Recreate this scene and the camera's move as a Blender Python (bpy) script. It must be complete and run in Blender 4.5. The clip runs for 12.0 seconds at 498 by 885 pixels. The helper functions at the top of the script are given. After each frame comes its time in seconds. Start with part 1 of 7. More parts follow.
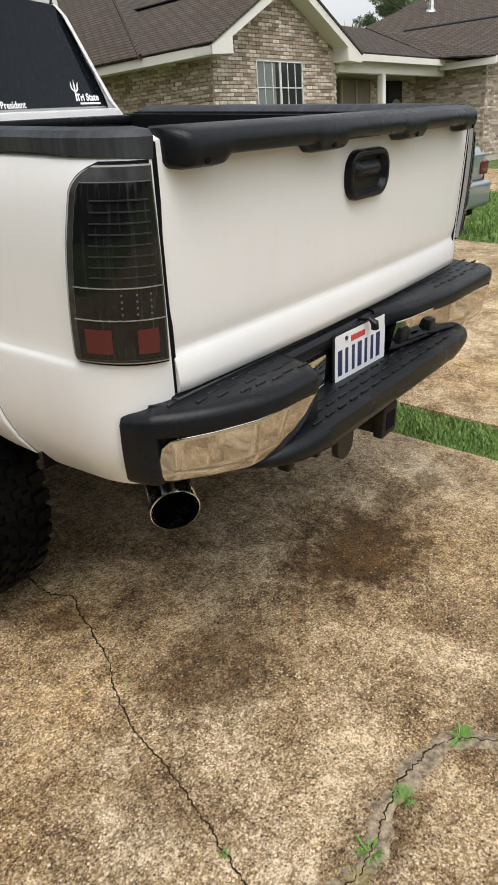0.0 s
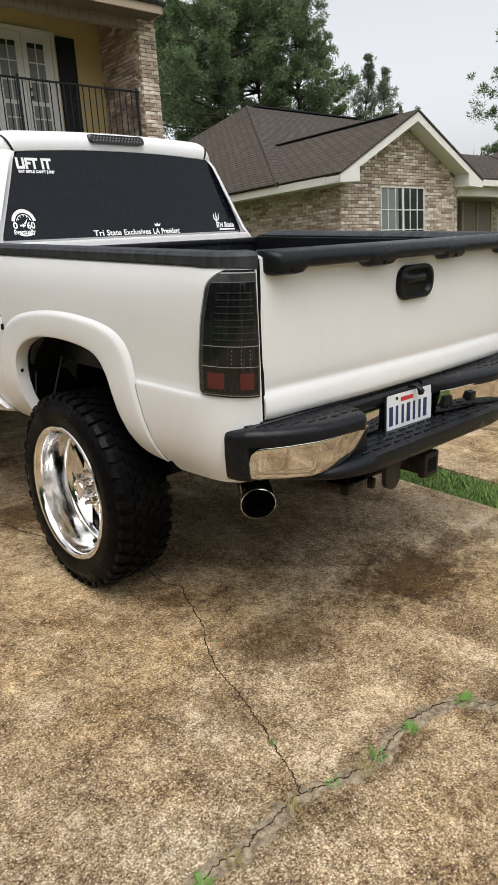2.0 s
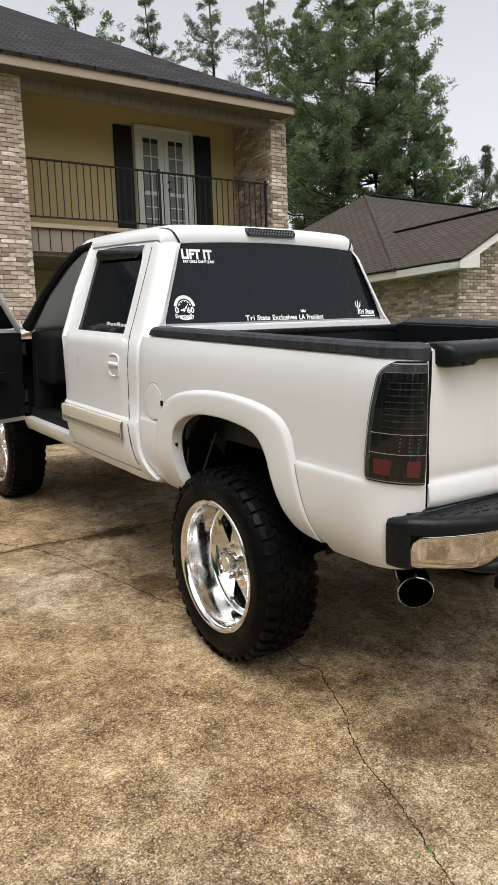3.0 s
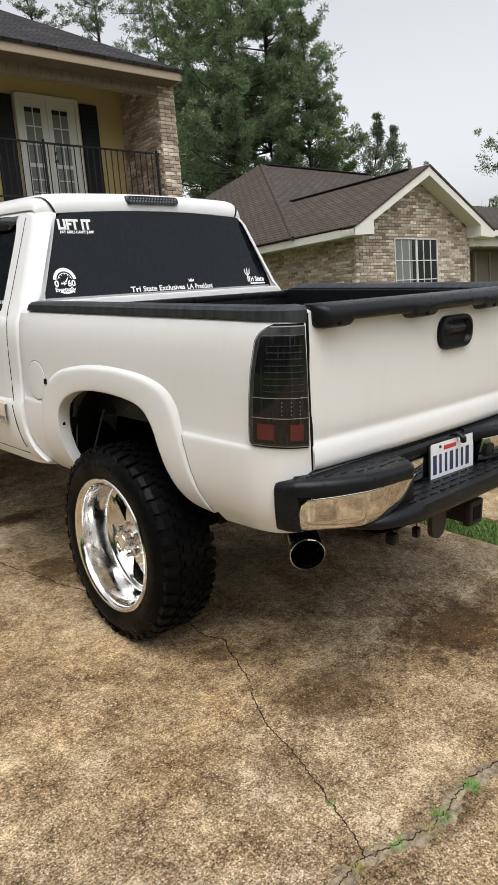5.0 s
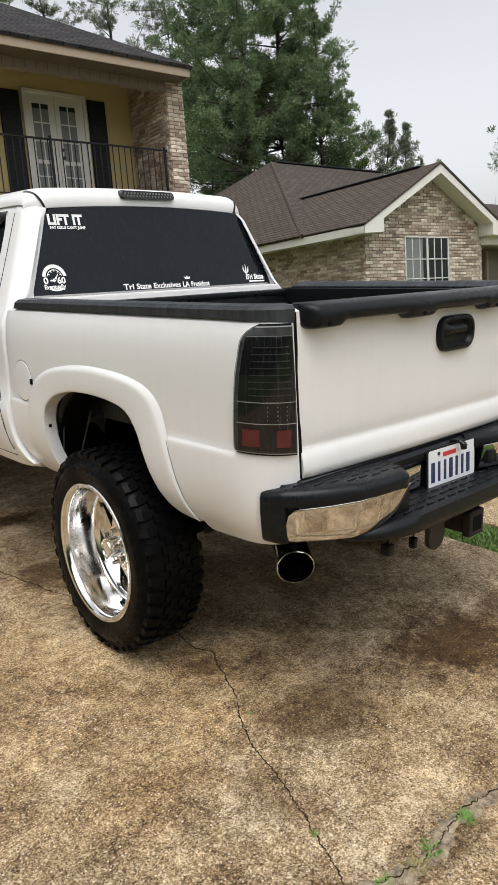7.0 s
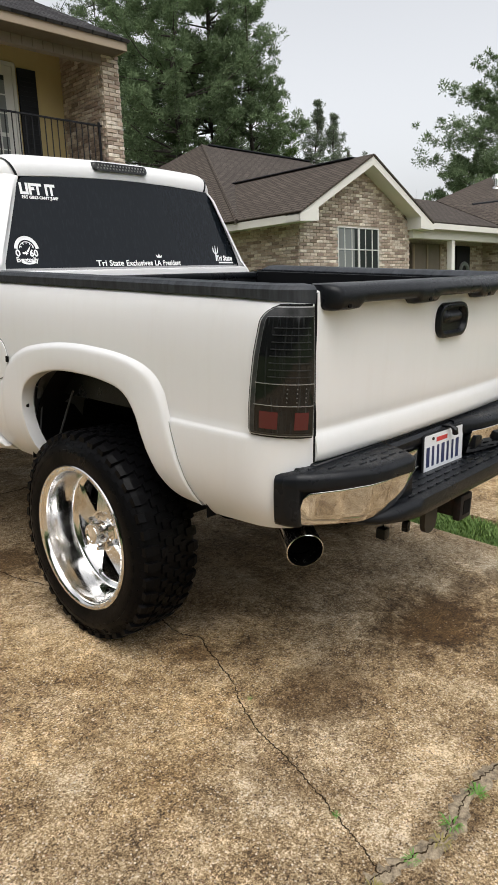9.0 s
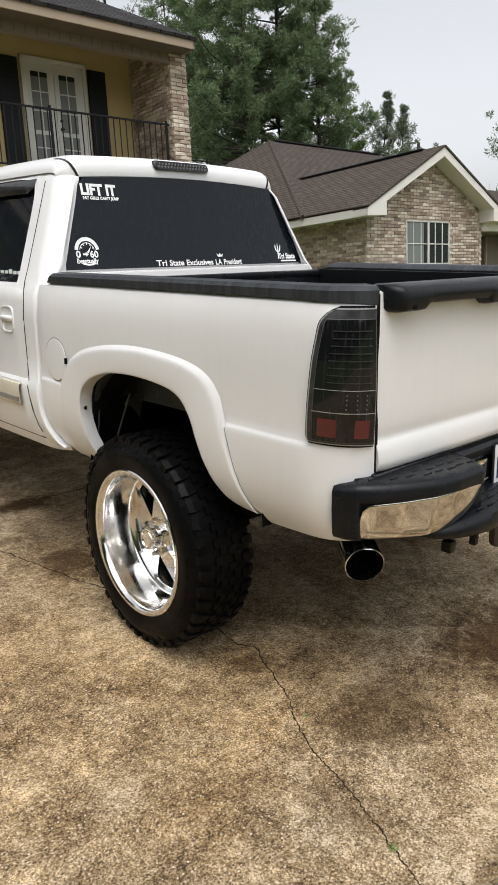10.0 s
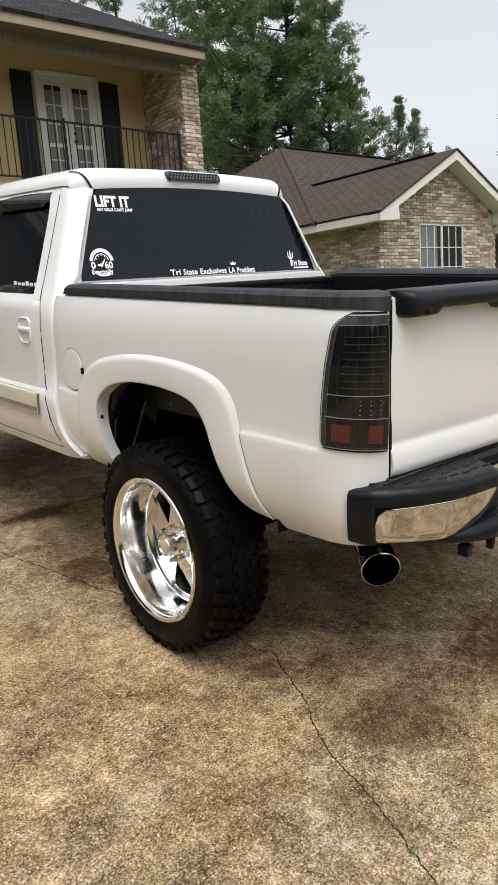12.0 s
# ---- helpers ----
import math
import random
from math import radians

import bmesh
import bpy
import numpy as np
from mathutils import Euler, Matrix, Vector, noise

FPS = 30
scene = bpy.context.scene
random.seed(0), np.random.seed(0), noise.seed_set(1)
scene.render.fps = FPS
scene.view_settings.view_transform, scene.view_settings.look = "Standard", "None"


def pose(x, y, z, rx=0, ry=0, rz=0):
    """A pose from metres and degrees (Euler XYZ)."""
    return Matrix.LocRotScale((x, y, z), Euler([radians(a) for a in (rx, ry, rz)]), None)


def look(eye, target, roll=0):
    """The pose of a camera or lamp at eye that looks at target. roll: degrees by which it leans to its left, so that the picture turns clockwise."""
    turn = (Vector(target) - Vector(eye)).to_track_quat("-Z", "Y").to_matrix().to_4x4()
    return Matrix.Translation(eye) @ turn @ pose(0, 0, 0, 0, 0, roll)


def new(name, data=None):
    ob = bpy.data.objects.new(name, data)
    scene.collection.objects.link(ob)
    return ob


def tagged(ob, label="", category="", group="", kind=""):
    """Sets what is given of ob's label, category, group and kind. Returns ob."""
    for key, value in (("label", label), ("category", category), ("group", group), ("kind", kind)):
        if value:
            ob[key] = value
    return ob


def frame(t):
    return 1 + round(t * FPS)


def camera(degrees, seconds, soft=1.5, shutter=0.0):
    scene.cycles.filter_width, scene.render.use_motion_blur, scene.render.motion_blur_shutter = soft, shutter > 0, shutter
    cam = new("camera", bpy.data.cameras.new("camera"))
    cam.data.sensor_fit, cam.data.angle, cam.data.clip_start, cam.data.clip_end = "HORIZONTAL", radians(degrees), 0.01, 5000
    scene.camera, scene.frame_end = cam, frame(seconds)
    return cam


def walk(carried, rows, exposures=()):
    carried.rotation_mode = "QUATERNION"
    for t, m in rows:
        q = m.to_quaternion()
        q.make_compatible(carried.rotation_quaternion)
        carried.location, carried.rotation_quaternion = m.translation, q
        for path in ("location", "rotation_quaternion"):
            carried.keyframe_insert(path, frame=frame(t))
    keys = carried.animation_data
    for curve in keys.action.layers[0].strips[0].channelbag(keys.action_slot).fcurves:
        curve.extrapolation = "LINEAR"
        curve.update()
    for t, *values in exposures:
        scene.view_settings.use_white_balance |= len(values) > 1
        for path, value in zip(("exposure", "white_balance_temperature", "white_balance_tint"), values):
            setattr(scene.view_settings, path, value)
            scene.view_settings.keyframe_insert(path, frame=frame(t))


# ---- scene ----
cam = camera(39.2, 12.0)
PATH = [
    (0, (-1.841, -1.114, 1.433), (-0.399, -0.037, 0.561), -0.4),
    (0.5, (-2.06, -1.305, 1.433), (-0.641, -0.151, 0.623), 1.0),
    (1, (-2.236, -1.518, 1.47), (-0.844, -0.261, 0.775), 1.1),
    (1.5, (-2.226, -1.674, 1.452), (-0.928, -0.311, 0.773), -1.5),
    (2, (-2.326, -1.699, 1.477), (-1.022, -0.307, 0.876), -0.3),
    (2.3, (-2.411, -1.654, 1.512), (-1.134, -0.188, 1.045), 0.6),
    (2.5, (-2.472, -1.625, 1.515), (-1.263, -0.086, 1.106), 1.2),
    (2.7, (-2.51, -1.602, 1.515), (-1.375, -0.001, 1.129), 1.2),
    (4.3, (-2.531, -1.595, 1.498), (-1.387, -0.013, 1.061), -0.8),
    (4.5, (-2.485, -1.613, 1.496), (-1.264, -0.094, 1.047), -1.2),
    (5, (-2.416, -1.629, 1.488), (-1.115, -0.184, 1.022), -1.3),
    (5.5, (-2.399, -1.622, 1.498), (-1.131, -0.14, 1.056), -1.2),
    (6, (-2.389, -1.61, 1.493), (-1.141, -0.113, 1.047), -1.0),
    (6.5, (-2.362, -1.587, 1.495), (-1.123, -0.09, 1.024), -1.1),
    (7, (-2.276, -1.593, 1.483), (-0.999, -0.128, 1.013), -1.1),
    (7.2, (-2.248, -1.58, 1.483), (-0.96, -0.126, 1.005), -1.1),
    (8.8, (-2.459, -1.364, 1.469), (-1.007, -0.082, 0.971), 0.9),
    (9, (-2.459, -1.367, 1.461), (-1.023, -0.071, 0.954), 1.2),
    (9.5, (-2.425, -1.336, 1.464), (-1.068, 0.035, 0.934), 1.5),
    (10, (-2.375, -1.319, 1.472), (-1.071, 0.106, 0.952), 0.4),
    (10.5, (-2.351, -1.316, 1.462), (-1.057, 0.112, 0.928), -0.5),
    (11, (-2.346, -1.315, 1.451), (-1.073, 0.113, 0.869), -1.1),
    (11.5, (-2.355, -1.317, 1.46), (-1.098, 0.128, 0.886), -1.2),
    (12, (-2.385, -1.334, 1.477), (-1.112, 0.124, 0.975), -0.7),
]
# the driveway climbs towards the houses by this many degrees
SLOPE = pose(0, 0, 0, 4.93)
walk(cam, [(t, SLOPE @ look(eye, target, roll)) for t, eye, target, roll in PATH], [(0.0, 0.34), (0.5, 0.25), (1.5, 0.24), (2.5, 0.27), (12.0, 0.26)])

# ---- sky and sun: a bright, even overcast ----
world = bpy.data.worlds.new("overcast")
scene.world = world
world.use_nodes = True
wn, wl = world.node_tree.nodes, world.node_tree.links
bg = wn["Background"]
sky = wn.new("ShaderNodeTexSky")
sky.sky_type = "NISHITA"
sky.sun_disc = False
sky.sun_elevation, sky.sun_rotation = radians(66), radians(-148)
sky.air_density, sky.dust_density, sky.ozone_density = 1.0, 6.0, 1.0
grey = wn.new("ShaderNodeHueSaturation")
grey.inputs["Saturation"].default_value = 0.17
coord = wn.new("ShaderNodeTexCoord")
sep = wn.new("ShaderNodeSeparateXYZ")
ramp = wn.new("ShaderNodeMapRange")
ramp.inputs["From Min"].default_value, ramp.inputs["From Max"].default_value = 0.0, 1.0
ramp.inputs["To Min"].default_value, ramp.inputs["To Max"].default_value = 2.36, 1.38
mul = wn.new("ShaderNodeVectorMath")
mul.operation = "SCALE"
wl.new(sky.outputs[0], grey.inputs["Color"])
wl.new(coord.outputs["Generated"], sep.inputs[0])
wl.new(sep.outputs["Z"], ramp.inputs["Value"])
wl.new(grey.outputs[0], mul.inputs[0])
wl.new(ramp.outputs[0], mul.inputs["Scale"])
wl.new(mul.outputs[0], bg.inputs["Color"])
bg.inputs["Strength"].default_value = 0.112

sun_data = bpy.data.lights.new("sun", "SUN")
sun_data.energy, sun_data.angle, sun_data.color = 0.62, radians(50), (1.0, 0.98, 0.95)
sun = new("sun", sun_data)
sun.matrix_world = look((-4, -7, 19), (0, 0, 0))


# ---- materials ----
def material(name, color=(0.5, 0.5, 0.5), rough=0.5, metal=0.0, coat=0.0, spec=0.5):
    m = bpy.data.materials.new(name)
    m.use_nodes = True
    b = m.node_tree.nodes["Principled BSDF"]
    b.inputs["Base Color"].default_value = (*color, 1)
    b.inputs["Roughness"].default_value = rough
    b.inputs["Metallic"].default_value = metal
    b.inputs["Coat Weight"].default_value = coat
    b.inputs["Coat Roughness"].default_value = 0.05
    b.inputs["Specular IOR Level"].default_value = spec
    return m


class Nodes:
    """Short hand for the node tree of a material."""

    def __init__(self, m):
        self.t = m.node_tree
        self.b = self.t.nodes["Principled BSDF"]
        self.co = self.t.nodes.new("ShaderNodeTexCoord").outputs["Object"]

    def n(self, kind, **inputs):
        node = self.t.nodes.new("ShaderNode" + kind)
        for k, v in inputs.items():
            self.set(node, k.replace("_", " "), v)
        return node

    def set(self, node, key, v):
        if isinstance(v, bpy.types.NodeSocket):
            self.t.links.new(v, node.inputs[key])
        else:
            node.inputs[key].default_value = v

    def noise(self, scale, detail=4.0, rough=0.6, co=None, dist=0.0):
        return self.n("TexNoise", Vector=co or self.co, Scale=scale, Detail=detail, Roughness=rough, Distortion=dist).outputs["Fac"]

    def map(self, v, a, b, c=0.0, d=1.0):
        node = self.n("MapRange", Value=v)
        for k, x in zip(("From Min", "From Max", "To Min", "To Max"), (a, b, c, d)):
            self.set(node, k, x)
        return node.outputs[0]

    def mix(self, f, a, b, blend="MIX"):
        node = self.t.nodes.new("ShaderNodeMix")
        node.data_type, node.blend_type = "RGBA", blend
        for i, v in ((0, f), (6, a), (7, b)):
            if isinstance(v, bpy.types.NodeSocket):
                self.t.links.new(v, node.inputs[i])
            else:
                node.inputs[i].default_value = (*v, 1) if isinstance(v, tuple) and len(v) == 3 else v
        return node.outputs[2]

    def math(self, op, a, b=0.0):
        node = self.t.nodes.new("ShaderNodeMath")
        node.operation = op
        for i, v in ((0, a), (1, b)):
            if isinstance(v, bpy.types.NodeSocket):
                self.t.links.new(v, node.inputs[i])
            else:
                node.inputs[i].default_value = v
        return node.outputs[0]

    def bump(self, height, strength=0.3, dist=0.01):
        node = self.n("Bump", Height=height, Strength=strength, Distance=dist)
        self.t.links.new(node.outputs[0], self.b.inputs["Normal"])

    def out(self, key, v):
        self.set(self.b, key, v)


def painted(name, color, rough=0.3, coat=0.6, dirt=(0.55, 0.5, 0.42)):
    m = material(name, color, rough, 0, coat)
    k = Nodes(m)
    a = k.noise(3.0, 5)
    f = k.map(a, 0.45, 0.8, 0.0, 0.06)
    streak = k.n("Mapping", Vector=k.co, Scale=(14.0, 14.0, 1.2)).outputs[0]
    f = k.math("ADD", f, k.map(k.noise(2.0, 3, co=streak), 0.5, 0.8, 0.0, 0.07))
    k.out("Base Color", k.mix(f, color, dirt))
    drops = k.n("TexVoronoi", Vector=k.co, Scale=90.0).outputs["Distance"]
    mask = k.map(k.noise(9.0, 2), 0.52, 0.62)
    k.out("Roughness", k.map(a, 0.3, 0.7, rough * 0.8, rough * 1.3))
    h = k.math("MULTIPLY", k.map(drops, 0.12, 0.28, 1.0, 0.0), mask)
    k.bump(h, 0.12, 0.002)
    return m


def plastic(name, color, rough=0.45, grain=420.0, wet=0.5, spec=0.15):
    m = material(name, color, rough, spec=spec)
    k = Nodes(m)
    a = k.noise(grain, 2)
    w = k.noise(7.0, 4)
    k.out("Roughness", k.map(w, 0.4, 0.65, rough, rough * (1 - 0.55 * wet)))
    k.out("Base Color", k.mix(k.map(w, 0.45, 0.75, 0.0, 0.5), color, tuple(c * 1.7 + 0.002 for c in color)))
    k.bump(k.math("ADD", a, k.math("MULTIPLY", k.noise(60.0, 2), 0.6)), 0.25, 0.003)
    return m


white_paint = painted("white_paint", (0.765, 0.765, 0.77), 0.34, 0.45)
black_plastic = plastic("black_plastic", (0.006, 0.007, 0.009), 0.34, spec=0.21)
grey_cap = plastic("grey_cap", (0.034, 0.036, 0.039), 0.55)
k = Nodes(grey_cap)
run = k.n("Mapping", Vector=k.co, Scale=(3.0, 45.0, 3.0)).outputs[0]
k.out("Base Color", k.mix(k.map(k.noise(1.0, 4, 0.7, co=run), 0.40, 0.70), (0.028, 0.031, 0.036), (0.056, 0.061, 0.069)))
inner_grey = plastic("dusty_metal", (0.075, 0.075, 0.077), 0.7, 60.0, 0.3)
rubber = plastic("rubber", (0.0028, 0.0028, 0.0032), 0.5, 160.0, 0.9, 0.07)
dark = material("dark", (0.005, 0.005, 0.0055), 0.85, spec=0.1)
liner_black = plastic("liner_black", (0.006, 0.0065, 0.0075), 0.45, 250.0, 0.8, 0.25)
chrome = material("chrome", (0.62, 0.6, 0.57), 0.06, 1.0)
k = Nodes(chrome)
k.bump(k.noise(6.0, 2), 0.06, 0.02)
polished = material("polished_aluminium", (0.80, 0.795, 0.785), 0.12, 1.0)
k = Nodes(polished)
spots = k.n("TexVoronoi", Vector=k.co, Scale=110.0).outputs["Distance"]
k.out("Roughness", k.map(k.noise(18.0, 4), 0.40, 0.7, 0.09, 0.26))
k.bump(k.math("MULTIPLY", k.map(spots, 0.1, 0.3, 1.0, 0.0), k.map(k.noise(7.0, 2), 0.5, 0.6)), 0.25, 0.002)
tint_glass = material("tinted_glass", (0.005, 0.0075, 0.011), 0.03, 0, 0, 0.22)
k = Nodes(tint_glass)
run = k.n("Mapping", Vector=k.co, Scale=(40.0, 40.0, 2.5)).outputs[0]
k.out("Roughness", k.map(k.noise(2.2, 3, co=run), 0.5, 0.75, 0.04, 0.2))
k.out("Base Color", k.mix(k.map(k.noise(2.2, 3, co=run), 0.5, 0.8, 0.0, 0.35), (0.006, 0.0085, 0.012), (0.026, 0.032, 0.038)))
lens_black = material("smoked_lens", (0.010, 0.011, 0.012), 0.08, 0, 0.2, 0.3)
k = Nodes(lens_black)
run = k.n("Mapping", Vector=k.co, Scale=(60.0, 60.0, 2.0)).outputs[0]
k.out("Roughness", k.map(k.noise(1.6, 3, co=run), 0.45, 0.7, 0.06, 0.32))
k.out("Base Color", k.mix(k.map(k.noise(1.6, 3, co=run), 0.5, 0.75, 0.0, 0.5), (0.0065, 0.007, 0.0075), (0.032, 0.034, 0.036)))
lens_clear = material("smoked_rim_lens", (0.075, 0.078, 0.078), 0.2, 0, 0.15, 0.35)
k = Nodes(lens_clear)
beads = k.n("TexVoronoi", Vector=k.co, Scale=260.0).outputs["Distance"]
k.out("Base Color", k.mix(k.map(k.noise(40.0, 3), 0.35, 0.7), (0.024, 0.025, 0.026), (0.050, 0.051, 0.052)))
k.bump(k.map(beads, 0.1, 0.4, 1.0, 0.0), 0.15, 0.002)
rim_pale = material("pale_lens_edge", (0.34, 0.34, 0.335), 0.2, 0, 0.3)
lens_red = material("red_reflector", (0.12, 0.010, 0.012), 0.25, 0, 0.4)
k = Nodes(lens_red)
k.out("Base Color", k.mix(k.map(k.noise(1400.0, 2), 0.3, 0.7), (0.055, 0.004, 0.006), (0.10, 0.007, 0.011)))
lens_line = material("lamp_divider", (0.34, 0.34, 0.34), 0.25, 0.5)
steel = material("dark_steel", (0.05, 0.045, 0.042), 0.55, 0.7)
rust_metal = material("rusty_steel", (0.07, 0.04, 0.028), 0.75, 0.3)
k = Nodes(rust_metal)
k.out("Base Color", k.mix(k.map(k.noise(22.0, 5), 0.4, 0.65), (0.009, 0.009, 0.009), (0.03, 0.017, 0.012)))
decal = material("white_decal", (0.82, 0.82, 0.82), 0.45)
beige_trim = painted("beige_trim", (0.62, 0.57, 0.46), 0.35, 0.4)
grey_trim = material("grey_trim", (0.25, 0.25, 0.24), 0.35, 0.3)
plate_white = material("plate_white", (0.75, 0.77, 0.8), 0.35, 0.1)
plate_blue = material("plate_blue", (0.02, 0.03, 0.1), 0.4)
plate_red = material("plate_red", (0.5, 0.04, 0.04), 0.4)
clear_glass = material("clear_glass", (0.8, 0.88, 0.84), 0.02)
k = Nodes(clear_glass)
k.out("Transmission Weight", 0.9)
misted_glass = material("misted_glass", (0.80, 0.85, 0.81), 0.38)
Nodes(misted_glass).out("Transmission Weight", 0.75)
interior = plastic("interior_trim", (0.007, 0.0075, 0.009), 0.7, 300.0, 0.0, 0.15)


def concrete_material():
    m = material("aggregate_concrete", rough=0.8, spec=0.2)
    k = Nodes(m)
    big = k.noise(0.8, 4, 0.55, dist=0.4)
    mid = k.noise(4.0, 9, 0.74, dist=0.2)
    clot = k.noise(30.0, 7, 0.82)
    fine = k.noise(210.0, 4, 0.8)
    grains = k.n("TexVoronoi", Vector=k.co, Scale=210.0)
    grain = k.n("SeparateColor", Color=grains.outputs["Color"]).outputs[0]
    chips = k.n("TexVoronoi", Vector=k.co, Scale=105.0)
    chip = k.n("SeparateColor", Color=chips.outputs["Color"])
    stones = k.n("TexVoronoi", Vector=k.co, Scale=75.0)
    stone = k.n("SeparateColor", Color=stones.outputs["Color"])
    value = k.math("ADD", k.map(clot, 0.3, 0.7, 0.03, 0.27), k.map(fine, 0.25, 0.75, 0.0, 0.36))
    value = k.math("ADD", value, k.map(mid, 0.3, 0.7, 0.0, 0.30))
    value = k.math("ADD", value, k.math("MULTIPLY", grain, 0.22))
    rp = k.n("ValToRGB", Fac=k.map(value, 0.335, 0.785))
    e = rp.color_ramp.elements
    e[0].color, e[1].color = (0.030, 0.020, 0.012, 1), (0.76, 0.665, 0.51, 1)
    e[1].position = 0.97
    for p, c in ((0.22, (0.105, 0.070, 0.037)), (0.46, (0.262, 0.188, 0.104)), (0.70, (0.44, 0.342, 0.212))):
        e.new(p).color = (*c, 1)
    tone = rp.outputs[0]
    # broad ochre and paler fields with ragged borders
    tone = k.mix(k.map(big, 0.36, 0.60, 0.0, 0.8), tone, k.mix(1.0, tone, (0.93, 0.82, 0.63), "MULTIPLY"))
    blot = k.noise(2.4, 9, 0.78, dist=0.6)
    tone = k.mix(k.map(blot, 0.51, 0.62, 0.0, 0.85), tone, k.mix(1.0, tone, (1.33, 1.32, 1.30), "MULTIPLY"))
    tone = k.mix(k.map(blot, 0.47, 0.34, 0.0, 0.55), tone, k.mix(1.0, tone, (0.76, 0.70, 0.60), "MULTIPLY"))
    # dark dirt lodged between the grains, thicker in patches
    lodge = k.math("ADD", k.noise(125.0, 5, 0.8), k.map(k.noise(2.6, 7, 0.75), 0.35, 0.65, 0.035, -0.035))
    tone = k.mix(k.map(lodge, 0.46, 0.37, 0.0, 0.58), tone, (0.045, 0.029, 0.016))
    # single pale, tan and rust-brown stones, few large and many small
    peb = k.math("MULTIPLY", k.map(stones.outputs["Distance"], 0.22, 0.34, 1.0, 0.0), k.map(stone.outputs[1], 0.86, 0.88))
    small = k.math("MULTIPLY", k.map(chips.outputs["Distance"], 0.28, 0.38, 1.0, 0.0), k.map(chip.outputs[1], 0.64, 0.66))
    tone = k.mix(k.math("MULTIPLY", small, 0.85), tone, k.mix(chip.outputs[0], (0.16, 0.085, 0.045), (0.80, 0.72, 0.57)))
    tone = k.mix(k.math("MULTIPLY", peb, 0.8), tone, k.mix(stone.outputs[0], (0.20, 0.095, 0.045), (0.76, 0.67, 0.53)))
    # open pits, dark with dirt
    holes = k.n("TexVoronoi", Vector=k.co, Scale=88.0)
    hole = k.math("MULTIPLY", k.map(holes.outputs["Distance"], 0.20, 0.32, 1.0, 0.0), k.map(k.n("SeparateColor", Color=holes.outputs["Color"]).outputs[2], 0.72, 0.74))
    tone = k.mix(k.math("MULTIPLY", hole, 0.8), tone, (0.040, 0.026, 0.014))
    # weathered, greyer crust in patches
    crust = k.map(k.noise(1.9, 7, 0.75, dist=0.8), 0.5, 0.66)
    tone = k.mix(k.math("MULTIPLY", crust, 0.6), tone, k.mix(1.0, tone, (0.86, 0.88, 0.91), "MULTIPLY"))
    # a pale worn spot with dark pits
    p = k.n("Mapping", Vector=k.co, Location=(1.43 / 0.20, -0.40 / 0.16, 0.0), Scale=(1 / 0.20, 1 / 0.16, 0.0)).outputs[0]
    d = k.n("VectorMath", Vector=p)
    d.operation = "LENGTH"
    worn = k.map(k.math("ADD", d.outputs["Value"], k.map(k.noise(14.0, 5, 0.7), 0.2, 0.8, -0.7, 0.7)), 0.3, 1.0, 0.7, 0.0)
    tone = k.mix(worn, tone, k.mix(1.0, tone, (1.25, 1.25, 1.25), "MULTIPLY"))
    pits = k.n("TexVoronoi", Vector=k.co, Scale=55.0)
    pit = k.math("MULTIPLY", k.map(pits.outputs["Distance"], 0.16, 0.24, 1.0, 0.0), k.map(k.n("SeparateColor", Color=pits.outputs["Color"]).outputs[0], 0.72, 0.74))
    tone = k.mix(k.math("MULTIPLY", pit, k.map(worn, 0.2, 0.6)), tone, (0.05, 0.035, 0.025))
    # damp oil spots under and behind the vehicle, each of its own outline, and a broad weak darkening under the bed
    # (-0.25, 0.9)
    stain = None
    for x, y, rx, ry, s in ((0.06, -0.18, 0.42, 0.26, 0.97), (0.42, -0.13, 0.30, 0.10, 0.6), (-0.68, -0.14, 0.30, 0.20, 0.68), (-0.82, 0.36, 0.11, 0.08, 0.8), (-0.72, 2.54, 0.34, 0.12, 1.0), (-1.25, 2.55, 0.40, 0.05, 0.8), (-0.88, 1.62, 0.20, 0.22, 0.85), (-1.07, 2.05, 0.3, 0.05, 0.6), (0.66, -0.18, 0.12, 0.1, 0.7), (-0.25, 0.9, 0.7, 0.8, 0.45), (-0.86, -0.74, 0.36, 0.10, 0.5), (-1.32, -0.70, 0.30, 0.085, 0.45), (-0.48, -0.83, 0.20, 0.13, 0.5), (-1.06, -0.30, 0.10, 0.22, 0.35)):
        p = k.n("Mapping", Vector=k.co, Location=(-x / rx, -y / ry, 0.0), Scale=(1 / rx, 1 / ry, 0.0)).outputs[0]
        d = k.n("VectorMath", Vector=p)
        d.operation = "LENGTH"
        d = k.math("ADD", d.outputs["Value"], k.math("ADD", k.map(k.noise(9.0, 6, 0.75), 0.2, 0.8, -0.6, 0.6), k.map(clot, 0.3, 0.7, -0.22, 0.22)))
        d = k.map(d, 0.5, 1.05, s, 0.0)
        stain = d if stain is None else k.math("MAXIMUM", stain, d)
    wet = k.mix(1.0, tone, (0.25, 0.192, 0.112), "MULTIPLY")
    tone = k.mix(stain, tone, wet)
    # pale flecks in the stains: the glint of wet stones, put into the colour
    tone = k.mix(k.math("MULTIPLY", k.math("MULTIPLY", peb, stain), 0.45), tone, (0.55, 0.47, 0.36))
    tone = k.mix(1.0, tone, (1.015, 1.0, 1.01), "MULTIPLY")
    tone = k.n("HueSaturation", Color=tone, Saturation=0.99, Value=1.03).outputs[0]
    k.out("Base Color", tone)
    k.out("Roughness", k.map(stain, 0.0, 1.0, 0.8, 0.7))
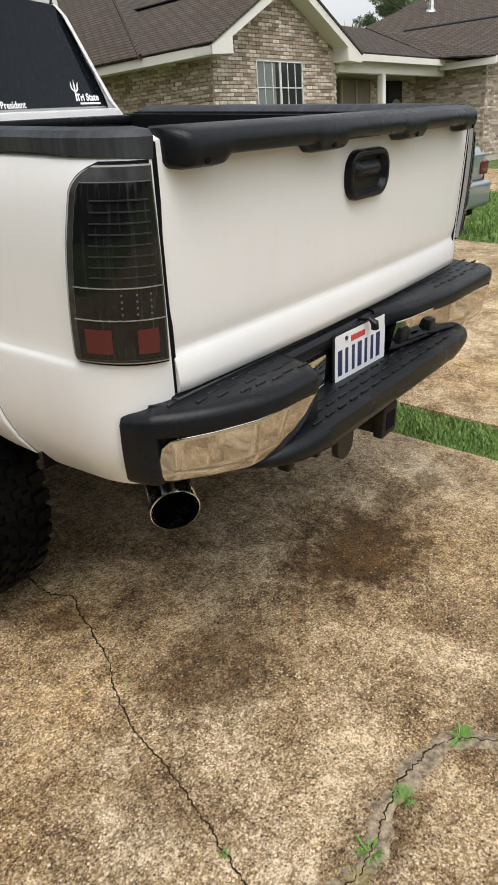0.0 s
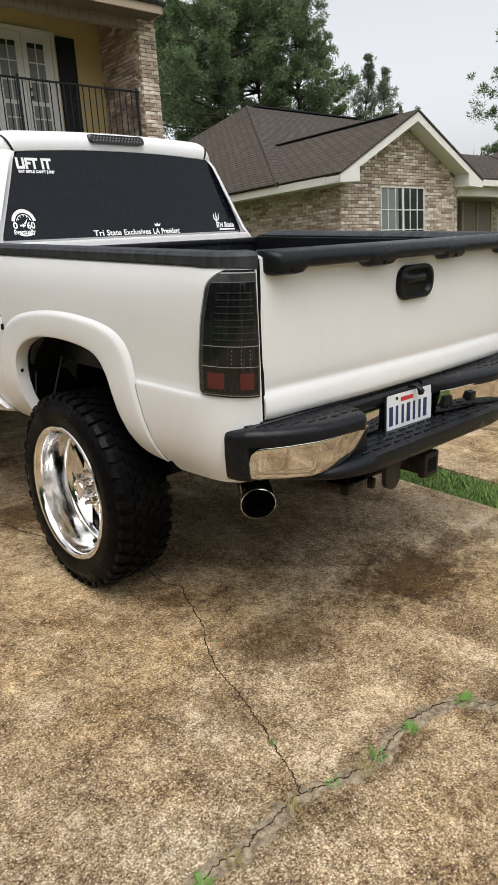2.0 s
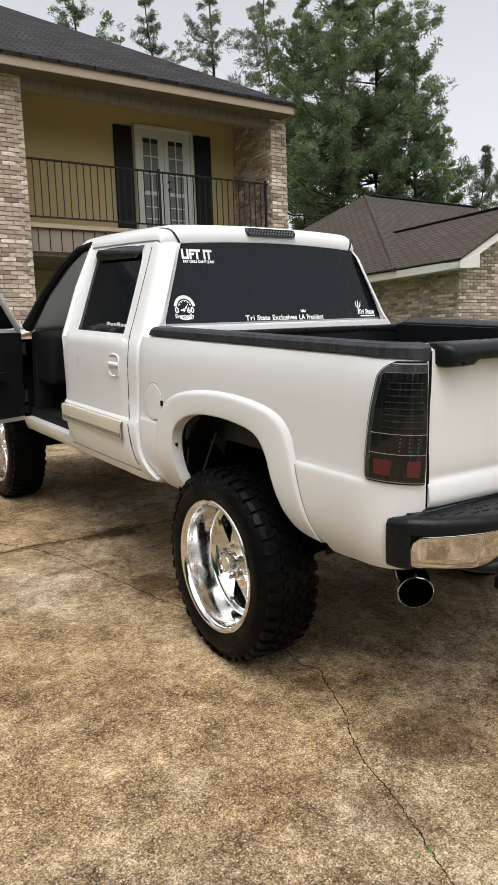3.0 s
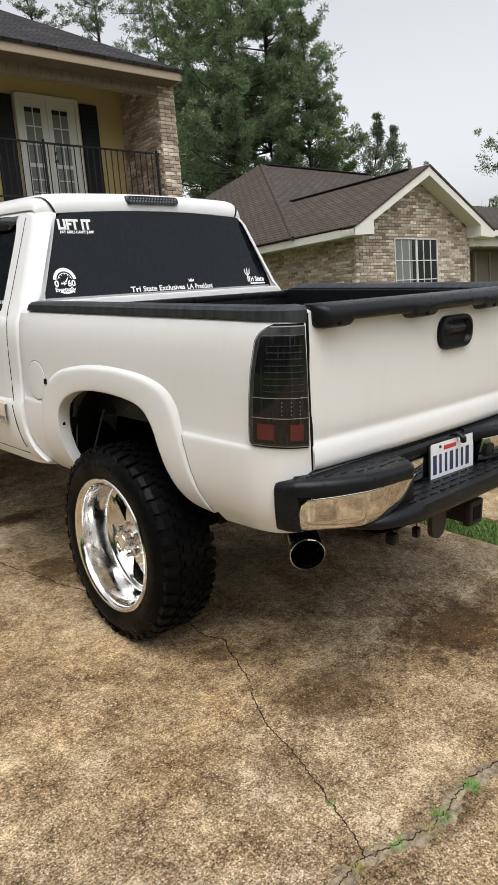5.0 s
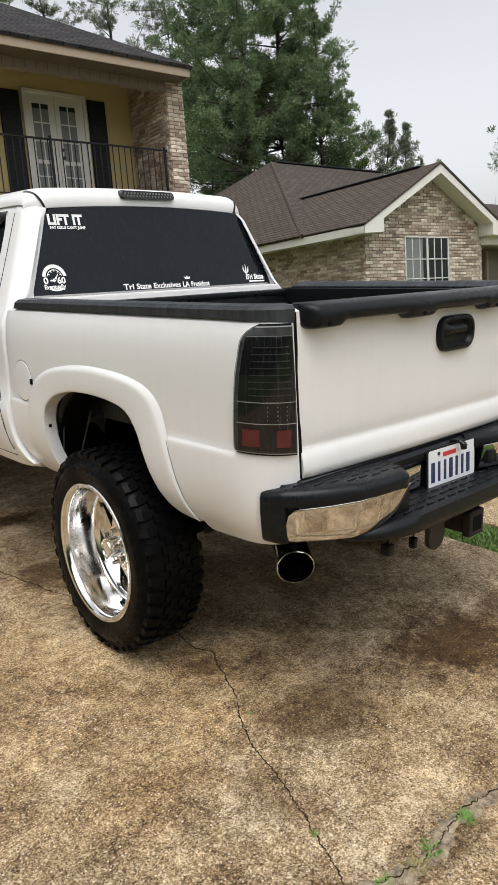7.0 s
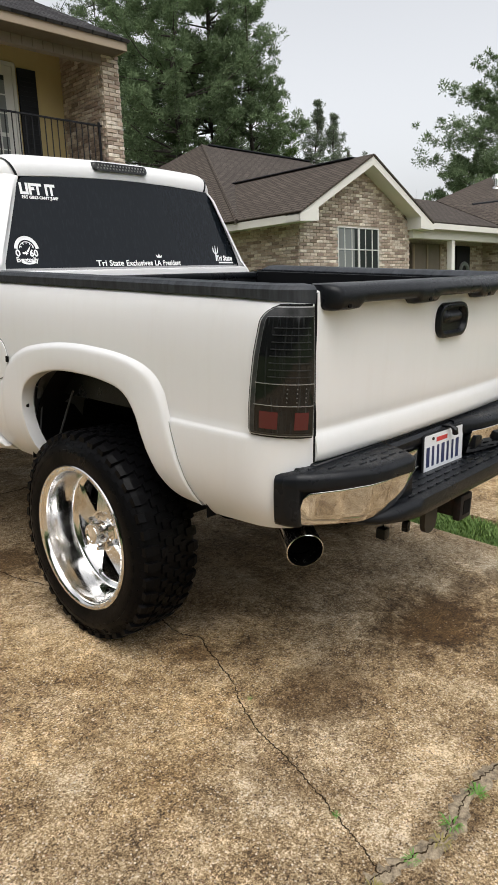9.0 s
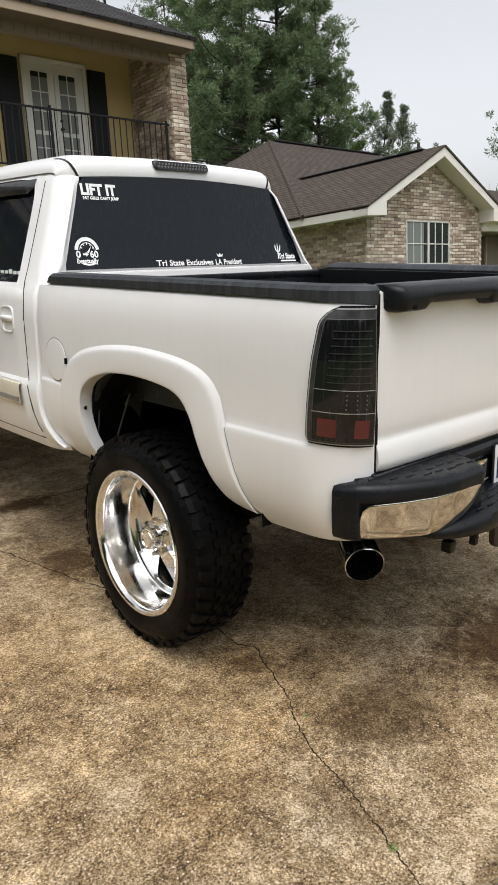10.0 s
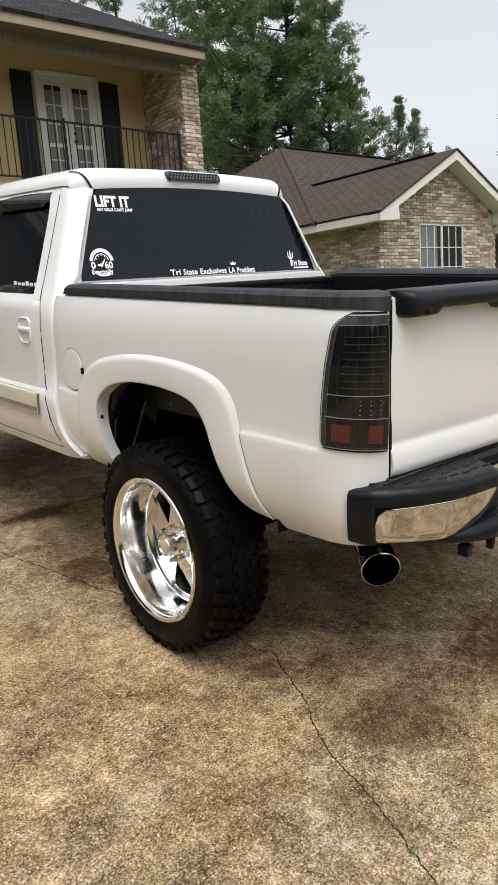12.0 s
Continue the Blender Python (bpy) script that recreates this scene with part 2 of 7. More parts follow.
    h = k.math("ADD", k.math("MULTIPLY", fine, 0.7), k.math("MULTIPLY", clot, 1.3))
    k.bump(k.math("ADD", h, k.math("MULTIPLY", k.math("MAXIMUM", peb, small), 0.5)), 0.9, 0.006)
    return m


concrete = concrete_material()
patch = material("grey_mortar", rough=0.85)
k = Nodes(patch)
k.out("Base Color", k.mix(k.map(k.noise(55.0, 6, 0.75), 0.38, 0.66), (0.10, 0.074, 0.048), (0.37, 0.30, 0.205)))
k.bump(k.noise(40.0, 5), 0.6, 0.01)
crack_dirt = material("crack_dirt", (0.030, 0.020, 0.011), 0.95, spec=0.05)
soil = material("lawn_soil", rough=0.95)
k = Nodes(soil)
k.out("Base Color", k.mix(k.map(k.noise(3.0, 6), 0.35, 0.65), (0.045, 0.075, 0.016), (0.10, 0.15, 0.03)))
k.bump(k.noise(30.0, 5), 0.7, 0.03)
grass_mat = material("grass_blade", (0.07, 0.16, 0.02), 0.6)
k = Nodes(grass_mat)
rnd = k.n("NewGeometry").outputs["Random Per Island"]
k.out("Base Color", k.mix(rnd, (0.065, 0.14, 0.02), (0.20, 0.31, 0.07)))
weed_mat = material("weed_leaf", (0.10, 0.24, 0.03), 0.55)
dry_mat = material("dry_tuft", (0.24, 0.20, 0.06), 0.7)


def brick_material(name, cols):
    m = material(name, rough=0.85)
    k = Nodes(m)
    r = k.n("ObjectInfo").outputs["Random"]
    i = k.n("NewGeometry").outputs["Random Per Island"]
    r = k.math("FRACT", k.math("ADD", r, i))
    rp = k.n("ValToRGB", Fac=r)
    e = rp.color_ramp.elements
    e[0].color, e[1].color = (*cols[0], 1), (*cols[-1], 1)
    for j, c in enumerate(cols[1:-1]):
        e.new((j + 1) / (len(cols) - 1)).color = (*c, 1)
    n = k.noise(16.0, 5)
    k.out("Base Color", k.mix(k.map(n, 0.4, 0.7, 0.0, 0.45), rp.outputs[0], (0.17, 0.128, 0.10)))
    k.bump(k.noise(60.0, 4), 0.4, 0.006)
    return m


brick_mat = brick_material("old_brick", [(0.20, 0.150, 0.118), (0.40, 0.315, 0.25), (0.50, 0.405, 0.32), (0.66, 0.575, 0.475), (0.29, 0.22, 0.175), (0.44, 0.355, 0.28), (0.78, 0.71, 0.61), (0.34, 0.265, 0.21)])
mortar = material("mortar", rough=0.9)
k = Nodes(mortar)
k.out("Base Color", k.mix(k.map(k.noise(20.0, 4), 0.4, 0.6), (0.40, 0.355, 0.295), (0.52, 0.47, 0.40)))


def shingle_material(name, a, b, along, turned=0):
    m = material(name, rough=0.95, spec=0.1)
    k = Nodes(m)
    p = k.n("Mapping", Vector=k.co, Scale=along, Rotation=(0, 0, radians(turned))).outputs[0]
    br = k.n("TexBrick", Vector=p, Scale=1.0)
    br.inputs["Color1"].default_value, br.inputs["Color2"].default_value = (*a, 1), (*b, 1)
    br.inputs["Mortar"].default_value = (*[c * 0.45 for c in a], 1)
    br.inputs["Mortar Size"].default_value = 0.018
    br.inputs["Brick Width"].default_value, br.inputs["Row Height"].default_value = 0.28, 0.115
    n = k.noise(2.0, 5)
    k.out("Base Color", k.mix(k.map(n, 0.4, 0.7, 0.0, 0.6), br.outputs["Color"], tuple(c * 0.65 for c in a)))
    k.bump(k.math("ADD", br.outputs["Fac"], k.noise(50.0, 3)), 0.3, 0.01)
    return m


shingles_brown = shingle_material("brown_shingles", (0.074, 0.063, 0.056), (0.096, 0.083, 0.073), (1.0, 1.12, 1.0))
shingles_side = shingle_material("brown_shingles_side", (0.082, 0.068, 0.058), (0.105, 0.088, 0.075), (1.12, 1.0, 1.0), 90)
shingles_dark_side = shingle_material("charcoal_shingles_side", (0.034, 0.033, 0.035), (0.07, 0.066, 0.068), (1.12, 1.0, 1.0), 90)
shingles_dark = shingle_material("charcoal_shingles", (0.034, 0.033, 0.035), (0.07, 0.066, 0.068), (1.0, 1.12, 1.0))
cream = painted("cream_trim", (0.68, 0.665, 0.62), 0.6, 0.0)
tan_trim = painted("tan_trim", (0.34, 0.27, 0.20), 0.65, 0.0, (0.2, 0.16, 0.12))
taupe = painted("taupe_siding", (0.20, 0.165, 0.135), 0.7, 0.0, (0.12, 0.1, 0.08))
# the taupe again, darkened in its colour for the shade under the eaves
shaded_taupe = painted("shaded_taupe", (0.115, 0.093, 0.072), 0.75, 0.0, (0.08, 0.065, 0.05))
yellow_wall = painted("ochre_wall", (0.46, 0.37, 0.175), 0.75, 0.0, (0.3, 0.22, 0.1))
white_door = painted("white_door", (0.60, 0.60, 0.57), 0.5, 0.1)
black_paint = material("black_paint", (0.011, 0.012, 0.015), 0.6, spec=0.25)
window_glass = material("window_glass", (0.03, 0.035, 0.035), 0.05)
curtain = material("curtain", (0.17, 0.185, 0.18), 0.9)
garage_mat = painted("garage_panel", (0.36, 0.30, 0.21), 0.7, 0.0)
bark = material("bark", rough=0.9)
k = Nodes(bark)
k.out("Base Color", k.mix(k.map(k.noise(9.0, 6), 0.35, 0.65), (0.030, 0.025, 0.021), (0.075, 0.062, 0.05)))
k.bump(k.noise(25.0, 4), 0.8, 0.03)


def leaf_material(name, a, b):
    """Matt foliage that lets some light through."""
    m = material(name, a, 0.9, spec=0.08)
    k = Nodes(m)
    r = k.n("NewGeometry").outputs["Random Per Island"]
    c = k.mix(r, a, b)
    k.out("Base Color", c)
    thin = k.n("BsdfTranslucent", Color=c)
    mix = k.n("MixShader")
    k.t.links.new(k.b.outputs[0], mix.inputs[1])
    k.t.links.new(thin.outputs[0], mix.inputs[2])
    mix.inputs[0].default_value = 0.35
    k.t.links.new(mix.outputs[0], k.t.nodes["Material Output"].inputs["Surface"])
    return m


needles = leaf_material("pine_needles", (0.108, 0.156, 0.078), (0.205, 0.27, 0.145))
needles_light = leaf_material("young_pine_needles", (0.13, 0.165, 0.11), (0.22, 0.255, 0.175))
bright_leaves = leaf_material("bright_leaves", (0.10, 0.16, 0.05), (0.20, 0.29, 0.10))
leaves = leaf_material("broad_leaves", (0.035, 0.07, 0.022), (0.08, 0.14, 0.045))
silver_paint = material("silver_paint", (0.30, 0.34, 0.37), 0.3, 0.5, 0.6)
slat_grey = material("lamp_slat", (0.022, 0.023, 0.025), 0.3)
led_grey = material("lamp_led", (0.10, 0.10, 0.10), 0.3)
gap_dark = material("panel_gap", (0.03, 0.03, 0.03), 0.9, spec=0.1)


# ---- building helpers ----
skew = None  # set while a body is built that stands slightly askew on its wheels


def finish(name, bm, mat, parent=None, label="", smooth=True, angle=40):
    if skew:
        bm.transform(skew)
    bmesh.ops.remove_doubles(bm, verts=bm.verts, dist=1e-5)
    bmesh.ops.recalc_face_normals(bm, faces=bm.faces)
    me = bpy.data.meshes.new(name)
    if smooth:
        lim = radians(angle)
        for e in bm.edges:
            e.smooth = len(e.link_faces) == 2 and e.calc_face_angle(0.0) < lim
        for f in bm.faces:
            f.smooth = True
    bm.to_mesh(me)
    bm.free()
    me.materials.append(mat)
    ob = new(name, me)
    if parent:
        ob.parent = parent
    if label:
        ob["label"] = label
    return ob


def part(name, bm, mat, parent, label="", smooth=True, angle=40):
    return finish(name, bm, mat, parent, label, smooth, angle)


def thing(name, label, category, m=None, group="", kind=""):
    ob = new(name)
    ob.empty_display_size = 0.2
    ob.matrix_world = m or Matrix()
    return tagged(ob, label, category, group, kind)


def box(x0, x1, y0, y1, z0, z1, bevel=0.0, seg=2, bm=None):
    b = bm or bmesh.new()
    r = bmesh.ops.create_cube(b, size=1)
    vs = r["verts"]
    for v in vs:
        v.co = Vector(((x0 + x1) / 2 + v.co.x * (x1 - x0), (y0 + y1) / 2 + v.co.y * (y1 - y0), (z0 + z1) / 2 + v.co.z * (z1 - z0)))
    if bevel:
        es = {e for v in vs for e in v.link_edges}
        bmesh.ops.bevel(b, geom=list(es), offset=bevel, segments=seg, affect="EDGES", profile=0.6)
    return b


def rod(p, q, r, r2=None, n=10, bm=None, cap=True):
    b = bm or bmesh.new()
    p, q = Vector(p), Vector(q)
    rot = (q - p).to_track_quat("Z", "Y").to_matrix().to_4x4()
    bmesh.ops.create_cone(b, cap_ends=cap, segments=n, radius1=r, radius2=r if r2 is None else r2, depth=(q - p).length, matrix=Matrix.Translation((p + q) / 2) @ rot)
    return b


def tube(points, r, n=8, bm=None):
    b = bm or bmesh.new()
    pts = [Vector(p) for p in points]
    rings = []
    for i, p in enumerate(pts):
        d = (pts[min(i + 1, len(pts) - 1)] - pts[max(i - 1, 0)]).normalized()
        q = d.to_track_quat("Z", "Y")
        rr = r[i] if isinstance(r, (list, tuple)) else r
        rings.append([p + q @ Vector((rr * math.cos(a), rr * math.sin(a), 0)) for a in [2 * math.pi * j / n for j in range(n)]])
    return loft(rings, True, True, b)


def loft(rings, close=False, caps=False, bm=None):
    b = bm or bmesh.new()
    vs = [[b.verts.new(p) for p in r] for r in rings]
    n = len(rings[0])
    for r0, r1 in zip(vs, vs[1:]):
        for j in range(n if close else n - 1):
            q = (j + 1) % n
            b.faces.new((r0[j], r0[q], r1[q], r1[j]))
    if caps:
        b.faces.new(vs[0][::-1])
        b.faces.new(vs[-1])
    return b


def lathe(profile, axis_at, n=48, bm=None, axis="x"):
    """Turns (along, radius) round an axis parallel to x through axis_at."""
    c = Vector(axis_at)
    rings = []
    for i in range(n):
        a = 2 * math.pi * i / n
        rings.append([c + Vector((u, r * math.cos(a), r * math.sin(a))) for u, r in profile])
    b = bm or bmesh.new()
    vs = [[b.verts.new(p) for p in r] for r in rings]
    for i in range(n):
        r0, r1 = vs[i], vs[(i + 1) % n]
        for j in range(len(profile) - 1):
            b.faces.new((r0[j], r0[j + 1], r1[j + 1], r1[j]))
    return b


def plate(outline, depth, bm=None):
    """A flat polygon of 3D points, thickened along depth."""
    b = bm or bmesh.new()
    d = Vector(depth)
    a = [b.verts.new(p) for p in outline]
    c = [b.verts.new(Vector(p) + d) for p in outline]
    b.faces.new(a[::-1])
    b.faces.new(c)
    for i in range(len(a)):
        j = (i + 1) % len(a)
        b.faces.new((a[i], a[j], c[j], c[i]))
    return b


def spline(pts, n):
    """n points along a smooth curve through pts."""
    P = [Vector(p) for p in pts]
    P = [2 * P[0] - P[1], *P, 2 * P[-1] - P[-2]]
    m = len(pts) - 1
    out = []
    for i in range(n):
        u = i / (n - 1) * m
        k = min(int(u), m - 1)
        s = u - k
        a, b, c, d = P[k:k + 4]
        out.append(0.5 * (2 * b + (c - a) * s + (2 * a - 5 * b + 4 * c - d) * s * s + (3 * b - a - 3 * c + d) * s ** 3))
    return out


def interp(x, xs, ys):
    return float(np.interp(x, xs, ys))


def rounded(w, h, r, n=6):
    """Outline of a rounded rectangle round the origin, as (u, v)."""
    out = []
    for cx, cy, a0 in ((w / 2 - r, h / 2 - r, 0), (-w / 2 + r, h / 2 - r, 90), (-w / 2 + r, -h / 2 + r, 180), (w / 2 - r, -h / 2 + r, 270)):
        for i in range(n + 1):
            a = radians(a0 + 90 * i / n)
            out.append((cx + r * math.cos(a), cy + r * math.sin(a)))
    return out


def lettering(name, words, size, m, mat, parent, label, squash=1.0, bold=0.0, width=0.0):
    cu = bpy.data.curves.new(name, "FONT")
    cu.body, cu.size, cu.extrude, cu.offset, cu.resolution_u = words, size, 0.0002, bold, 3
    tmp = bpy.data.objects.new(name, cu)
    scene.collection.objects.link(tmp)
    bpy.context.view_layer.update()
    me = bpy.data.meshes.new_from_object(tmp.evaluated_get(bpy.context.evaluated_depsgraph_get()))
    bpy.data.objects.remove(tmp)
    if width:
        span = [v.co.x for v in me.vertices]
        squash = width / (max(span) - min(span))
    me.transform(m @ Matrix.Diagonal((squash, 1, 1, 1)))
    if skew:
        me.transform(skew)
    me.materials.clear()
    me.materials.append(mat)
    ob = new(name, me)
    ob.parent = parent
    ob["label"] = label
    return ob


# ---- ground ----
def ground_height(y):
    """Height of the site along the way to the houses."""
    k = math.tan(radians(4.93))
    if y < -9:
        return -9 * k
    if y < 7:
        return y * k
    if y < 9.0:
        s = (y - 7) / 2.0
        return 7 * k + k * 2.0 * (s - s * s / 2)
    return 8.0 * k


bm = bmesh.new()
xs = [-400, -120, -40, -15, -6, -3, 0, 3, 6, 15, 40, 120, 400]
ys = [-400, -120, -40, -20, -9, -6, -3, 0, 3, 5, 7, 7.5, 8, 8.5, 9, 15, 40, 120, 400]
grid = [[bm.verts.new((x, y, ground_height(y) - 0.05)) for y in ys] for x in xs]
for i in range(len(xs) - 1):
    for j in range(len(ys) - 1):
        bm.faces.new((grid[i][j], grid[i + 1][j], grid[i + 1][j + 1], grid[i][j + 1]))
tagged(finish("ground", bm, soil), "green lawn soil sloping up to the houses", "ground", kind="structure")


def slab(name, x0, x1, y0, y1, label, mat, thick=0.12):
    n = 24
    b = bmesh.new()
    rows = []
    for i in range(n + 1):
        y = y0 + (y1 - y0) * i / n
        z = ground_height(y)
        rows.append([(x0, y, z - thick), (x0, y, z - 0.012), (x0 + 0.015, y, z), (x1 - 0.015, y, z), (x1, y, z - 0.012), (x1, y, z - thick)])
    return tagged(finish(name, loft(rows, False, True, b), mat), label, "driveway", kind="structure")


slab("driveway", -4.2, 1.04, -9.0, 9.4, "brown exposed-aggregate concrete driveway, cracked and oil-stained", concrete)
slab("pavement", 1.42, 6.3, -9.0, 8.0, "neighbouring brown concrete driveway beyond the grass strip", concrete)
slab("pavement_far", 11.5, 16.0, -9.0, 5.4, "distant pale concrete driveway between lawns", concrete)


def wander(pts, n, amp, seed, freq=9.0):
    """A curve through pts with a jagged drift."""
    rnd = random.Random(seed)
    c = spline(pts, n)
    out = []
    drift = 0.0
    for i, p in enumerate(c):
        d = (c[min(i + 1, n - 1)] - c[max(i - 1, 0)]).normalized()
        drift = 0.6 * drift + rnd.uniform(-amp, amp)
        out.append(p + Vector((-d.y, d.x, 0)) * drift)
    return out


def strip(name, curve, w, z, mat, label, seed, vary=0.6, crown=0.0):
    """A low ribbon of changing width along a curve on the driveway."""
    rnd = random.Random(seed)
    rows = []
    wl = w
    for i, p in enumerate(curve):
        d = (curve[min(i + 1, len(curve) - 1)] - curve[max(i - 1, 0)]).normalized()
        s = Vector((-d.y, d.x, 0))
        wl = 0.5 * wl + 0.5 * w * rnd.uniform(1 - vary, 1 + vary)
        wr = w * rnd.uniform(1 - vary, 1 + vary)
        end = 0.35 if i in (0, len(curve) - 1) else 1.0
        rows.append([p + s * wl * end + Vector((0, 0, 0.0005)), p + s * wl * end * 0.6 + Vector((0, 0, z)), p + Vector((0, 0, z + crown)), p - s * wr * end * 0.6 + Vector((0, 0, z)), p - s * wr * end + Vector((0, 0, 0.0005))])
    ob = finish(name, loft(rows), mat)
    ob.matrix_world = SLOPE
    return tagged(ob, label, "crack", kind="structure")


# hairline crack from the rear tyre, the filled joint across the slab, and the crack further up
hair = [(-0.70, 0.78, 0), (-0.75, 0.61, 0), (-0.762, 0.52, 0), (-0.73, 0.44, 0), (-0.765, 0.36, 0), (-0.805, 0.25, 0), (-0.865, 0.12, 0), (-0.925, 0.03, 0), (-0.99, -0.11, 0), (-1.015, -0.22, 0), (-1.05, -0.335, 0), (-1.088, -0.44, 0), (-1.114, -0.505, 0), (-1.14, -0.58, 0), (-1.176, -0.665, 0), (-1.20, -0.70, 0)]
strip("crack", wander(hair, 260, 0.0036, 3), 0.0020, 0.0018, crack_dirt, "thin dark crack running across the concrete", 5, 0.95)
joint = [(0.6, -1.02, 0), (-0.1, -0.95, 0), (-0.437, -0.885, 0), (-0.546, -0.778, 0), (-0.664, -0.732, 0), (-0.806, -0.729, 0), (-0.942, -0.75, 0), (-1.046, -0.733, 0), (-1.153, -0.707, 0), (-1.222, -0.69, 0), (-1.334, -0.70, 0), (-1.437, -0.711, 0), (-1.6, -0.705, 0), (-2.3, -0.78, 0), (-4.1, -0.85, 0)]
line = wander(joint, 120, 0.005, 11)
strip("crack_filler", line, 0.025, 0.004, patch, "grey mortar filling a wide crack in the concrete", 7, 0.55, 0.003)
strip("crack_seam", [p + Vector((0.0, 0.004, 0.0045)) for p in wander(joint, 300, 0.0055, 12)], 0.0017, 0.003, crack_dirt, "dark open seam along the mortar filling", 8, 1.0)
upper = [(-0.70, 1.0, 0), (-0.92, 1.32, 0), (-1.0, 1.66, 0), (-1.10, 2.05, 0), (-1.2, 2.4, 0), (-1.5, 2.9, 0), (-1.7, 3.6, 0)]
strip("crack_upper", wander(upper, 140, 0.006, 21), 0.0028, 0.0018, crack_dirt, "thin dark crack beside the rear wheel", 9, 0.8)
across = [(0.5, 2.60, 0), (-0.26, 2.577, 0), (-0.6, 2.56, 0), (-0.9, 2.551, 0), (-1.2, 2.576, 0), (-1.41, 2.556, 0), (-2.2, 2.58, 0), (-3.4, 2.55, 0)]
strip("crack_across", wander(across, 160, 0.006, 25), 0.0032, 0.0018, crack_dirt, "thin dark crack across the slab beside the cab", 10, 0.8)


def tuft(name, x, y, mat, label, seed, n=16, size=0.035):
    rnd = random.Random(seed)
    b = bmesh.new()
    for _ in range(n):
        a, l = rnd.uniform(0, 6.283), size * rnd.uniform(0.5, 1.2)
        d = Vector((math.cos(a), math.sin(a), 0))
        s = Vector((-d.y, d.x, 0)) * l * 0.07
        o = d * rnd.uniform(0, size * 0.5)
        q = [o, o + d * l * 0.5 + Vector((0, 0, l * rnd.uniform(0.3, 0.7))), o + d * l + Vector((0, 0, l * rnd.uniform(0.1, 0.6)))]
        v = [b.verts.new(q[0] - s * 0.5), b.verts.new(q[0] + s * 0.5), b.verts.new(q[1] + s), b.verts.new(q[1] - s), b.verts.new(q[2])]
        b.faces.new(v[:4])
        b.faces.new((v[3], v[2], v[4]))
    ob = finish(name, b, mat)
    ob.matrix_world = SLOPE @ pose(x, y, 0.003)
    return tagged(ob, label, "weed", group="weeds in the crack")


for i, (x, y, s, m) in enumerate([(-0.53, -0.79, 0.04, weed_mat), (-0.77, -0.745, 0.032, weed_mat), (-0.93, -0.745, 0.035, weed_mat), (-1.00, -0.75, 0.035, dry_mat), (-1.10, -0.725, 0.026, weed_mat), (-1.24, -0.70, 0.028, dry_mat), (-1.46, -0.715, 0.03, dry_mat), (-1.56, -0.72, 0.035, weed_mat), (-1.11, -0.50, 0.016, weed_mat), (-0.89, 0.02, 0.012, weed_mat)]):
    tuft("weed", x, y, m, "small green weed growing from the crack" if m is weed_mat else "dry yellow tuft growing from the crack", 40 + i, 28, s * 0.85)


def turf(name, x0, x1, y0, y1, n, label, seed, h=0.07, w=0.004):
    """Blades of grass, as one field."""
    rnd = random.Random(seed)
    verts, faces = [], []
    for _ in range(n):
        x, y = rnd.uniform(x0, x1), rnd.uniform(y0, y1)
        x += 0.05 * noise.noise(Vector((x, y * 3, 0)))
        a, l = rnd.uniform(0, 6.283), h * rnd.uniform(0.4, 1.2)
        dx, dy = math.cos(a), math.sin(a)
        lean = l * rnd.uniform(0.2, 0.9)
        z = ground_height(y) - 0.04
        i = len(verts)
        ww = w * rnd.uniform(0.7, 1.4)
        verts += [(x - dy * ww, y + dx * ww, z), (x + dy * ww, y - dx * ww, z), (x + dx * lean * 0.4 + dy * ww * 0.8, y + dy * lean * 0.4 - dx * ww * 0.8, z + l * 0.65), (x + dx * lean * 0.4 - dy * ww * 0.8, y + dy * lean * 0.4 + dx * ww * 0.8, z + l * 0.65), (x + dx * lean, y + dy * lean, z + l)]
        faces += [(i, i + 1, i + 2, i + 3), (i + 3, i + 2, i + 4)]
    me = bpy.data.meshes.new(name)
    me.from_pydata(verts, [], faces)
    me.materials.append(grass_mat)
    return tagged(new(name, me), label, "grass", kind="stuff")


turf("grass_strip", 1.02, 1.44, -1.6, 4.0, 42000, "narrow strip of green grass between two driveways", 1, 0.032, 0.0028)
turf("lawn_grass", 6.25, 11.6, 0.5, 8.0, 60000, "green lawn beyond the second driveway", 2, 0.05, 0.006)


# ---- pickup truck ----
truck = thing("pickup_truck", "lifted white crew-cab pickup truck, wet, front door open", "pickup truck", SLOPE @ pose(-0.037, 0, 0, 0, 0, 1.4))

# towards its far side the body stands a little higher and further back
ASKEW = Matrix(((1, 0, 0, 0), (-0.027, 1, 0, -0.020), (0.020, 0, 1, 0.0148), (0, 0, 0, 1)))
skew = ASKEW
BODY_Z = [0.60, 0.62, 0.66, 0.70, 0.75, 0.82, 0.90, 0.930, 0.940, 0.946, 0.950, 0.954, 0.958, 0.985, 1.05, 1.20, 1.30, 1.345, 1.365]
BODY_X = [0.80, 0.828, 0.862, 0.885, 0.903, 0.914, 0.9175, 0.9175, 0.9168, 0.9153, 0.9133, 0.9112, 0.9098, 0.9095, 0.912, 0.915, 0.908, 0.895, 0.870]


def body_x(z, y=0.0):
    """Half width of the bed at height z; it widens a little towards the cab."""
    return interp(z, BODY_Z, BODY_X) + 0.018 * max(0.0, min(y, 1.5)) / 1.5


def mouth(z):
    """Half width of the tailgate opening: it widens towards the top."""
    return interp(z, [0.60, 0.85, 1.40], [0.758, 0.762, 0.793])


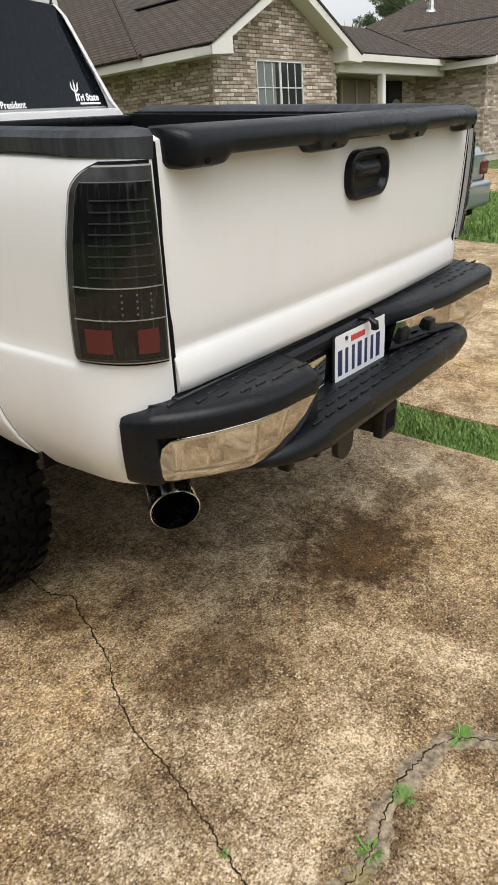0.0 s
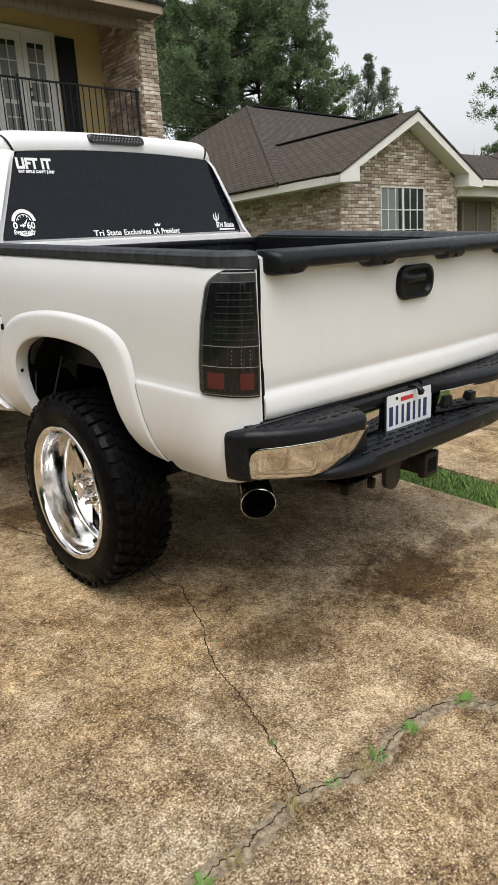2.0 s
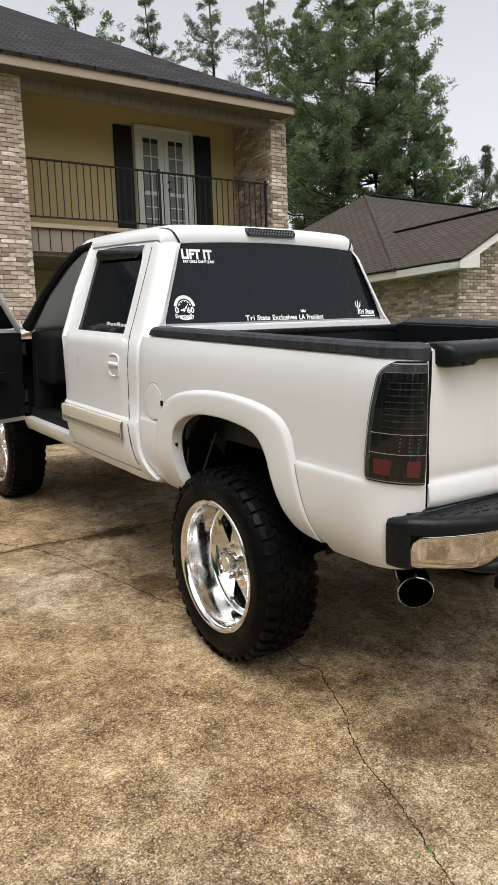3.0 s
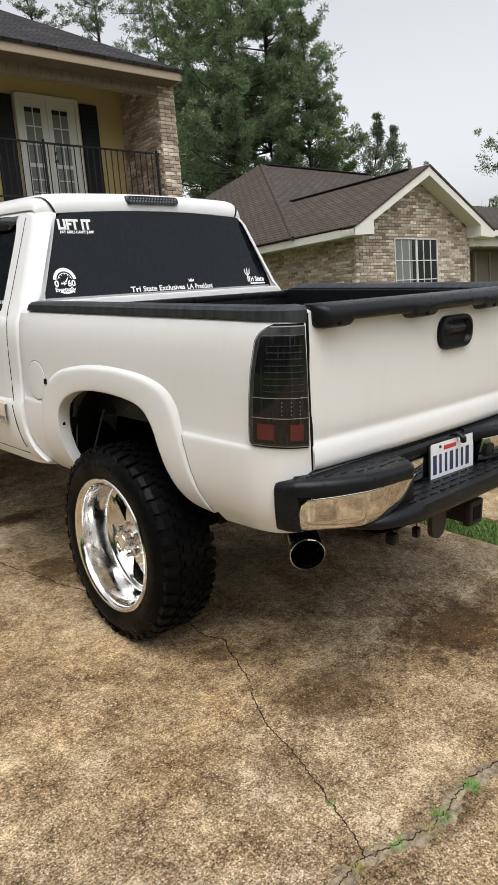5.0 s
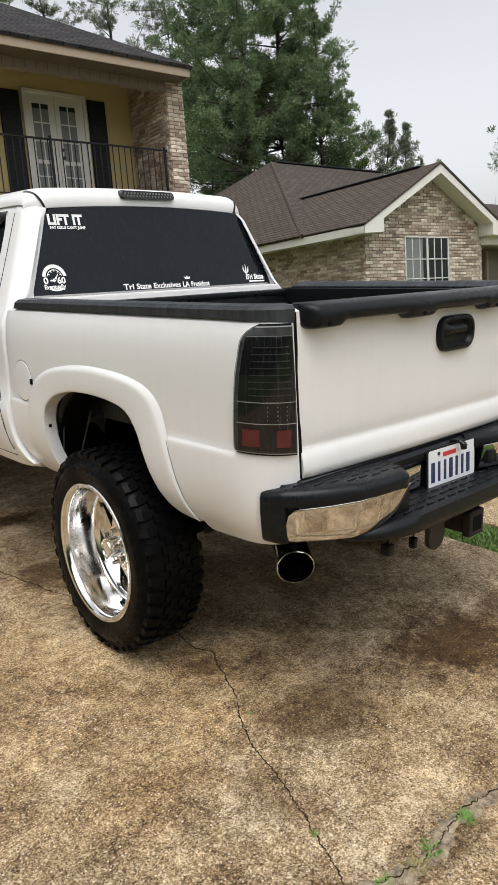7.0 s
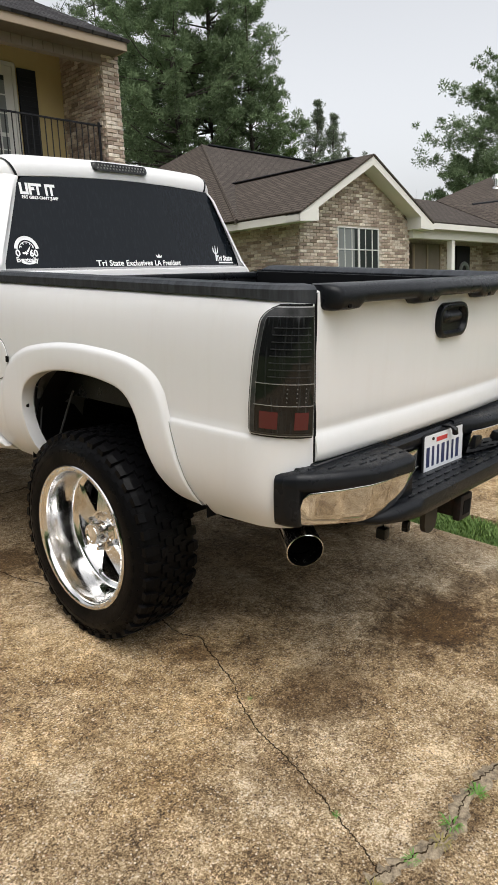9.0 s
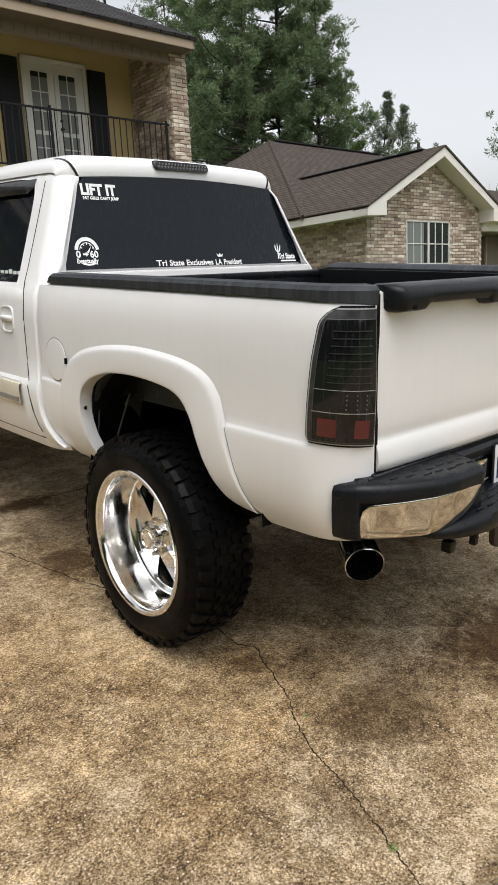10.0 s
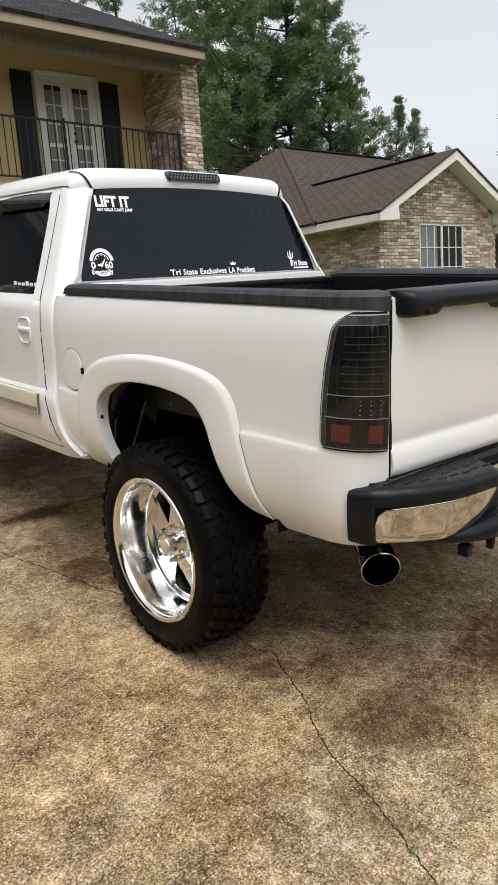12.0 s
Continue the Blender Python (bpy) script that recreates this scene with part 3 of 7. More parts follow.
def bed_plan(u, z):
    """A point of the bed's outside at height z; u: metres ahead of the axle datum, or below 0.06 round the rear corner."""
    x = body_x(z, u)
    if u >= 0.06:
        return x, u
    a = (0.06 - u) / 0.26 * math.pi / 2
    return x - (x - mouth(z)) * (1 - math.cos(a)), 0.06 - 0.175 * math.sin(a)


ARCH_IN = [(1.18, 0.615), (1.20, 0.70), (1.217, 0.78), (1.224, 0.873), (1.199, 0.947), (1.12, 1.003), (1.0, 1.036), (0.86, 1.046), (0.70, 1.038), (0.585, 1.012), (0.52, 0.948), (0.482, 0.86), (0.441, 0.775), (0.390, 0.705), (0.335, 0.672), (0.248, 0.662)]
ARCH_OUT = [(1.36, 0.615), (1.375, 0.70), (1.38, 0.79), (1.37, 0.90), (1.335, 1.01), (1.22, 1.09), (1.07, 1.130), (0.88, 1.150), (0.68, 1.146), (0.53, 1.126), (0.44, 1.09), (0.392, 1.035), (0.362, 0.96), (0.33, 0.86), (0.295, 0.76), (0.252, 0.662)]


def bed_front(z):
    """The front edge of the bed, cut back at its foot."""
    return interp(z, [0.61, 0.65, 0.68, 0.77, 0.87, 0.95, 1.37], [1.39, 1.43, 1.475, 1.532, 1.545, 1.545, 1.540])


def bed_side(s):
    b = bmesh.new()
    # the first four columns turn the front edge in towards the cab
    cols = [2.0, 1.9, 1.8, 1.7, 1.48, 1.43, 1.39] + [1.36 - 0.02 * i for i in range(1, 7)] + [1.224, 1.215, 1.20, 1.175, 1.12, 1.07, 0.98, 0.90, 0.80, 0.70, 0.63, 0.57, 0.53, 0.49, 0.45, 0.41, 0.375, 0.355, 0.33, 0.30, 0.26, 0.22, 0.17, 0.12] + [0.06 - 0.26 * i / 14 for i in range(15)]
    opening = [(1.2245, 0.62)] + ARCH_IN[3:]
    ay = [p[0] for p in opening][::-1]
    az = [p[1] for p in opening][::-1]
    rings = []
    for u in cols:
        if 0.26 <= u <= 1.2242:
            low = interp(u, ay, az) + 0.02
        else:
            low = interp(u, [-0.2, 0.0, 0.2, 1.3, 1.5], [0.665, 0.645, 0.632, 0.62, 0.62])
        top = 1.365
        if low < 0.92:
            zs = list(np.linspace(low, 0.93, 7)) + [0.940, 0.946, 0.950, 0.954, 0.958, 0.985, 1.04]
        else:
            zs = list(np.linspace(low, 1.075, 14))
        zs += [1.09, 1.12, 1.16, 1.20, 1.25, 1.30, 1.325, 1.345, 1.365]
        ring = []
        for z in zs:
            x, y = bed_plan(min(u, 1.5), z)
            back, inset = {2.0: (0.0, 0.04), 1.9: (0.0005, 0.006), 1.8: (0.003, 0.0015), 1.7: (0.008, 0.0)}.get(u, (0.014, 0.0))
            ring.append(Vector((s * (x - inset), bed_front(z) - back if u > 1.6 else min(y, bed_front(z) - back), z)))
        q = bed_plan(min(u, 1.5), top)
        ring.append(Vector((s * (q[0] - 0.10), min(q[1], 1.53) + (0.06 if u < 0 else 0), 1.372)))
        rings.append(ring)
    loft(rings, bm=b)
    return part("bed_side", b, white_paint, truck, "white bed side panel with a body crease", angle=32)


def flare_x(z, y):
    """The flare's face passes smoothly over the body's step."""
    return interp(z, [0.60, 0.62, 0.66, 0.70, 0.75, 0.82, 0.90, 0.96, 1.05, 1.20], [0.80, 0.828, 0.862, 0.885, 0.903, 0.914, 0.9175, 0.9168, 0.9145, 0.915]) + 0.018 * max(0.0, min(y, 1.5)) / 1.5


def arch_flare(s):
    n = 60
    o = spline([(0, *p) for p in ARCH_OUT], n)
    a = spline([(0, *p) for p in ARCH_IN], n)
    rows = []
    for i, (p, q) in enumerate(zip(o, a)):
        row = []
        out = interp(i / (n - 1), [0, 0.12, 0.25, 0.4, 0.6, 0.72, 0.85, 1.0], [0.12, 0.18, 0.45, 0.9, 1.0, 0.9, 0.7, 0.5])
        for f, dx in ((-0.05, -0.004), (-0.01, 0.001), (0.03, 0.005), (0.07, 0.0092), (0.11, 0.0122), (0.16, 0.0140), (0.24, 0.0148), (0.5, 0.0150), (0.92, 0.0150), (0.98, 0.0130), (1.0, 0.009)):
            y, z = p.y + (q.y - p.y) * f, p.z + (q.z - p.z) * f
            row.append(Vector((s * (flare_x(z, y) + dx * out), y, z)))
        for dx in (-0.004, -0.03, -0.055):
            row.append(Vector((s * (flare_x(q.z, q.y) + 0.012 * out + dx), q.y, q.z)))
        rows.append(row)
    return part("wheel_arch_flare", loft(rows), white_paint, truck, "smooth white wheel-arch flare", angle=60)


def wheel_well(s, ya):
    rows = []
    for i in range(25):
        a = math.pi * i / 24
        y, z = ya + 0.52 * math.cos(a), 0.62 + 0.50 * math.sin(a)
        rows.append([Vector((s * x, y, z)) for x in (0.87, 0.7, 0.45)])
    b = loft(rows)
    loft([[Vector((s * 0.46, ya - 0.5, z)), Vector((s * 0.46, ya + 0.5, z))] for z in (0.45, 0.8, 1.14)], bm=b)
    return part("wheel_well", b, dark, truck, "black inner wheel well")


for s in (-1, 1):
    bed_side(s)
    arch_flare(s)
    wheel_well(s, 0.75)
    # shock rods and the body mount seen through the arch
    part("shock_absorber", rod((s * 0.80, 1.225, 0.62), (s * 0.80, 1.062, 0.93), 0.0045), inner_grey, truck, "thin grey shock rod")
    part("brake_line", rod((s * 0.85, 1.247, 0.66), (s * 0.85, 1.20, 0.93), 0.0035), inner_grey, truck, "thin line in the wheel well")
    arch = [p for p in spline([(0, *p) for p in ARCH_IN[3:9]], 24)]
    rag = random.Random(8)
    part("inner_fender", loft([[Vector((s * 0.865, p.y, p.z + 0.012)), Vector((s * 0.80, p.y - 0.01, p.z + 0.005)), Vector((s * 0.70, p.y - 0.02, p.z - 0.035)), Vector((s * 0.66, p.y - 0.02, p.z - 0.085 - rag.uniform(0, 0.02)))] for p in arch]), inner_grey, truck, "dusty grey inner fender sheet")
    part("arch_bolt", rod((s * 0.915, 1.236, 0.862), (s * 0.905, 1.222, 0.862), 0.008), dark, truck)
    seam = [p for p in spline([(0, *p) for p in ARCH_OUT], 60) if p.y < 0.5 and p.z < 0.955]
    part("flare_seam", tube([(s * (body_x(p.z, p.y) + 0.0028), p.y - 0.002, p.z) for p in seam], 0.0014, 6), grey_trim, truck, "thin dark seam behind the flare")

# tailgate: flat above, with a rolled ledge along its foot
TG_Z = [1.385, 1.375, 1.34, 1.20, 1.05, 1.0, 0.978, 0.966, 0.958, 0.950, 0.938, 0.92, 0.89, 0.868, 0.858]
TG_Y = [0.02, -0.004, -0.008, -0.010, -0.010, -0.0088, -0.0062, -0.0038, -0.0040, -0.0072, -0.0125, -0.017, -0.020, -0.017, -0.004]
rings = []
for i in range(41):
    x = -0.7555 + 1.514 * i / 40
    bow = -0.020 * (1 - (x / 0.76) ** 2)
    e = 0.006 if i in (0, 40) else 0.0
    rings.append([Vector((x * (1 + 0.077 * (z - 0.858)), -0.112 + y + bow + e, z)) for z, y in zip(TG_Z, TG_Y)] + [Vector((x, 0.02, 0.858)), Vector((x, 0.02, 1.385))])
part("tailgate", loft(rings, True, True), white_paint, truck, "white tailgate with a rolled lower ledge", angle=50)
for s in (-1, 1):
    part("tailgate_gap", plate([Vector((s * (mouth(z) - d), -0.1165, z)) for z, d in ((0.864, 0.012), (1.372, 0.012), (1.372, 0.001), (0.864, 0.001))], (0, 0.11, 0)), dark, truck, "dark shut line of the tailgate", smooth=False)

# spoiler along the tailgate's top with its drop tabs
SP = [(0.05, 1.375), (0.045, 1.396), (0.015, 1.398), (-0.025, 1.397), (-0.052, 1.389), (-0.063, 1.375), (-0.064, 1.352), (-0.057, 1.343), (-0.03, 1.339), (0.004, 1.339)]
rings = []
TABS = (-0.702, -0.254, 0.200, 0.658)
for i in range(241):
    x = -0.765 + 1.478 * i / 240
    drop = 0.019 * max(0.5 - 0.5 * math.cos(math.pi * max(0.0, min(1.0, (0.082 - abs(x - q)) / 0.034))) for q in TABS)
    e = min(1.0, (0.742 - abs(x + 0.026)) / 0.035)
    k1 = math.sqrt(max(0.04, 1 - (1 - max(e, 0)) ** 2)) if e < 1 else 1.0
    bow = -0.020 * (1 - (x / 0.76) ** 2)
    rings.append([Vector((x, -0.112 + bow + y * k1, 1.375 + (z - drop * max(0.0, (1.365 - z) / 0.026) - 1.375) * (0.75 + 0.25 * k1))) for y, z in SP])
spoiler = part("tailgate_spoiler", loft(rings, True, True), black_plastic, truck, "black moulded plastic cap along the tailgate top", angle=60)
for x in TABS:
    y = -0.112 - 0.020 * (1 - (x / 0.76) ** 2)
    part("screw_recess", rod((x, y - 0.03, 1.338), (x, y - 0.0632, 1.337), 0.0085), dark, spoiler)

# tailgate handle
hx, hz, hy = 0.0, 1.247, -0.144
def handle_ring(w, h, r, y):
    return [Vector((hx + u, y, hz + v)) for u, v in rounded(w, h, r)]
bz = part("tailgate_handle", loft([handle_ring(0.222, 0.126, 0.052, hy + 0.03), handle_ring(0.222, 0.126, 0.052, hy - 0.008), handle_ring(0.217, 0.121, 0.050, hy - 0.015), handle_ring(0.206, 0.111, 0.046, hy - 0.018), handle_ring(0.190, 0.096, 0.040, hy - 0.017), handle_ring(0.178, 0.085, 0.035, hy - 0.009), handle_ring(0.170, 0.078, 0.032, hy - 0.001)], True, True), black_plastic, truck, "black tailgate handle bezel")
rows = []
for i in range(13):
    a = math.pi * i / 12
    w = 0.150 + 0.014 * math.sin(a)
    rows.append([Vector((hx + w / 2 * u, hy - 0.002 - 0.017 * math.sin(a) * (1 - abs(u) ** 4), hz + 0.036 - 0.048 * i / 12)) for u in np.linspace(-1, 1, 13)])
part("handle_paddle", loft(rows), black_plastic, bz, "black rounded lift paddle")


# tail lamps follow the rounded rear corner
def lamp_point(s, f, g, lift):
    """f: 0 at the outer edge, 1 at the tailgate; g: 0 at the foot, 1 at the head."""
    z = 0.950 + g * 0.388 + 0.012 * (1 - f) * (1 - g)
    a0 = 14.5 + 11 * max(g, 0.0) ** 1.5
    if g > 0.86:
        a0 += 17 * (1 - math.sqrt(max(0.0, 1 - ((min(g, 1.0) - 0.86) / 0.14) ** 2)))
    elif g < 0.05:
        a0 += 4 * (1 - math.sqrt(max(0.0, 1 - ((0.05 - max(g, 0.0)) / 0.05) ** 2)))
    a = a0 + (84.0 - 1.0 * g - a0) * f
    x, y = bed_plan(0.06 - 0.26 * a / 90, z)
    n = Vector((math.cos(radians(a)), -math.sin(radians(a)) * 1.05, 0)).normalized()
    bulge = 0.016 * math.sin(math.pi * min(1.0, max(0.0, g))) * (0.35 + 0.65 * math.sin(math.pi * min(1.0, max(0.0, f))))
    p = Vector((x, y, z)) + n * (lift + bulge)
    return Vector((s * p.x, p.y, p.z))


def lamp_patch(s, f0, f1, g0, g1, lift, depth=0.012, nf=10, ng=40):
    b = bmesh.new()
    rows = [[lamp_point(s, f0 + (f1 - f0) * i / nf, g0 + (g1 - g0) * j / ng, lift) for i in range(nf + 1)] for j in range(ng + 1)]
    loft(rows, bm=b)
    edge = [*rows[0], *[r[-1] for r in rows[1:]], *rows[-1][::-1][1:], *[r[0] for r in rows[::-1][1:-1]]]
    base = []
    for f, g in ([(f0 + (f1 - f0) * i / nf, g0) for i in range(nf + 1)] + [(f1, g0 + (g1 - g0) * j / ng) for j in range(1, ng + 1)] + [(f1 - (f1 - f0) * i / nf, g1) for i in range(1, nf + 1)] + [(f0, g1 - (g1 - g0) * j / ng) for j in range(1, ng)]):
        base.append(lamp_point(s, f, g, lift - depth))
    loft([edge, base], True, bm=b)
    return b


def tail_lamp(s):
    lamp = part("tail_lamp", lamp_patch(s, -0.026, 1.03 if s < 0 else 0.99, -0.014, 1.012, 0.004, 0.02), dark, truck, "smoked black tail lamp wrapping the rear corner")
    part("rim_edge", lamp_patch(s, 0.002, 0.992, 0.003, 0.997, 0.0130, 0.013), rim_pale, lamp, "thin pale wet edge of the lens")
    part("clear_rim", lamp_patch(s, 0.022, 0.976, 0.012, 0.989, 0.0145, 0.008), lens_clear, lamp, "grey translucent lens rim")
    part("lens_line", lamp_patch(s, 0.085, 0.940, 0.026, 0.925, 0.0165, 0.006), led_grey, lamp, "thin pale lens border")
    part("lamp_face", lamp_patch(s, 0.093, 0.934, 0.030, 0.921, 0.019, 0.008), lens_black, lamp, "smoked black lens")
    for g in (0.255, 0.425):
        part("divider", lamp_patch(s, 0.08, 0.945, g - 0.0028, g + 0.0028, 0.0215, 0.004, 10, 1), lens_line, lamp, "thin bright divider line")
    for f0, f1 in ((0.16, 0.40), (0.63, 0.85)):
        part("red_reflector", lamp_patch(s, f0, f1, 0.065, 0.205, 0.0205, 0.003, 4, 3), lens_red, lamp, "dull red reflector")
    for i in range(8):
        g = 0.475 + i * 0.052
        part("led_slat", lamp_patch(s, 0.24, 0.86, g, g + 0.007, 0.0215, 0.003, 6, 1), slat_grey, lamp)
    for i in range(3):
        for j in range(4):
            part("led", lamp_patch(s, 0.50 + i * 0.14, 0.515 + i * 0.14, 0.282 + j * 0.034, 0.292 + j * 0.034, 0.0208, 0.002, 1, 1), led_grey, lamp)


tail_lamp(-1)
tail_lamp(1)

# bed: rail caps, liner, floor, bulkhead
for s in (-1, 1):
    rows = []
    for u in [1.465 - 0.067 * i for i in range(21)] + [0.06 - 0.26 * i / 12 for i in range(13)]:
        x, y = bed_plan(u, 1.30)
        t = max(0.0, (0.06 - u) / 0.26)
        front = 1.0 if u == 1.465 else 0.0
        wide = 0.125 - 0.055 * t
        nx, ny = math.cos(t * 1.5), -math.sin(t * 1.5)
        inset = 0.010 - 0.012 * t
        x, y = x - inset * nx, y - inset * ny
        row = []
        for d, z in ((0.0, 1.356 - 0.014 * t), (-0.003, 1.382), (0.008, 1.394), (0.05, 1.3985), (wide - 0.03, 1.394), (wide, 1.375), (wide, 1.34)):
            row.append(Vector((s * (x - d * nx), y - d * ny - front * max(0.0, z - 1.36) * 1.1, z)))
        rows.append(row)
    part("rail_cap", loft(rows, True, True), grey_cap, truck, "dark grey ribbed bed rail cap")
for s in (-1, 1):
    part("bed_wall", box(s * 0.74 - 0.02, s * 0.74 + 0.02, -0.08, 1.45, 0.90, 1.365), liner_black, truck, "black side of the bed liner")
    # wheel housings standing in the bed
    inner, outer = sorted((s * 0.43, s * 0.73))
    housing = part("wheel_housing", box(inner, outer, 0.19, 1.31, 1.125, 1.145, 0.006), liner_black, truck, "black wheel housing in the bed")
    inner, outer = sorted((s * 0.43, s * 0.452))
    part("housing_side", box(inner, outer, 0.19, 1.31, 0.90, 1.125), liner_black, housing)
    for y in (0.19, 1.285):
        inner, outer = sorted((s * 0.453, s * 0.718))
        part("housing_end", box(inner, outer, y, y + 0.025, 0.90, 1.125), liner_black, housing)
part("bed_bulkhead", box(-0.718, 0.718, 1.43, 1.47, 0.90, 1.352, 0.005), liner_black, truck, "black front wall of the bed")
b = bmesh.new()
for w, y0, y1 in ((0.717, -0.06, 0.188), (0.428, 0.188, 1.312), (0.717, 1.312, 1.43)):
    box(-w, w, y0, y1, 0.88, 0.92, bm=b)
part("bed_floor", b, liner_black, truck, "black bed floor")
part("bed_front_rail", box(-0.80, 0.80, 1.42, 1.49, 1.330, 1.362, 0.01), black_plastic, truck)

# fuel door
rows = [[Vector((-0.931 - dx, 1.400 + 0.085 * q * math.cos(a), 1.045 + 0.088 * q * math.sin(a))) for a in [6.2832 * i / 32 for i in range(32)]] for q, dx in ((1.0, -0.004), (0.985, 0.003), (0.94, 0.0035), (0.5, 0.0035))]
part("fuel_door", loft(rows, True, True), white_paint, truck, "round white fuel filler door")
rows = [[Vector((-0.9315 - dx, 1.400 + 0.085 * q * math.cos(a), 1.045 + 0.088 * q * math.sin(a))) for a in [6.2832 * i / 32 for i in range(32)]] for q, dx in ((1.045, 0.0), (1.0, 0.0006))]
part("fuel_door_gap", loft(rows, True), grey_trim, truck)
part("fuel_door_catch", box(-0.940, -0.930, 1.308, 1.320, 1.035, 1.060, 0.003), dark, truck)


# ---- bumper ----
def face_y(x, s=-1):
    """The rear face of the bumper; its far end keeps straighter."""
    if s > 0:
        return interp(x, [0.1, 0.2, 0.33, 0.467, 0.60, 0.78, 0.82, 0.845, 0.858, 0.868], [-0.190, -0.212, -0.226, -0.243, -0.246, -0.243, -0.232, -0.20, -0.15, -0.06])
    return interp(abs(x), [0, 0.45, 0.58, 0.66, 0.75, 0.82, 0.850, 0.862, 0.868], [-0.275, -0.275, -0.268, -0.250, -0.205, -0.158, -0.126, -0.10, -0.06])


def wide(x, s):
    """The far end of the bumper reaches a little further out."""
    return x if s < 0 else x + 0.03 * max(0.0, (x - 0.2) / 0.66)


def bumper_point(x, s, out, z):
    """A point of the bumper at height z, set out from its face bar."""
    a, b = max(0.0, x - 0.010), min(0.868, x + 0.010)
    slope = (face_y(b, s) - face_y(a, s)) / (b - a)
    n = Vector((slope, -1.0, 0)).normalized() if x > 0.70 else Vector((0, -1, 0))
    return Vector((s * (wide(x, s) + n.x * out - 0.06 * max(0.0, 0.78 - z)), face_y(x, s) + n.y * out, z))


def bumper_chrome(s):
    """The bright end of the face bar, its inner foot cut by the black lower step."""
    rows = []
    for i in range(33):
        x = 0.846 - (0.846 - (0.425 if s < 0 else 0.13)) * i / 32
        lo = interp(x, [0.425, 0.445, 0.48, 0.53, 0.60, 0.67, 0.850], [0.790, 0.760, 0.722, 0.695, 0.680, 0.676, 0.684])
        if s > 0 and x < 0.56:
            lo = interp(x, [0.13, 0.2, 0.45, 0.56], [0.715, 0.712, 0.705, 0.69])
        hi = interp(x, [0.425, 0.850], [0.812, 0.790])
        round_off = 0.020 * (1 - math.sqrt(max(0.0, 1 - max(0.0, (x - 0.822) / 0.024) ** 2)))
        lo, hi = lo + round_off, hi - round_off
        rows.append([Vector((s * wide(x, s), face_y(x, s) + dy - 0.002, lo + (hi - lo) * q)) for q, dy in ((0, 0.03), (0.0, 0.010), (0.05, 0.004), (0.3, -0.001), (0.6, -0.006), (0.92, -0.012), (0.985, -0.0128), (1.0, -0.0115))])
    return part("chrome_face", loft(rows, False), chrome, bumper, "worn chrome face bar, reflecting the driveway")


bumper = part("rear_bumper", box(-0.72, 0.72, -0.15, -0.06, 0.70, 0.80, 0.02), black_plastic, truck, "chrome and black plastic step bumper")
for s in (-1, 1):
    bumper_chrome(s)
    # thick step pad, turning down into the black end cap in one sweep
    rows = []
    inner = 0.40 if s < 0 else 0.08
    turn = 0.05 if s < 0 else 0.32
    cols = [0.868, 0.867, 0.8655, 0.8635, 0.861, 0.858, 0.856, 0.854, 0.852, 0.850, 0.848, 0.8465, 0.844, 0.836, 0.825, 0.812] + [0.80 - (0.80 - inner) * i / 30 for i in range(31)]
    for x in cols:
        y = face_y(x, s) + (0.10 if s < 0 else 0.032) * max(0.0, 1 - (x - inner) / turn) ** 2
        r = min(1.0, (x - inner + 0.005) / 0.05)
        e = min(1.0, (0.872 - x) / 0.02)
        tip = 0.010 * max(0.0, (x - 0.842) / 0.026) ** 2
        sink = face_y(x, s) - y
        row = [bumper_point(x, s, q * r + sink, v - d * tip) for q, v, d in ((-0.012, 0.799, 0), (0.012, 0.797, 0), (0.016, 0.805, 0), (0.016, 0.81, 0), (0.016, 0.830, 1), (0.010, 0.843, 1), (-0.004, 0.850, 1), (-0.03, 0.853, 1))]
        back = max(-0.09, y + 0.035)
        rows.append(row + [Vector((s * (wide(x, s) - 0.02 * (x > 0.84)), back, v)) for v in (0.856 - tip, 0.80)])
    pad = part("step_pad", loft(rows, True, True), black_plastic, bumper, "wet black step pad with tread ribs", angle=60)
    # end cap, closing the face bar down to its foot
    rows = []
    for i in range(25):
        x = 0.868 - 0.053 * (i / 24) ** 1.6
        over = 0.5 - 0.5 * math.cos(math.pi * max(0.0, min(1.0, (x - 0.838) / 0.010)))
        rows.append([bumper_point(x, s, q + w * over, v) for q, w, v in ((-0.03, 0.0, 0.676), (-0.016, 0.008, 0.6735), (-0.007, 0.012, 0.677), (-0.004, 0.016, 0.688), (-0.003, 0.0175, 0.72), (-0.002, 0.0175, 0.77), (-0.001, 0.0165, 0.81), (-0.03, 0.0, 0.815))])
    part("end_cap", loft(rows, True, True), black_plastic, bumper, "rounded black end cap of the bumper", angle=60)
    for i in range(9):
        for j in range(3):
            x = 0.44 + 0.05 * i
            y = face_y(x, s) + 0.04 + 0.035 * j
            if y > -0.1:
                continue
            xw = s * wide(x, s)
            part("tread_rib", box(xw - 0.018, xw + 0.018, y - 0.004 + 0.006 * ((i + j) % 2), y + 0.004 + 0.006 * ((i + j) % 2), 0.850, 0.857, 0.002, 1), black_plastic, pad)

b = box(-0.775, 0.845, -0.135, -0.09, 0.845, 0.860, 0.004, 1)
gap = part("tailgate_gap_strip", b, black_plastic, bumper, "black strip under the tailgate")
for x0, x1 in ((-0.60, -0.49), (0.44, 0.56)):
    part("strip_bump", plate([Vector((x0 - 0.03, -0.128, 0.858)), Vector((x0, -0.128, 0.876)), Vector((x1, -0.128, 0.876)), Vector((x1 + 0.02, -0.128, 0.858))], (0, 0.02, 0)), black_plastic, gap, smooth=False)
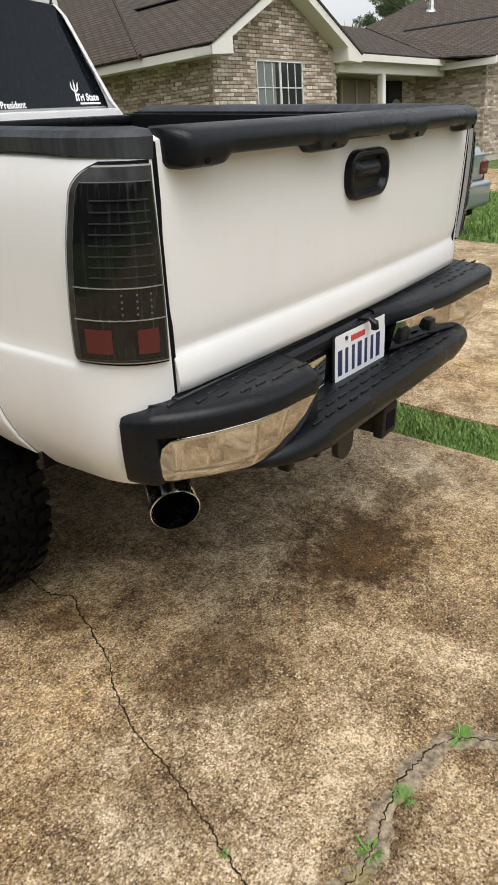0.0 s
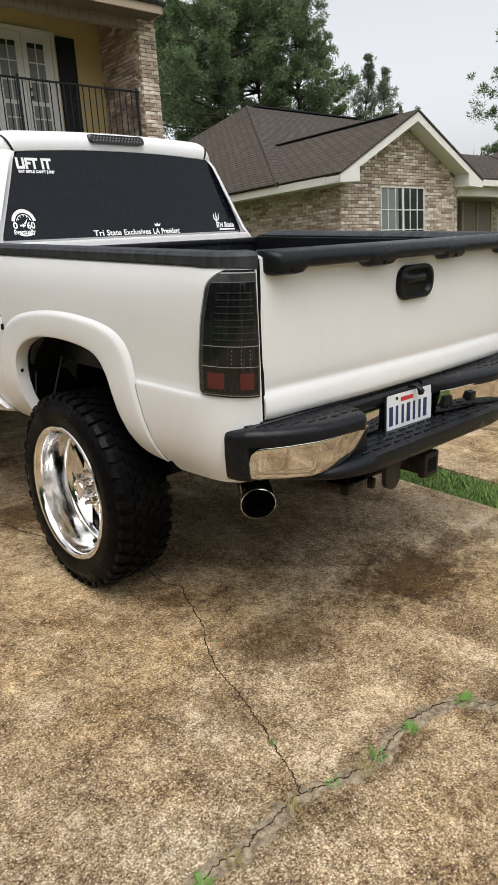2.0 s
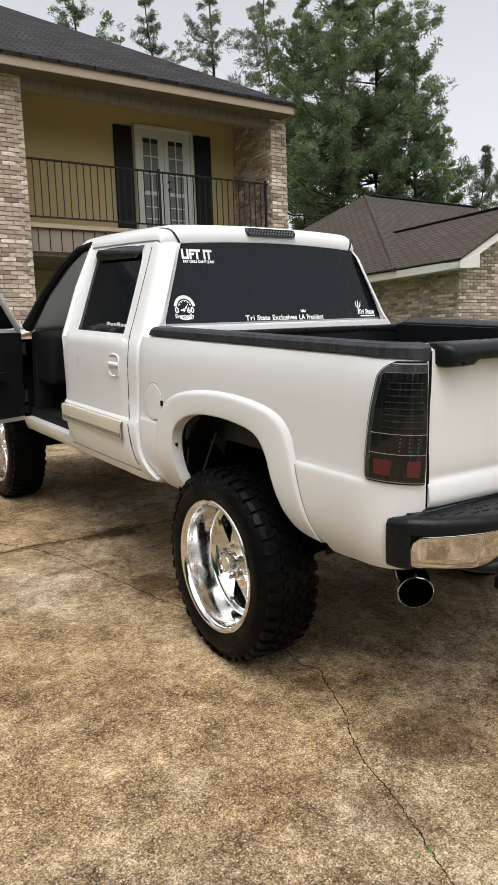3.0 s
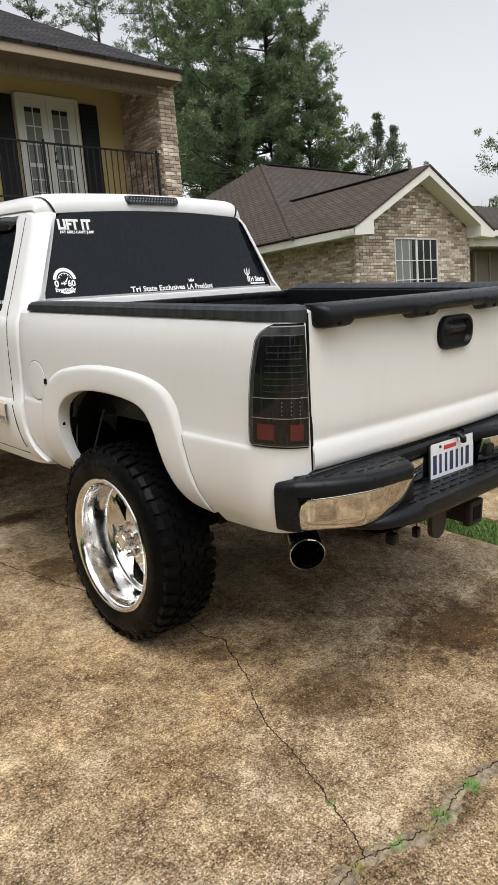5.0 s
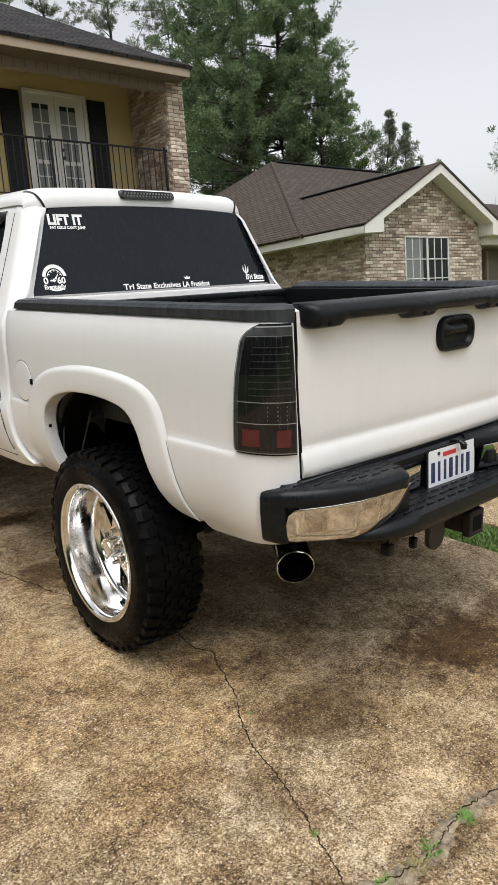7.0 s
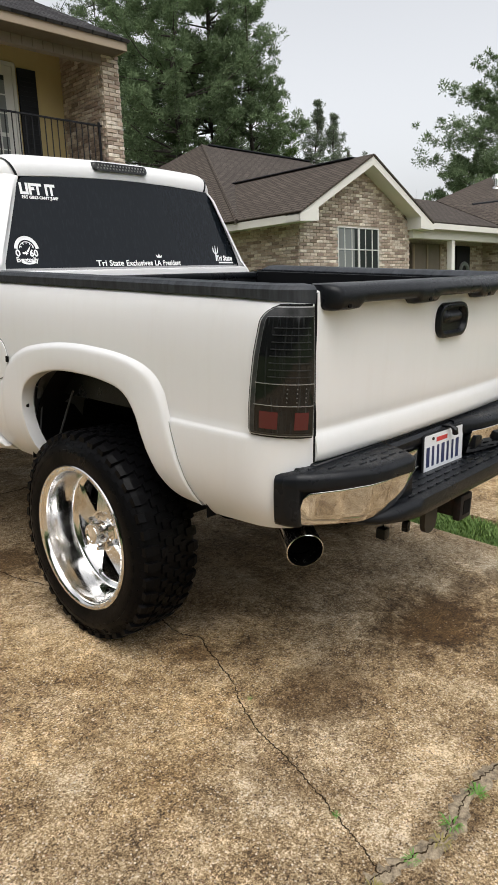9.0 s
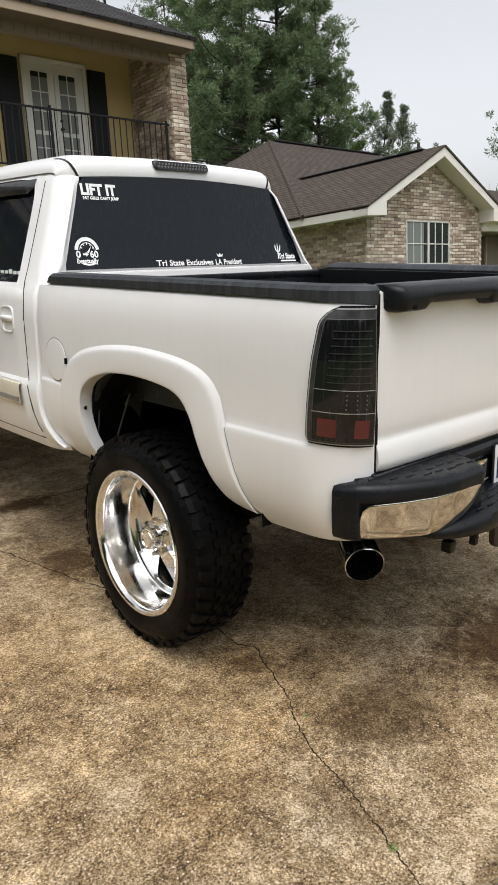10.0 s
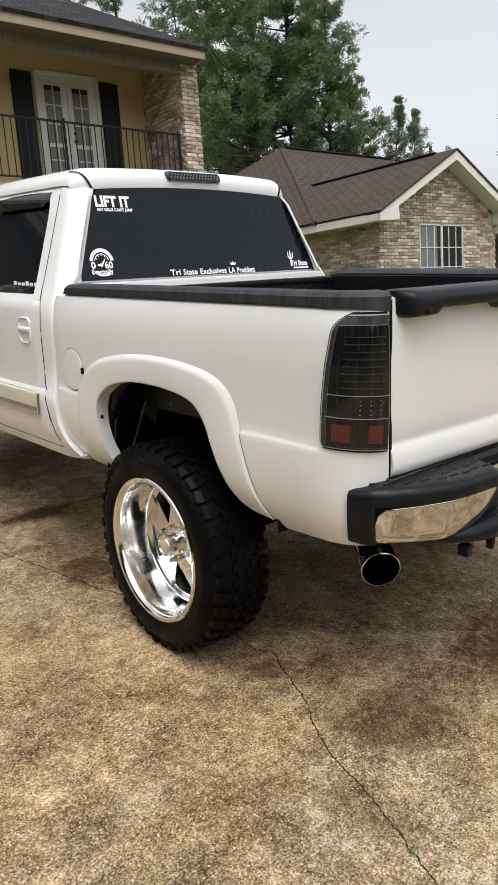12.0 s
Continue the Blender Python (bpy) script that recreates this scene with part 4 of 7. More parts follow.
# centre: upper bar, recess, chrome patches and the lower step
rows = []
for i in range(21):
    x = -0.40 + 0.80 * i / 20
    rows.append([Vector((x, -0.09, 0.80)), Vector((x, -0.150, 0.80)), Vector((x, -0.160, 0.812)), Vector((x, -0.160, 0.836)), Vector((x, -0.148, 0.848)), Vector((x, -0.09, 0.852))])
part("centre_pad", loft(rows, True, True), black_plastic, bumper, "black pad above the number plate")
part("recess_panel", box(-0.40, 0.40, -0.145, -0.10, 0.68, 0.80, 0.01), black_plastic, bumper, "black plate recess")
for s in (-1,):
    part("chrome_patch", box(s * 0.32 - 0.12, s * 0.32 + 0.12, -0.262 if s > 0 else -0.165, -0.13, 0.715, 0.80, 0.008), chrome, bumper, "chrome strip beside the plate")
    part("patch_socket", box(s * 0.325 - 0.022, s * 0.325 + 0.022, -0.275 if s > 0 else -0.18, -0.15, 0.765, 0.802, 0.006), black_plastic, bumper)
part("patch_socket", box(0.303, 0.347, -0.250, -0.21, 0.742, 0.780, 0.008), black_plastic, bumper)
part("patch_socket", box(0.150, 0.215, -0.222, -0.17, 0.735, 0.790, 0.010), black_plastic, bumper)
rows = []
for i in range(45):
    x = -0.66 + 1.32 * i / 44
    q = min(1.0, (0.665 - abs(x)) / 0.24)
    q = max(0.0, q) ** 0.5
    yf = interp(abs(x), [0.40, 0.50, 0.57, 0.62, 0.665], [-0.314, -0.304, -0.284, -0.255, -0.215])
    top = 0.700 - 0.028 * (1 - q)
    bot = 0.655 - 0.03 * q
    rows.append([Vector((x, -0.11, bot + 0.01)), Vector((x, yf + 0.04, bot)), Vector((x, yf + 0.008, bot + 0.012)), Vector((x, yf, (top + bot) / 2)), Vector((x, yf + 0.008, top - 0.006)), Vector((x, yf + 0.03, top)), Vector((x, -0.11, top + 0.004))])
low = part("lower_step", loft(rows, True, True), black_plastic, bumper, "black plastic lower step with raised treads", angle=60)
for i in range(14):
    for j in range(3):
        x = -0.42 + 0.063 * i
        part("tread_rib", box(x - 0.02, x + 0.02, -0.275 + 0.035 * j, -0.267 + 0.035 * j, 0.700, 0.7065, 0.002, 1), black_plastic, low)
for s in (-1,):
    rows = []
    for i in range(15):
        x = 0.395 + 0.085 * i / 14
        q = i / 14
        rows.append([Vector((s * x, face_y(x) + 0.022, 0.79 - 0.11 * (1 - math.cos(q * 1.57)))), Vector((s * x, -0.14, 0.79 - 0.11 * (1 - math.cos(q * 1.57)))), Vector((s * x, -0.14, 0.665)), Vector((s * x, face_y(x) + 0.016, 0.665))])
    part("step_cheek", loft(rows, True, True), black_plastic, bumper, angle=60)

# number plate: blank bars for its characters
px, py, pz, tilt = -0.024, -0.172, 0.760, -3
PL = pose(px, py, pz, 90 + tilt, 0, -2) @ Matrix.Diagonal((0.93, 1.04, 1, 1))
b = loft([[PL @ Vector((u, v, d)) for u, v in rounded(0.312 + e, 0.155 + e, 0.012)] for d, e in ((-0.002, 0.006), (0.003, 0.006), (0.004, 0.0))], True, True)
num = part("number_plate", b, black_paint, truck, "white number plate with dark blue characters, tilted in the bumper recess")
b = loft([[PL @ Vector((u, v, d)) for u, v in rounded(0.304, 0.147, 0.01)] for d in (0.003, 0.0052)], True, True)
part("plate_face", b, plate_white, num)
for i in range(7):
    b = bmesh.new()
    r = bmesh.ops.create_cube(b, size=1, matrix=PL @ Matrix.Translation((-0.125 + i * 0.0385, -0.006, 0.0055)) @ Matrix.Diagonal((0.016 + 0.008 * (i % 3 == 0), 0.072, 0.001, 1)))
    part("plate_bar", b, plate_blue, num)
b = bmesh.new()
bmesh.ops.create_cube(b, size=1, matrix=PL @ Matrix.Translation((-0.02, 0.05, 0.0055)) @ Matrix.Diagonal((0.085, 0.016, 0.001, 1)))
part("plate_bar", b, plate_red, num)
b = bmesh.new()
bmesh.ops.create_cube(b, size=1, matrix=PL @ Matrix.Translation((-0.01, -0.060, 0.0055)) @ Matrix.Diagonal((0.13, 0.007, 0.001, 1)))
part("plate_bar", b, plate_blue, num)
for x in (-0.09, 0.09):
    part("plate_bolt", rod(PL @ Vector((x, 0.058, 0.004)), PL @ Vector((x, 0.058, 0.009)), 0.006), steel, num)
part("plate_lamp", tube([(0.0, -0.15, 0.845), (0.0, -0.185, 0.852), (0.005, -0.20, 0.840), (0.01, -0.20, 0.822)], [0.005, 0.006, 0.012, 0.012]), black_plastic, truck, "small black plate lamp on a stalk")

# hitch, hook, hanging plugs
skew = None
hitch = part("tow_hitch", box(-0.035, 0.045, -0.285, 0.05, 0.525, 0.605, 0.006), rust_metal, truck, "rusty square tow hitch receiver")
part("hitch_collar", box(-0.045, 0.055, -0.295, -0.262, 0.515, 0.615, 0.01), rust_metal, hitch)
part("hitch_mouth", box(-0.023, 0.033, -0.297, -0.25, 0.537, 0.593), dark, hitch)
part("hitch_bracket", box(-0.14, 0.15, -0.21, -0.17, 0.56, 0.67, 0.01), rust_metal, hitch)
part("cross_tube", rod((-0.45, -0.10, 0.60), (0.55, -0.10, 0.60), 0.035), rust_metal, hitch)
b = bmesh.new()
rows = [[Vector((-0.185 + u, y, 0.575 + v)) for u, v in rounded(0.095, 0.15, 0.045)] for y in (-0.245, -0.225)]
loft(rows, True, True, b)
part("chain_plate", b, steel, hitch, "rounded steel safety-chain plate")
for x, y, z, r in ((-0.30, -0.115, 0.505, 0.019), (-0.19, -0.15, 0.51, 0.013)):
    plug = part("trailer_plug", box(x - r, x + r, y - r, y + r, z - 0.03, z + 0.012, 0.006), black_plastic, truck, "black trailer plug hanging on a cord")
    part("cord", tube([(x + 0.02, y + 0.03, 0.66), (x + 0.004, y, z + 0.05), (x, y, z)], 0.003, 6), black_plastic, plug)
part("wiring_loop", tube([(-0.30, -0.17, 0.64), (-0.22, -0.2, 0.60), (-0.14, -0.2, 0.615), (-0.1, -0.17, 0.64)], 0.012, 8), black_plastic, truck)

# exhausts
def exhaust(s):
    d = Vector((s * 0.6, -0.8, -0.22)).normalized() if s < 0 else Vector((0.75, -0.62, -0.1)).normalized()
    o = Vector((-0.785, -0.115, 0.577)) if s < 0 else Vector((0.73, -0.205, 0.592))
    q = d.to_track_quat("Z", "Y")
    rings = []
    for u, r in ((-0.36, 0.035), (-0.20, 0.04), (-0.13, 0.058), (0.0, 0.061), (0.002, 0.058), (-0.08, 0.055)):
        rings.append([o + q @ Vector((r * math.cos(a), r * math.sin(a), u)) for a in [6.2832 * j / 32 for j in range(32)]])
    lining = [[o + q @ Vector((0.0575 * math.cos(a), 0.0575 * math.sin(a), u)) for a in [6.2832 * j / 32 for j in range(32)]] for u in (-0.001, -0.03, -0.07)]
    e = part("exhaust_tip", loft(rings, True, True), polished, truck, "round black-chrome exhaust tip")
    ring = [[o + q @ Vector(((0.060 + 0.0009 * math.cos(c)) * math.cos(a), (0.060 + 0.0009 * math.cos(c)) * math.sin(a), 0.0009 * math.sin(c))) for c in [6.2832 * i / 8 for i in range(8)]] for a in [6.2832 * j / 40 for j in range(41)]]
    part("sooty_bore", loft(lining, True), soot_black, e)
    part("rolled_lip", loft(ring, True), chrome if s > 0 else dark_chrome, e)
    # flat black disc closes the bore, standing in for its dark depth
    part("bore_plug", loft([[o + q @ Vector((0.0545 * math.cos(a), 0.0545 * math.sin(a), -0.06)) for a in [6.2832 * j / 24 for j in range(24)]], [o + q @ Vector((0.054 * math.cos(a), 0.054 * math.sin(a), -0.065)) for a in [6.2832 * j / 24 for j in range(24)]]], True, True), soot_black, e)


soot_black = material("exhaust_soot", (0.0015, 0.0015, 0.0015), 1.0, spec=0.0)
dark_chrome = material("black_chrome", (0.30, 0.30, 0.305), 0.14, 1.0)
exhaust(-1)
exhaust(1)


# ---- wheels ----
def wheel(s, ya, turn=0.0, toe=0.0):
    zc, xo = 0.410, 0.972

    def low_wall(r):
        """Radii of the tyre beyond the rim, squashed to a low sidewall."""
        return r if r < 0.275 else 0.275 + (r - 0.275) * 0.83

    prof = [(0.0, 0.275), (0.006, 0.31), (0.010, 0.345), (0.004, 0.378), (-0.006, 0.402), (-0.022, 0.421), (-0.045, 0.429), (-0.125, 0.432), (-0.205, 0.429), (-0.228, 0.421), (-0.246, 0.402), (-0.258, 0.36), (-0.25, 0.29), (-0.235, 0.27)]
    c = (s * xo, ya, zc)
    w = part("wheel", lathe([(s * u, low_wall(r)) for u, r in prof], c, 72), rubber, truck, "large mud-terrain tyre on a deep polished wheel")
    w.matrix_local = Matrix.Translation(c) @ Matrix.Rotation(radians(toe), 4, "Z") @ Matrix.Translation(-Vector(c))
    # tread: staggered shoulder and centre lugs in one mesh
    b = bmesh.new()
    rnd = random.Random(5)
    count = 42
    pitch = 2 * math.pi / count

    def lug(shape, r0, r1, at_angle, shrink=0.9):
        """A tread block: an outline of (across, share of the pitch), raised from r0 to r1."""
        r0, r1 = low_wall(r0), low_wall(r1)
        mu = sum(p[0] for p in shape) / len(shape)
        ma = sum(p[1] for p in shape) / len(shape)
        low, high = [], []
        for u, a in shape:
            q = at_angle + a * pitch
            drop = 0.011 * max(0.0, (abs(u + 0.125) - 0.085) / 0.04) ** 2
            low.append(b.verts.new((c[0] + s * u, ya + (r0 - drop) * math.cos(q), zc + (r0 - drop) * math.sin(q))))
            q = at_angle + (ma + (a - ma) * shrink) * pitch
            v = mu + (u - mu) * (0.5 + shrink / 2)
            high.append(b.verts.new((c[0] + s * v, ya + (r1 - drop) * math.cos(q), zc + (r1 - drop) * math.sin(q))))
        b.faces.new(high)
        for j in range(len(shape)):
            m = (j + 1) % len(shape)
            b.faces.new((low[j], low[m], high[m], high[j]))

    for i in range(count):
        a = pitch * i
        j = rnd.uniform(-0.05, 0.05)
        o = -0.004 if i % 2 else 0.0
        # shoulder blocks, then two rows of slanted blocks, each split in two
        lug([(-0.004 + o, -0.30 + j), (-0.030, -0.36), (-0.030, 0.30), (-0.004 + o, 0.26 + j)], 0.418, 0.441, a)
        lug([(-0.028, -0.34), (-0.060, -0.26), (-0.064, 0.20), (-0.028, 0.32)], 0.424, 0.4415, a)
        for u0, k0, ph in ((-0.069, 1, 0.45), (-0.181, -1, 0.1)):
            lug([(u0, -0.40 * k0), (u0 - 0.030 * k0, -0.46 * k0), (u0 - 0.032 * k0, 0.06 * k0), (u0, 0.16 * k0)], 0.426, 0.4415, a + pitch * ph, 0.92)
            lug([(u0 - 0.024 * k0, -0.08 * k0), (u0 - 0.053 * k0, -0.02 * k0), (u0 - 0.053 * k0, 0.44 * k0), (u0 - 0.020 * k0, (0.52 + j) * k0)], 0.426, 0.441, a + pitch * ph, 0.92)
        lug([(-0.222, 0.34), (-0.190, 0.26), (-0.186, -0.20), (-0.222, -0.32)], 0.424, 0.4415, a + pitch * 0.55)
        lug([(-0.246 - o, 0.30 + j), (-0.220, 0.36), (-0.220, -0.30), (-0.246 - o, -0.26 + j)], 0.418, 0.441, a + pitch * 0.55)
        # low biters stepping down the sidewall
        for e, rr0, rr1 in ((0.0, 0.385, 0.414), (0.5, 0.398, 0.416), (0.25, 0.352, 0.362)):
            aa = a + pitch * e
            vs = []
            for rr in (rr0, rr1):
                for da in (-0.30 * pitch, 0.24 * pitch):
                    base = interp(rr, [0.345, 0.378, 0.402, 0.421], [0.010, 0.004, -0.006, -0.022])
                    for du in (base - 0.006, base + (0.0032 if e < 0.2 or rr > 0.39 else 0.002)):
                        vs.append(b.verts.new((c[0] + s * du, ya + low_wall(rr) * math.cos(aa + da), zc + low_wall(rr) * math.sin(aa + da))))
            for q in ((0, 2, 3, 1), (4, 5, 7, 6), (0, 1, 5, 4), (2, 6, 7, 3), (1, 3, 7, 5), (0, 4, 6, 2)):
                b.faces.new([vs[j2] for j2 in q])
    tagged(part("tread", b, rubber, w, smooth=False), "chunky black mud tread blocks and sidewall biters", kind="stuff")
    # deep rim: lip, barrel, dished centre
    rim = part("rim", lathe([(s * u, r) for u, r in ((-0.004, 0.276), (0.004, 0.286), (0.008, 0.282), (0.006, 0.268), (-0.002, 0.261), (-0.02, 0.257), (-0.10, 0.251), (-0.128, 0.249), (-0.136, 0.244), (-0.139, 0.228), (-0.145, 0.224), (-0.30, 0.222))], c, 72), polished, w, "deep polished aluminium rim with water spots", angle=50)
    for i in range(40):
        a = 2 * math.pi * i / 40
        part("rim_bolt", rod((c[0] + s * 0.004, ya + 0.273 * math.cos(a), zc + 0.273 * math.sin(a)), (c[0] + s * 0.010, ya + 0.273 * math.cos(a), zc + 0.273 * math.sin(a)), 0.003, n=6), grey_trim, rim)
    part("brake_drum", lathe([(s * -0.20, 0.0), (s * -0.20, 0.21), (s * -0.25, 0.215)], c, 40), dark, w, "dark brake drum")
    n = 5
    for i in range(n):
        a = 2 * math.pi * i / n + turn
        d, t = Vector((0, math.cos(a), math.sin(a))), Vector((0, -math.sin(a), math.cos(a)))
        o = Vector(c)
        rows = []
        for r, half, u, th in ((0.045, 0.036, -0.100, 0.05), (0.085, 0.043, -0.106, 0.045), (0.13, 0.048, -0.116, 0.034), (0.18, 0.056, -0.127, 0.026), (0.212, 0.070, -0.133, 0.022), (0.240, 0.100, -0.136, 0.02)):
            X = Vector((s, 0, 0))
            rows.append([o + d * r - t * half + X * (u - 0.012), o + d * r - t * half * 0.82 + X * u, o + d * r + t * half * 0.82 + X * u, o + d * r + t * half + X * (u - 0.012), o + d * r + t * half * 0.9 + X * (u - th), o + d * r - t * half * 0.9 + X * (u - th)])
        part("spoke", loft(rows, True, True), polished, rim, angle=35)
    hub = part("hub", lathe([(s * u, r) for u, r in ((-0.14, 0.088), (-0.112, 0.086), (-0.103, 0.080), (-0.104, 0.044), (-0.070, 0.043), (-0.058, 0.042), (-0.050, 0.038), (-0.049, 0.030), (-0.053, 0.028), (-0.053, 0.0))], c, 40), polished, rim, "polished hub with a centre cap", angle=35)
    for i in range(6):
        a = 2 * math.pi * (i + 0.5) / 6
        p = Vector((c[0] + s * -0.105, ya + 0.069 * math.cos(a), zc + 0.069 * math.sin(a)))
        part("lug_nut", rod(p, p + Vector((s * 0.026, 0, 0)), 0.0125, 0.010, 6), chrome, hub)


wheel(-1, 0.815, 0.314, -2.5)
wheel(1, 0.80)
wheel(-1, 3.86, 0.2)
wheel(1, 3.86)
part("rear_axle", rod((-0.62, 0.80, 0.41), (0.62, 0.80, 0.41), 0.05), dark, truck)
part("axle_housing", rod((-0.16, 0.80, 0.41), (0.16, 0.80, 0.41), 0.14, n=20), dark, truck)
part("front_axle", rod((-0.62, 3.86, 0.41), (0.62, 3.86, 0.41), 0.05), dark, truck)
part("chassis_frame", box(-0.48, -0.40, -0.05, 4.6, 0.60, 0.74, 0.01), dark, truck)
part("chassis_frame", box(0.40, 0.48, -0.05, 4.6, 0.60, 0.74, 0.01), dark, truck)
part("underbody", box(-0.80, 0.80, 1.3, 4.4, 0.66, 0.70), dark, truck)
part("underbody", box(-0.44, 0.44, -0.05, 1.3, 0.80, 0.88), dark, truck)
part("spare_bracket", box(-0.70, -0.62, 0.10, 0.20, 0.60, 0.72, 0.01), steel, truck, "dark bracket behind the rear tyre")
part("muffler", rod((-0.62, 0.25, 0.60), (-0.52, 1.6, 0.64), 0.05), rust_metal, truck)


skew = Matrix(((1, 0, 0, 0), (0, 1, 0, 0), (0.020, 0, 1, 0.0148), (0, 0, 0, 1)))


# ---- cab ----
def side_x(z):
    return interp(z, [0.62, 0.66, 0.72, 0.80, 0.88, 0.915, 0.929, 1.0, 1.20, 1.30, 1.335, 1.40, 1.60, 1.80, 1.86, 1.885], [0.88, 0.91, 0.935, 0.945, 0.95, 0.949, 0.936, 0.934, 0.938, 0.93, 0.905, 0.872, 0.783, 0.695, 0.66, 0.60])


CAB_Z = [0.64, 0.66, 0.70, 0.76, 0.84, 0.88, 0.915, 0.929, 1.0, 1.10, 1.20, 1.27, 1.30, 1.325, 1.36]
SEAM = lambda z: interp(z, [0.64, 0.70, 0.80, 0.95, 1.3, 1.34, 1.6, 1.86], [1.555, 1.575, 1.62, 1.655, 1.655, 1.70, 1.77, 1.84])
FRONT = lambda z: interp(z, [0.64, 0.72, 0.9, 1.2, 1.33, 1.6, 1.86], [2.44, 2.49, 2.51, 2.53, 2.50, 2.57, 2.63])


def rear_door(s):
    rows = []
    for i in range(19):
        f = i / 18
        row = []
        for z in CAB_Z[1:-1]:
            y0, y1 = SEAM(z) + 0.007, FRONT(z)
            e = 0.010 if i in (0, 18) else 0.0
            row.append(Vector((s * (side_x(z) - e), y0 + (y1 - y0) * f, z)))
        row.append(Vector((s * 0.84, SEAM(1.33) + 0.007 + (FRONT(1.33) - SEAM(1.33)) * f, 1.335)))
        rows.append(row)
    rows.append([Vector((p.x * 0.94, p.y - 0.01, p.z)) for p in rows[-1]])
    d = part("rear_door", loft(rows), white_paint, truck, "white rear cab door")
    # upper frame round the window
    def P(y, z, dx=0.0):
        return Vector((s * (side_x(z) + dx), y, z))
    outer, inner = [], []
    for f in np.linspace(0, 1, 9):
        z = 1.325 + f * 0.515
        outer.append((SEAM(z) + 0.007, z))
        zi = 1.345 + f * 0.46
        inner.append((interp(zi, [1.345, 1.805], [1.775, 1.905]), zi))
    for f in np.linspace(0, 1, 9):
        outer.append((SEAM(1.84) + 0.007 + (FRONT(1.84) - SEAM(1.84) - 0.007) * f, 1.84 + 0.012 * math.sin(math.pi * f)))
        inner.append((1.905 + (2.53 - 1.905) * f, 1.805 + 0.006 * math.sin(math.pi * f)))
    for f in np.linspace(0, 1, 9):
        z = 1.84 - f * 0.515
        outer.append((FRONT(z), z))
        zi = 1.805 - f * 0.46
        inner.append((interp(zi, [1.345, 1.805], [2.40, 2.53]), zi))
    for f in np.linspace(0, 1, 9)[1:-1]:
        outer.append((FRONT(1.325) + (SEAM(1.325) - FRONT(1.325)) * f, 1.325))
        inner.append((2.40 + (1.775 - 2.40) * f, 1.345))
    for _ in range(5):
        inner = [tuple(0.25 * a + 0.5 * b + 0.25 * c for a, b, c in zip(inner[i - 1], inner[i], inner[(i + 1) % len(inner)])) if inner[i][1] > 1.60 else inner[i] for i in range(len(inner))]
    rows = [[P(y, z, -0.02) for y, z in outer], [P(y, z) for y, z in outer], [P(y, z, 0.0) for y, z in inner], [P(y, z, -0.022) for y, z in inner]]
    part("window_frame", loft(rows, True), white_paint, d)
    rows = [[P(y, z, -0.017) for y, z in inner], [P(y, z, -0.014) for y, z in [(1.84 + (yy - 1.84) * 0.98, 1.575 + (zz - 1.575) * 0.975) for yy, zz in inner]]]
    part("window_seal", loft(rows, True), black_plastic, d, "black rubber window seal")
    g = bmesh.new()
    a = [g.verts.new(P(y, z, -0.016)) for y, z in inner]
    g.faces.new(a)
    part("window_pane", g, tint_glass, d, "dark tinted side window")
    # rain visor along the window's head
    rows = []
    for f in np.linspace(0, 1, 13):
        y = 1.912 + (2.505 - 1.912) * f
        h = 0.062 * min(1, f * 6 + 0.5, (1 - f) * 6 + 0.5)
        rows.append([P(y, 1.803, 0.001), P(y, 1.795, 0.004), P(y, 1.80 - h * 0.6, 0.005), P(y, 1.80 - h, 0.001)])
    part("rain_visor", loft(rows), lens_black, d, "smoked rain visor over the window")
    # handle
    hd = part("door_handle", loft([[Vector((s * (side_x(1.185) + dx), 1.815 + u * q, 1.185 + v * q)) for u, v in rounded(0.118, 0.120, 0.034)] for q, dx in ((1, -0.004), (1, 0.003), (0.96, 0.0055), (0.90, 0.005), (0.82, -0.004), (0.74, -0.012))], True, True), white_paint, d, "white door handle")
    part("handle_grip", tube([(s * (side_x(1.19) - 0.012), 1.762, 1.19), (s * (side_x(1.19) + 0.001), 1.772, 1.19), (s * (side_x(1.19) + 0.004), 1.80, 1.19), (s * (side_x(1.19) + 0.004), 1.85, 1.19), (s * (side_x(1.19) + 0.001), 1.868, 1.19), (s * (side_x(1.19) - 0.012), 1.874, 1.19)], [0.010, 0.012, 0.0125, 0.0125, 0.012, 0.010], 10), white_paint, hd, "rounded pull bar")
    # side moulding
    rows = []
    for i in range(13):
        y = 1.70 + (2.50 - 1.70) * i / 12
        rows.append([Vector((s * (side_x(z) + dx), y, z)) for z, dx in ((0.80, 0.0), (0.802, 0.012), (0.815, 0.016), (0.89, 0.016), (0.905, 0.012), (0.907, 0.0))])
    mould = part("side_moulding", loft(rows, False, False), beige_trim, d, "beige plastic side moulding")
    part("moulding_stripe", box(s * (side_x(0.83) + 0.010), s * (side_x(0.83) + 0.0185), 1.715, 2.49, 0.822, 0.842, 0.002, 1), grey_trim, mould)
    part("door_foot_gap", tube([(s * (side_x(0.668) - 0.0005), y, 0.668) for y in np.linspace(1.58, 2.46, 12)], 0.002, 6), gap_dark, d)
    return d


rd = rear_door(-1)
rear_door(1)
# plain bars where a name is lettered on the side glass
for i in range(6):
    y = 1.80 + 0.042 * i
    part("decal_bar", box(-side_x(1.385) + 0.0125, -side_x(1.385) + 0.0145, y, y + 0.03, 1.376, 1.394 + (0.006 if i in (2, 5) else 0)), decal, rd, "white lettering on the side window")


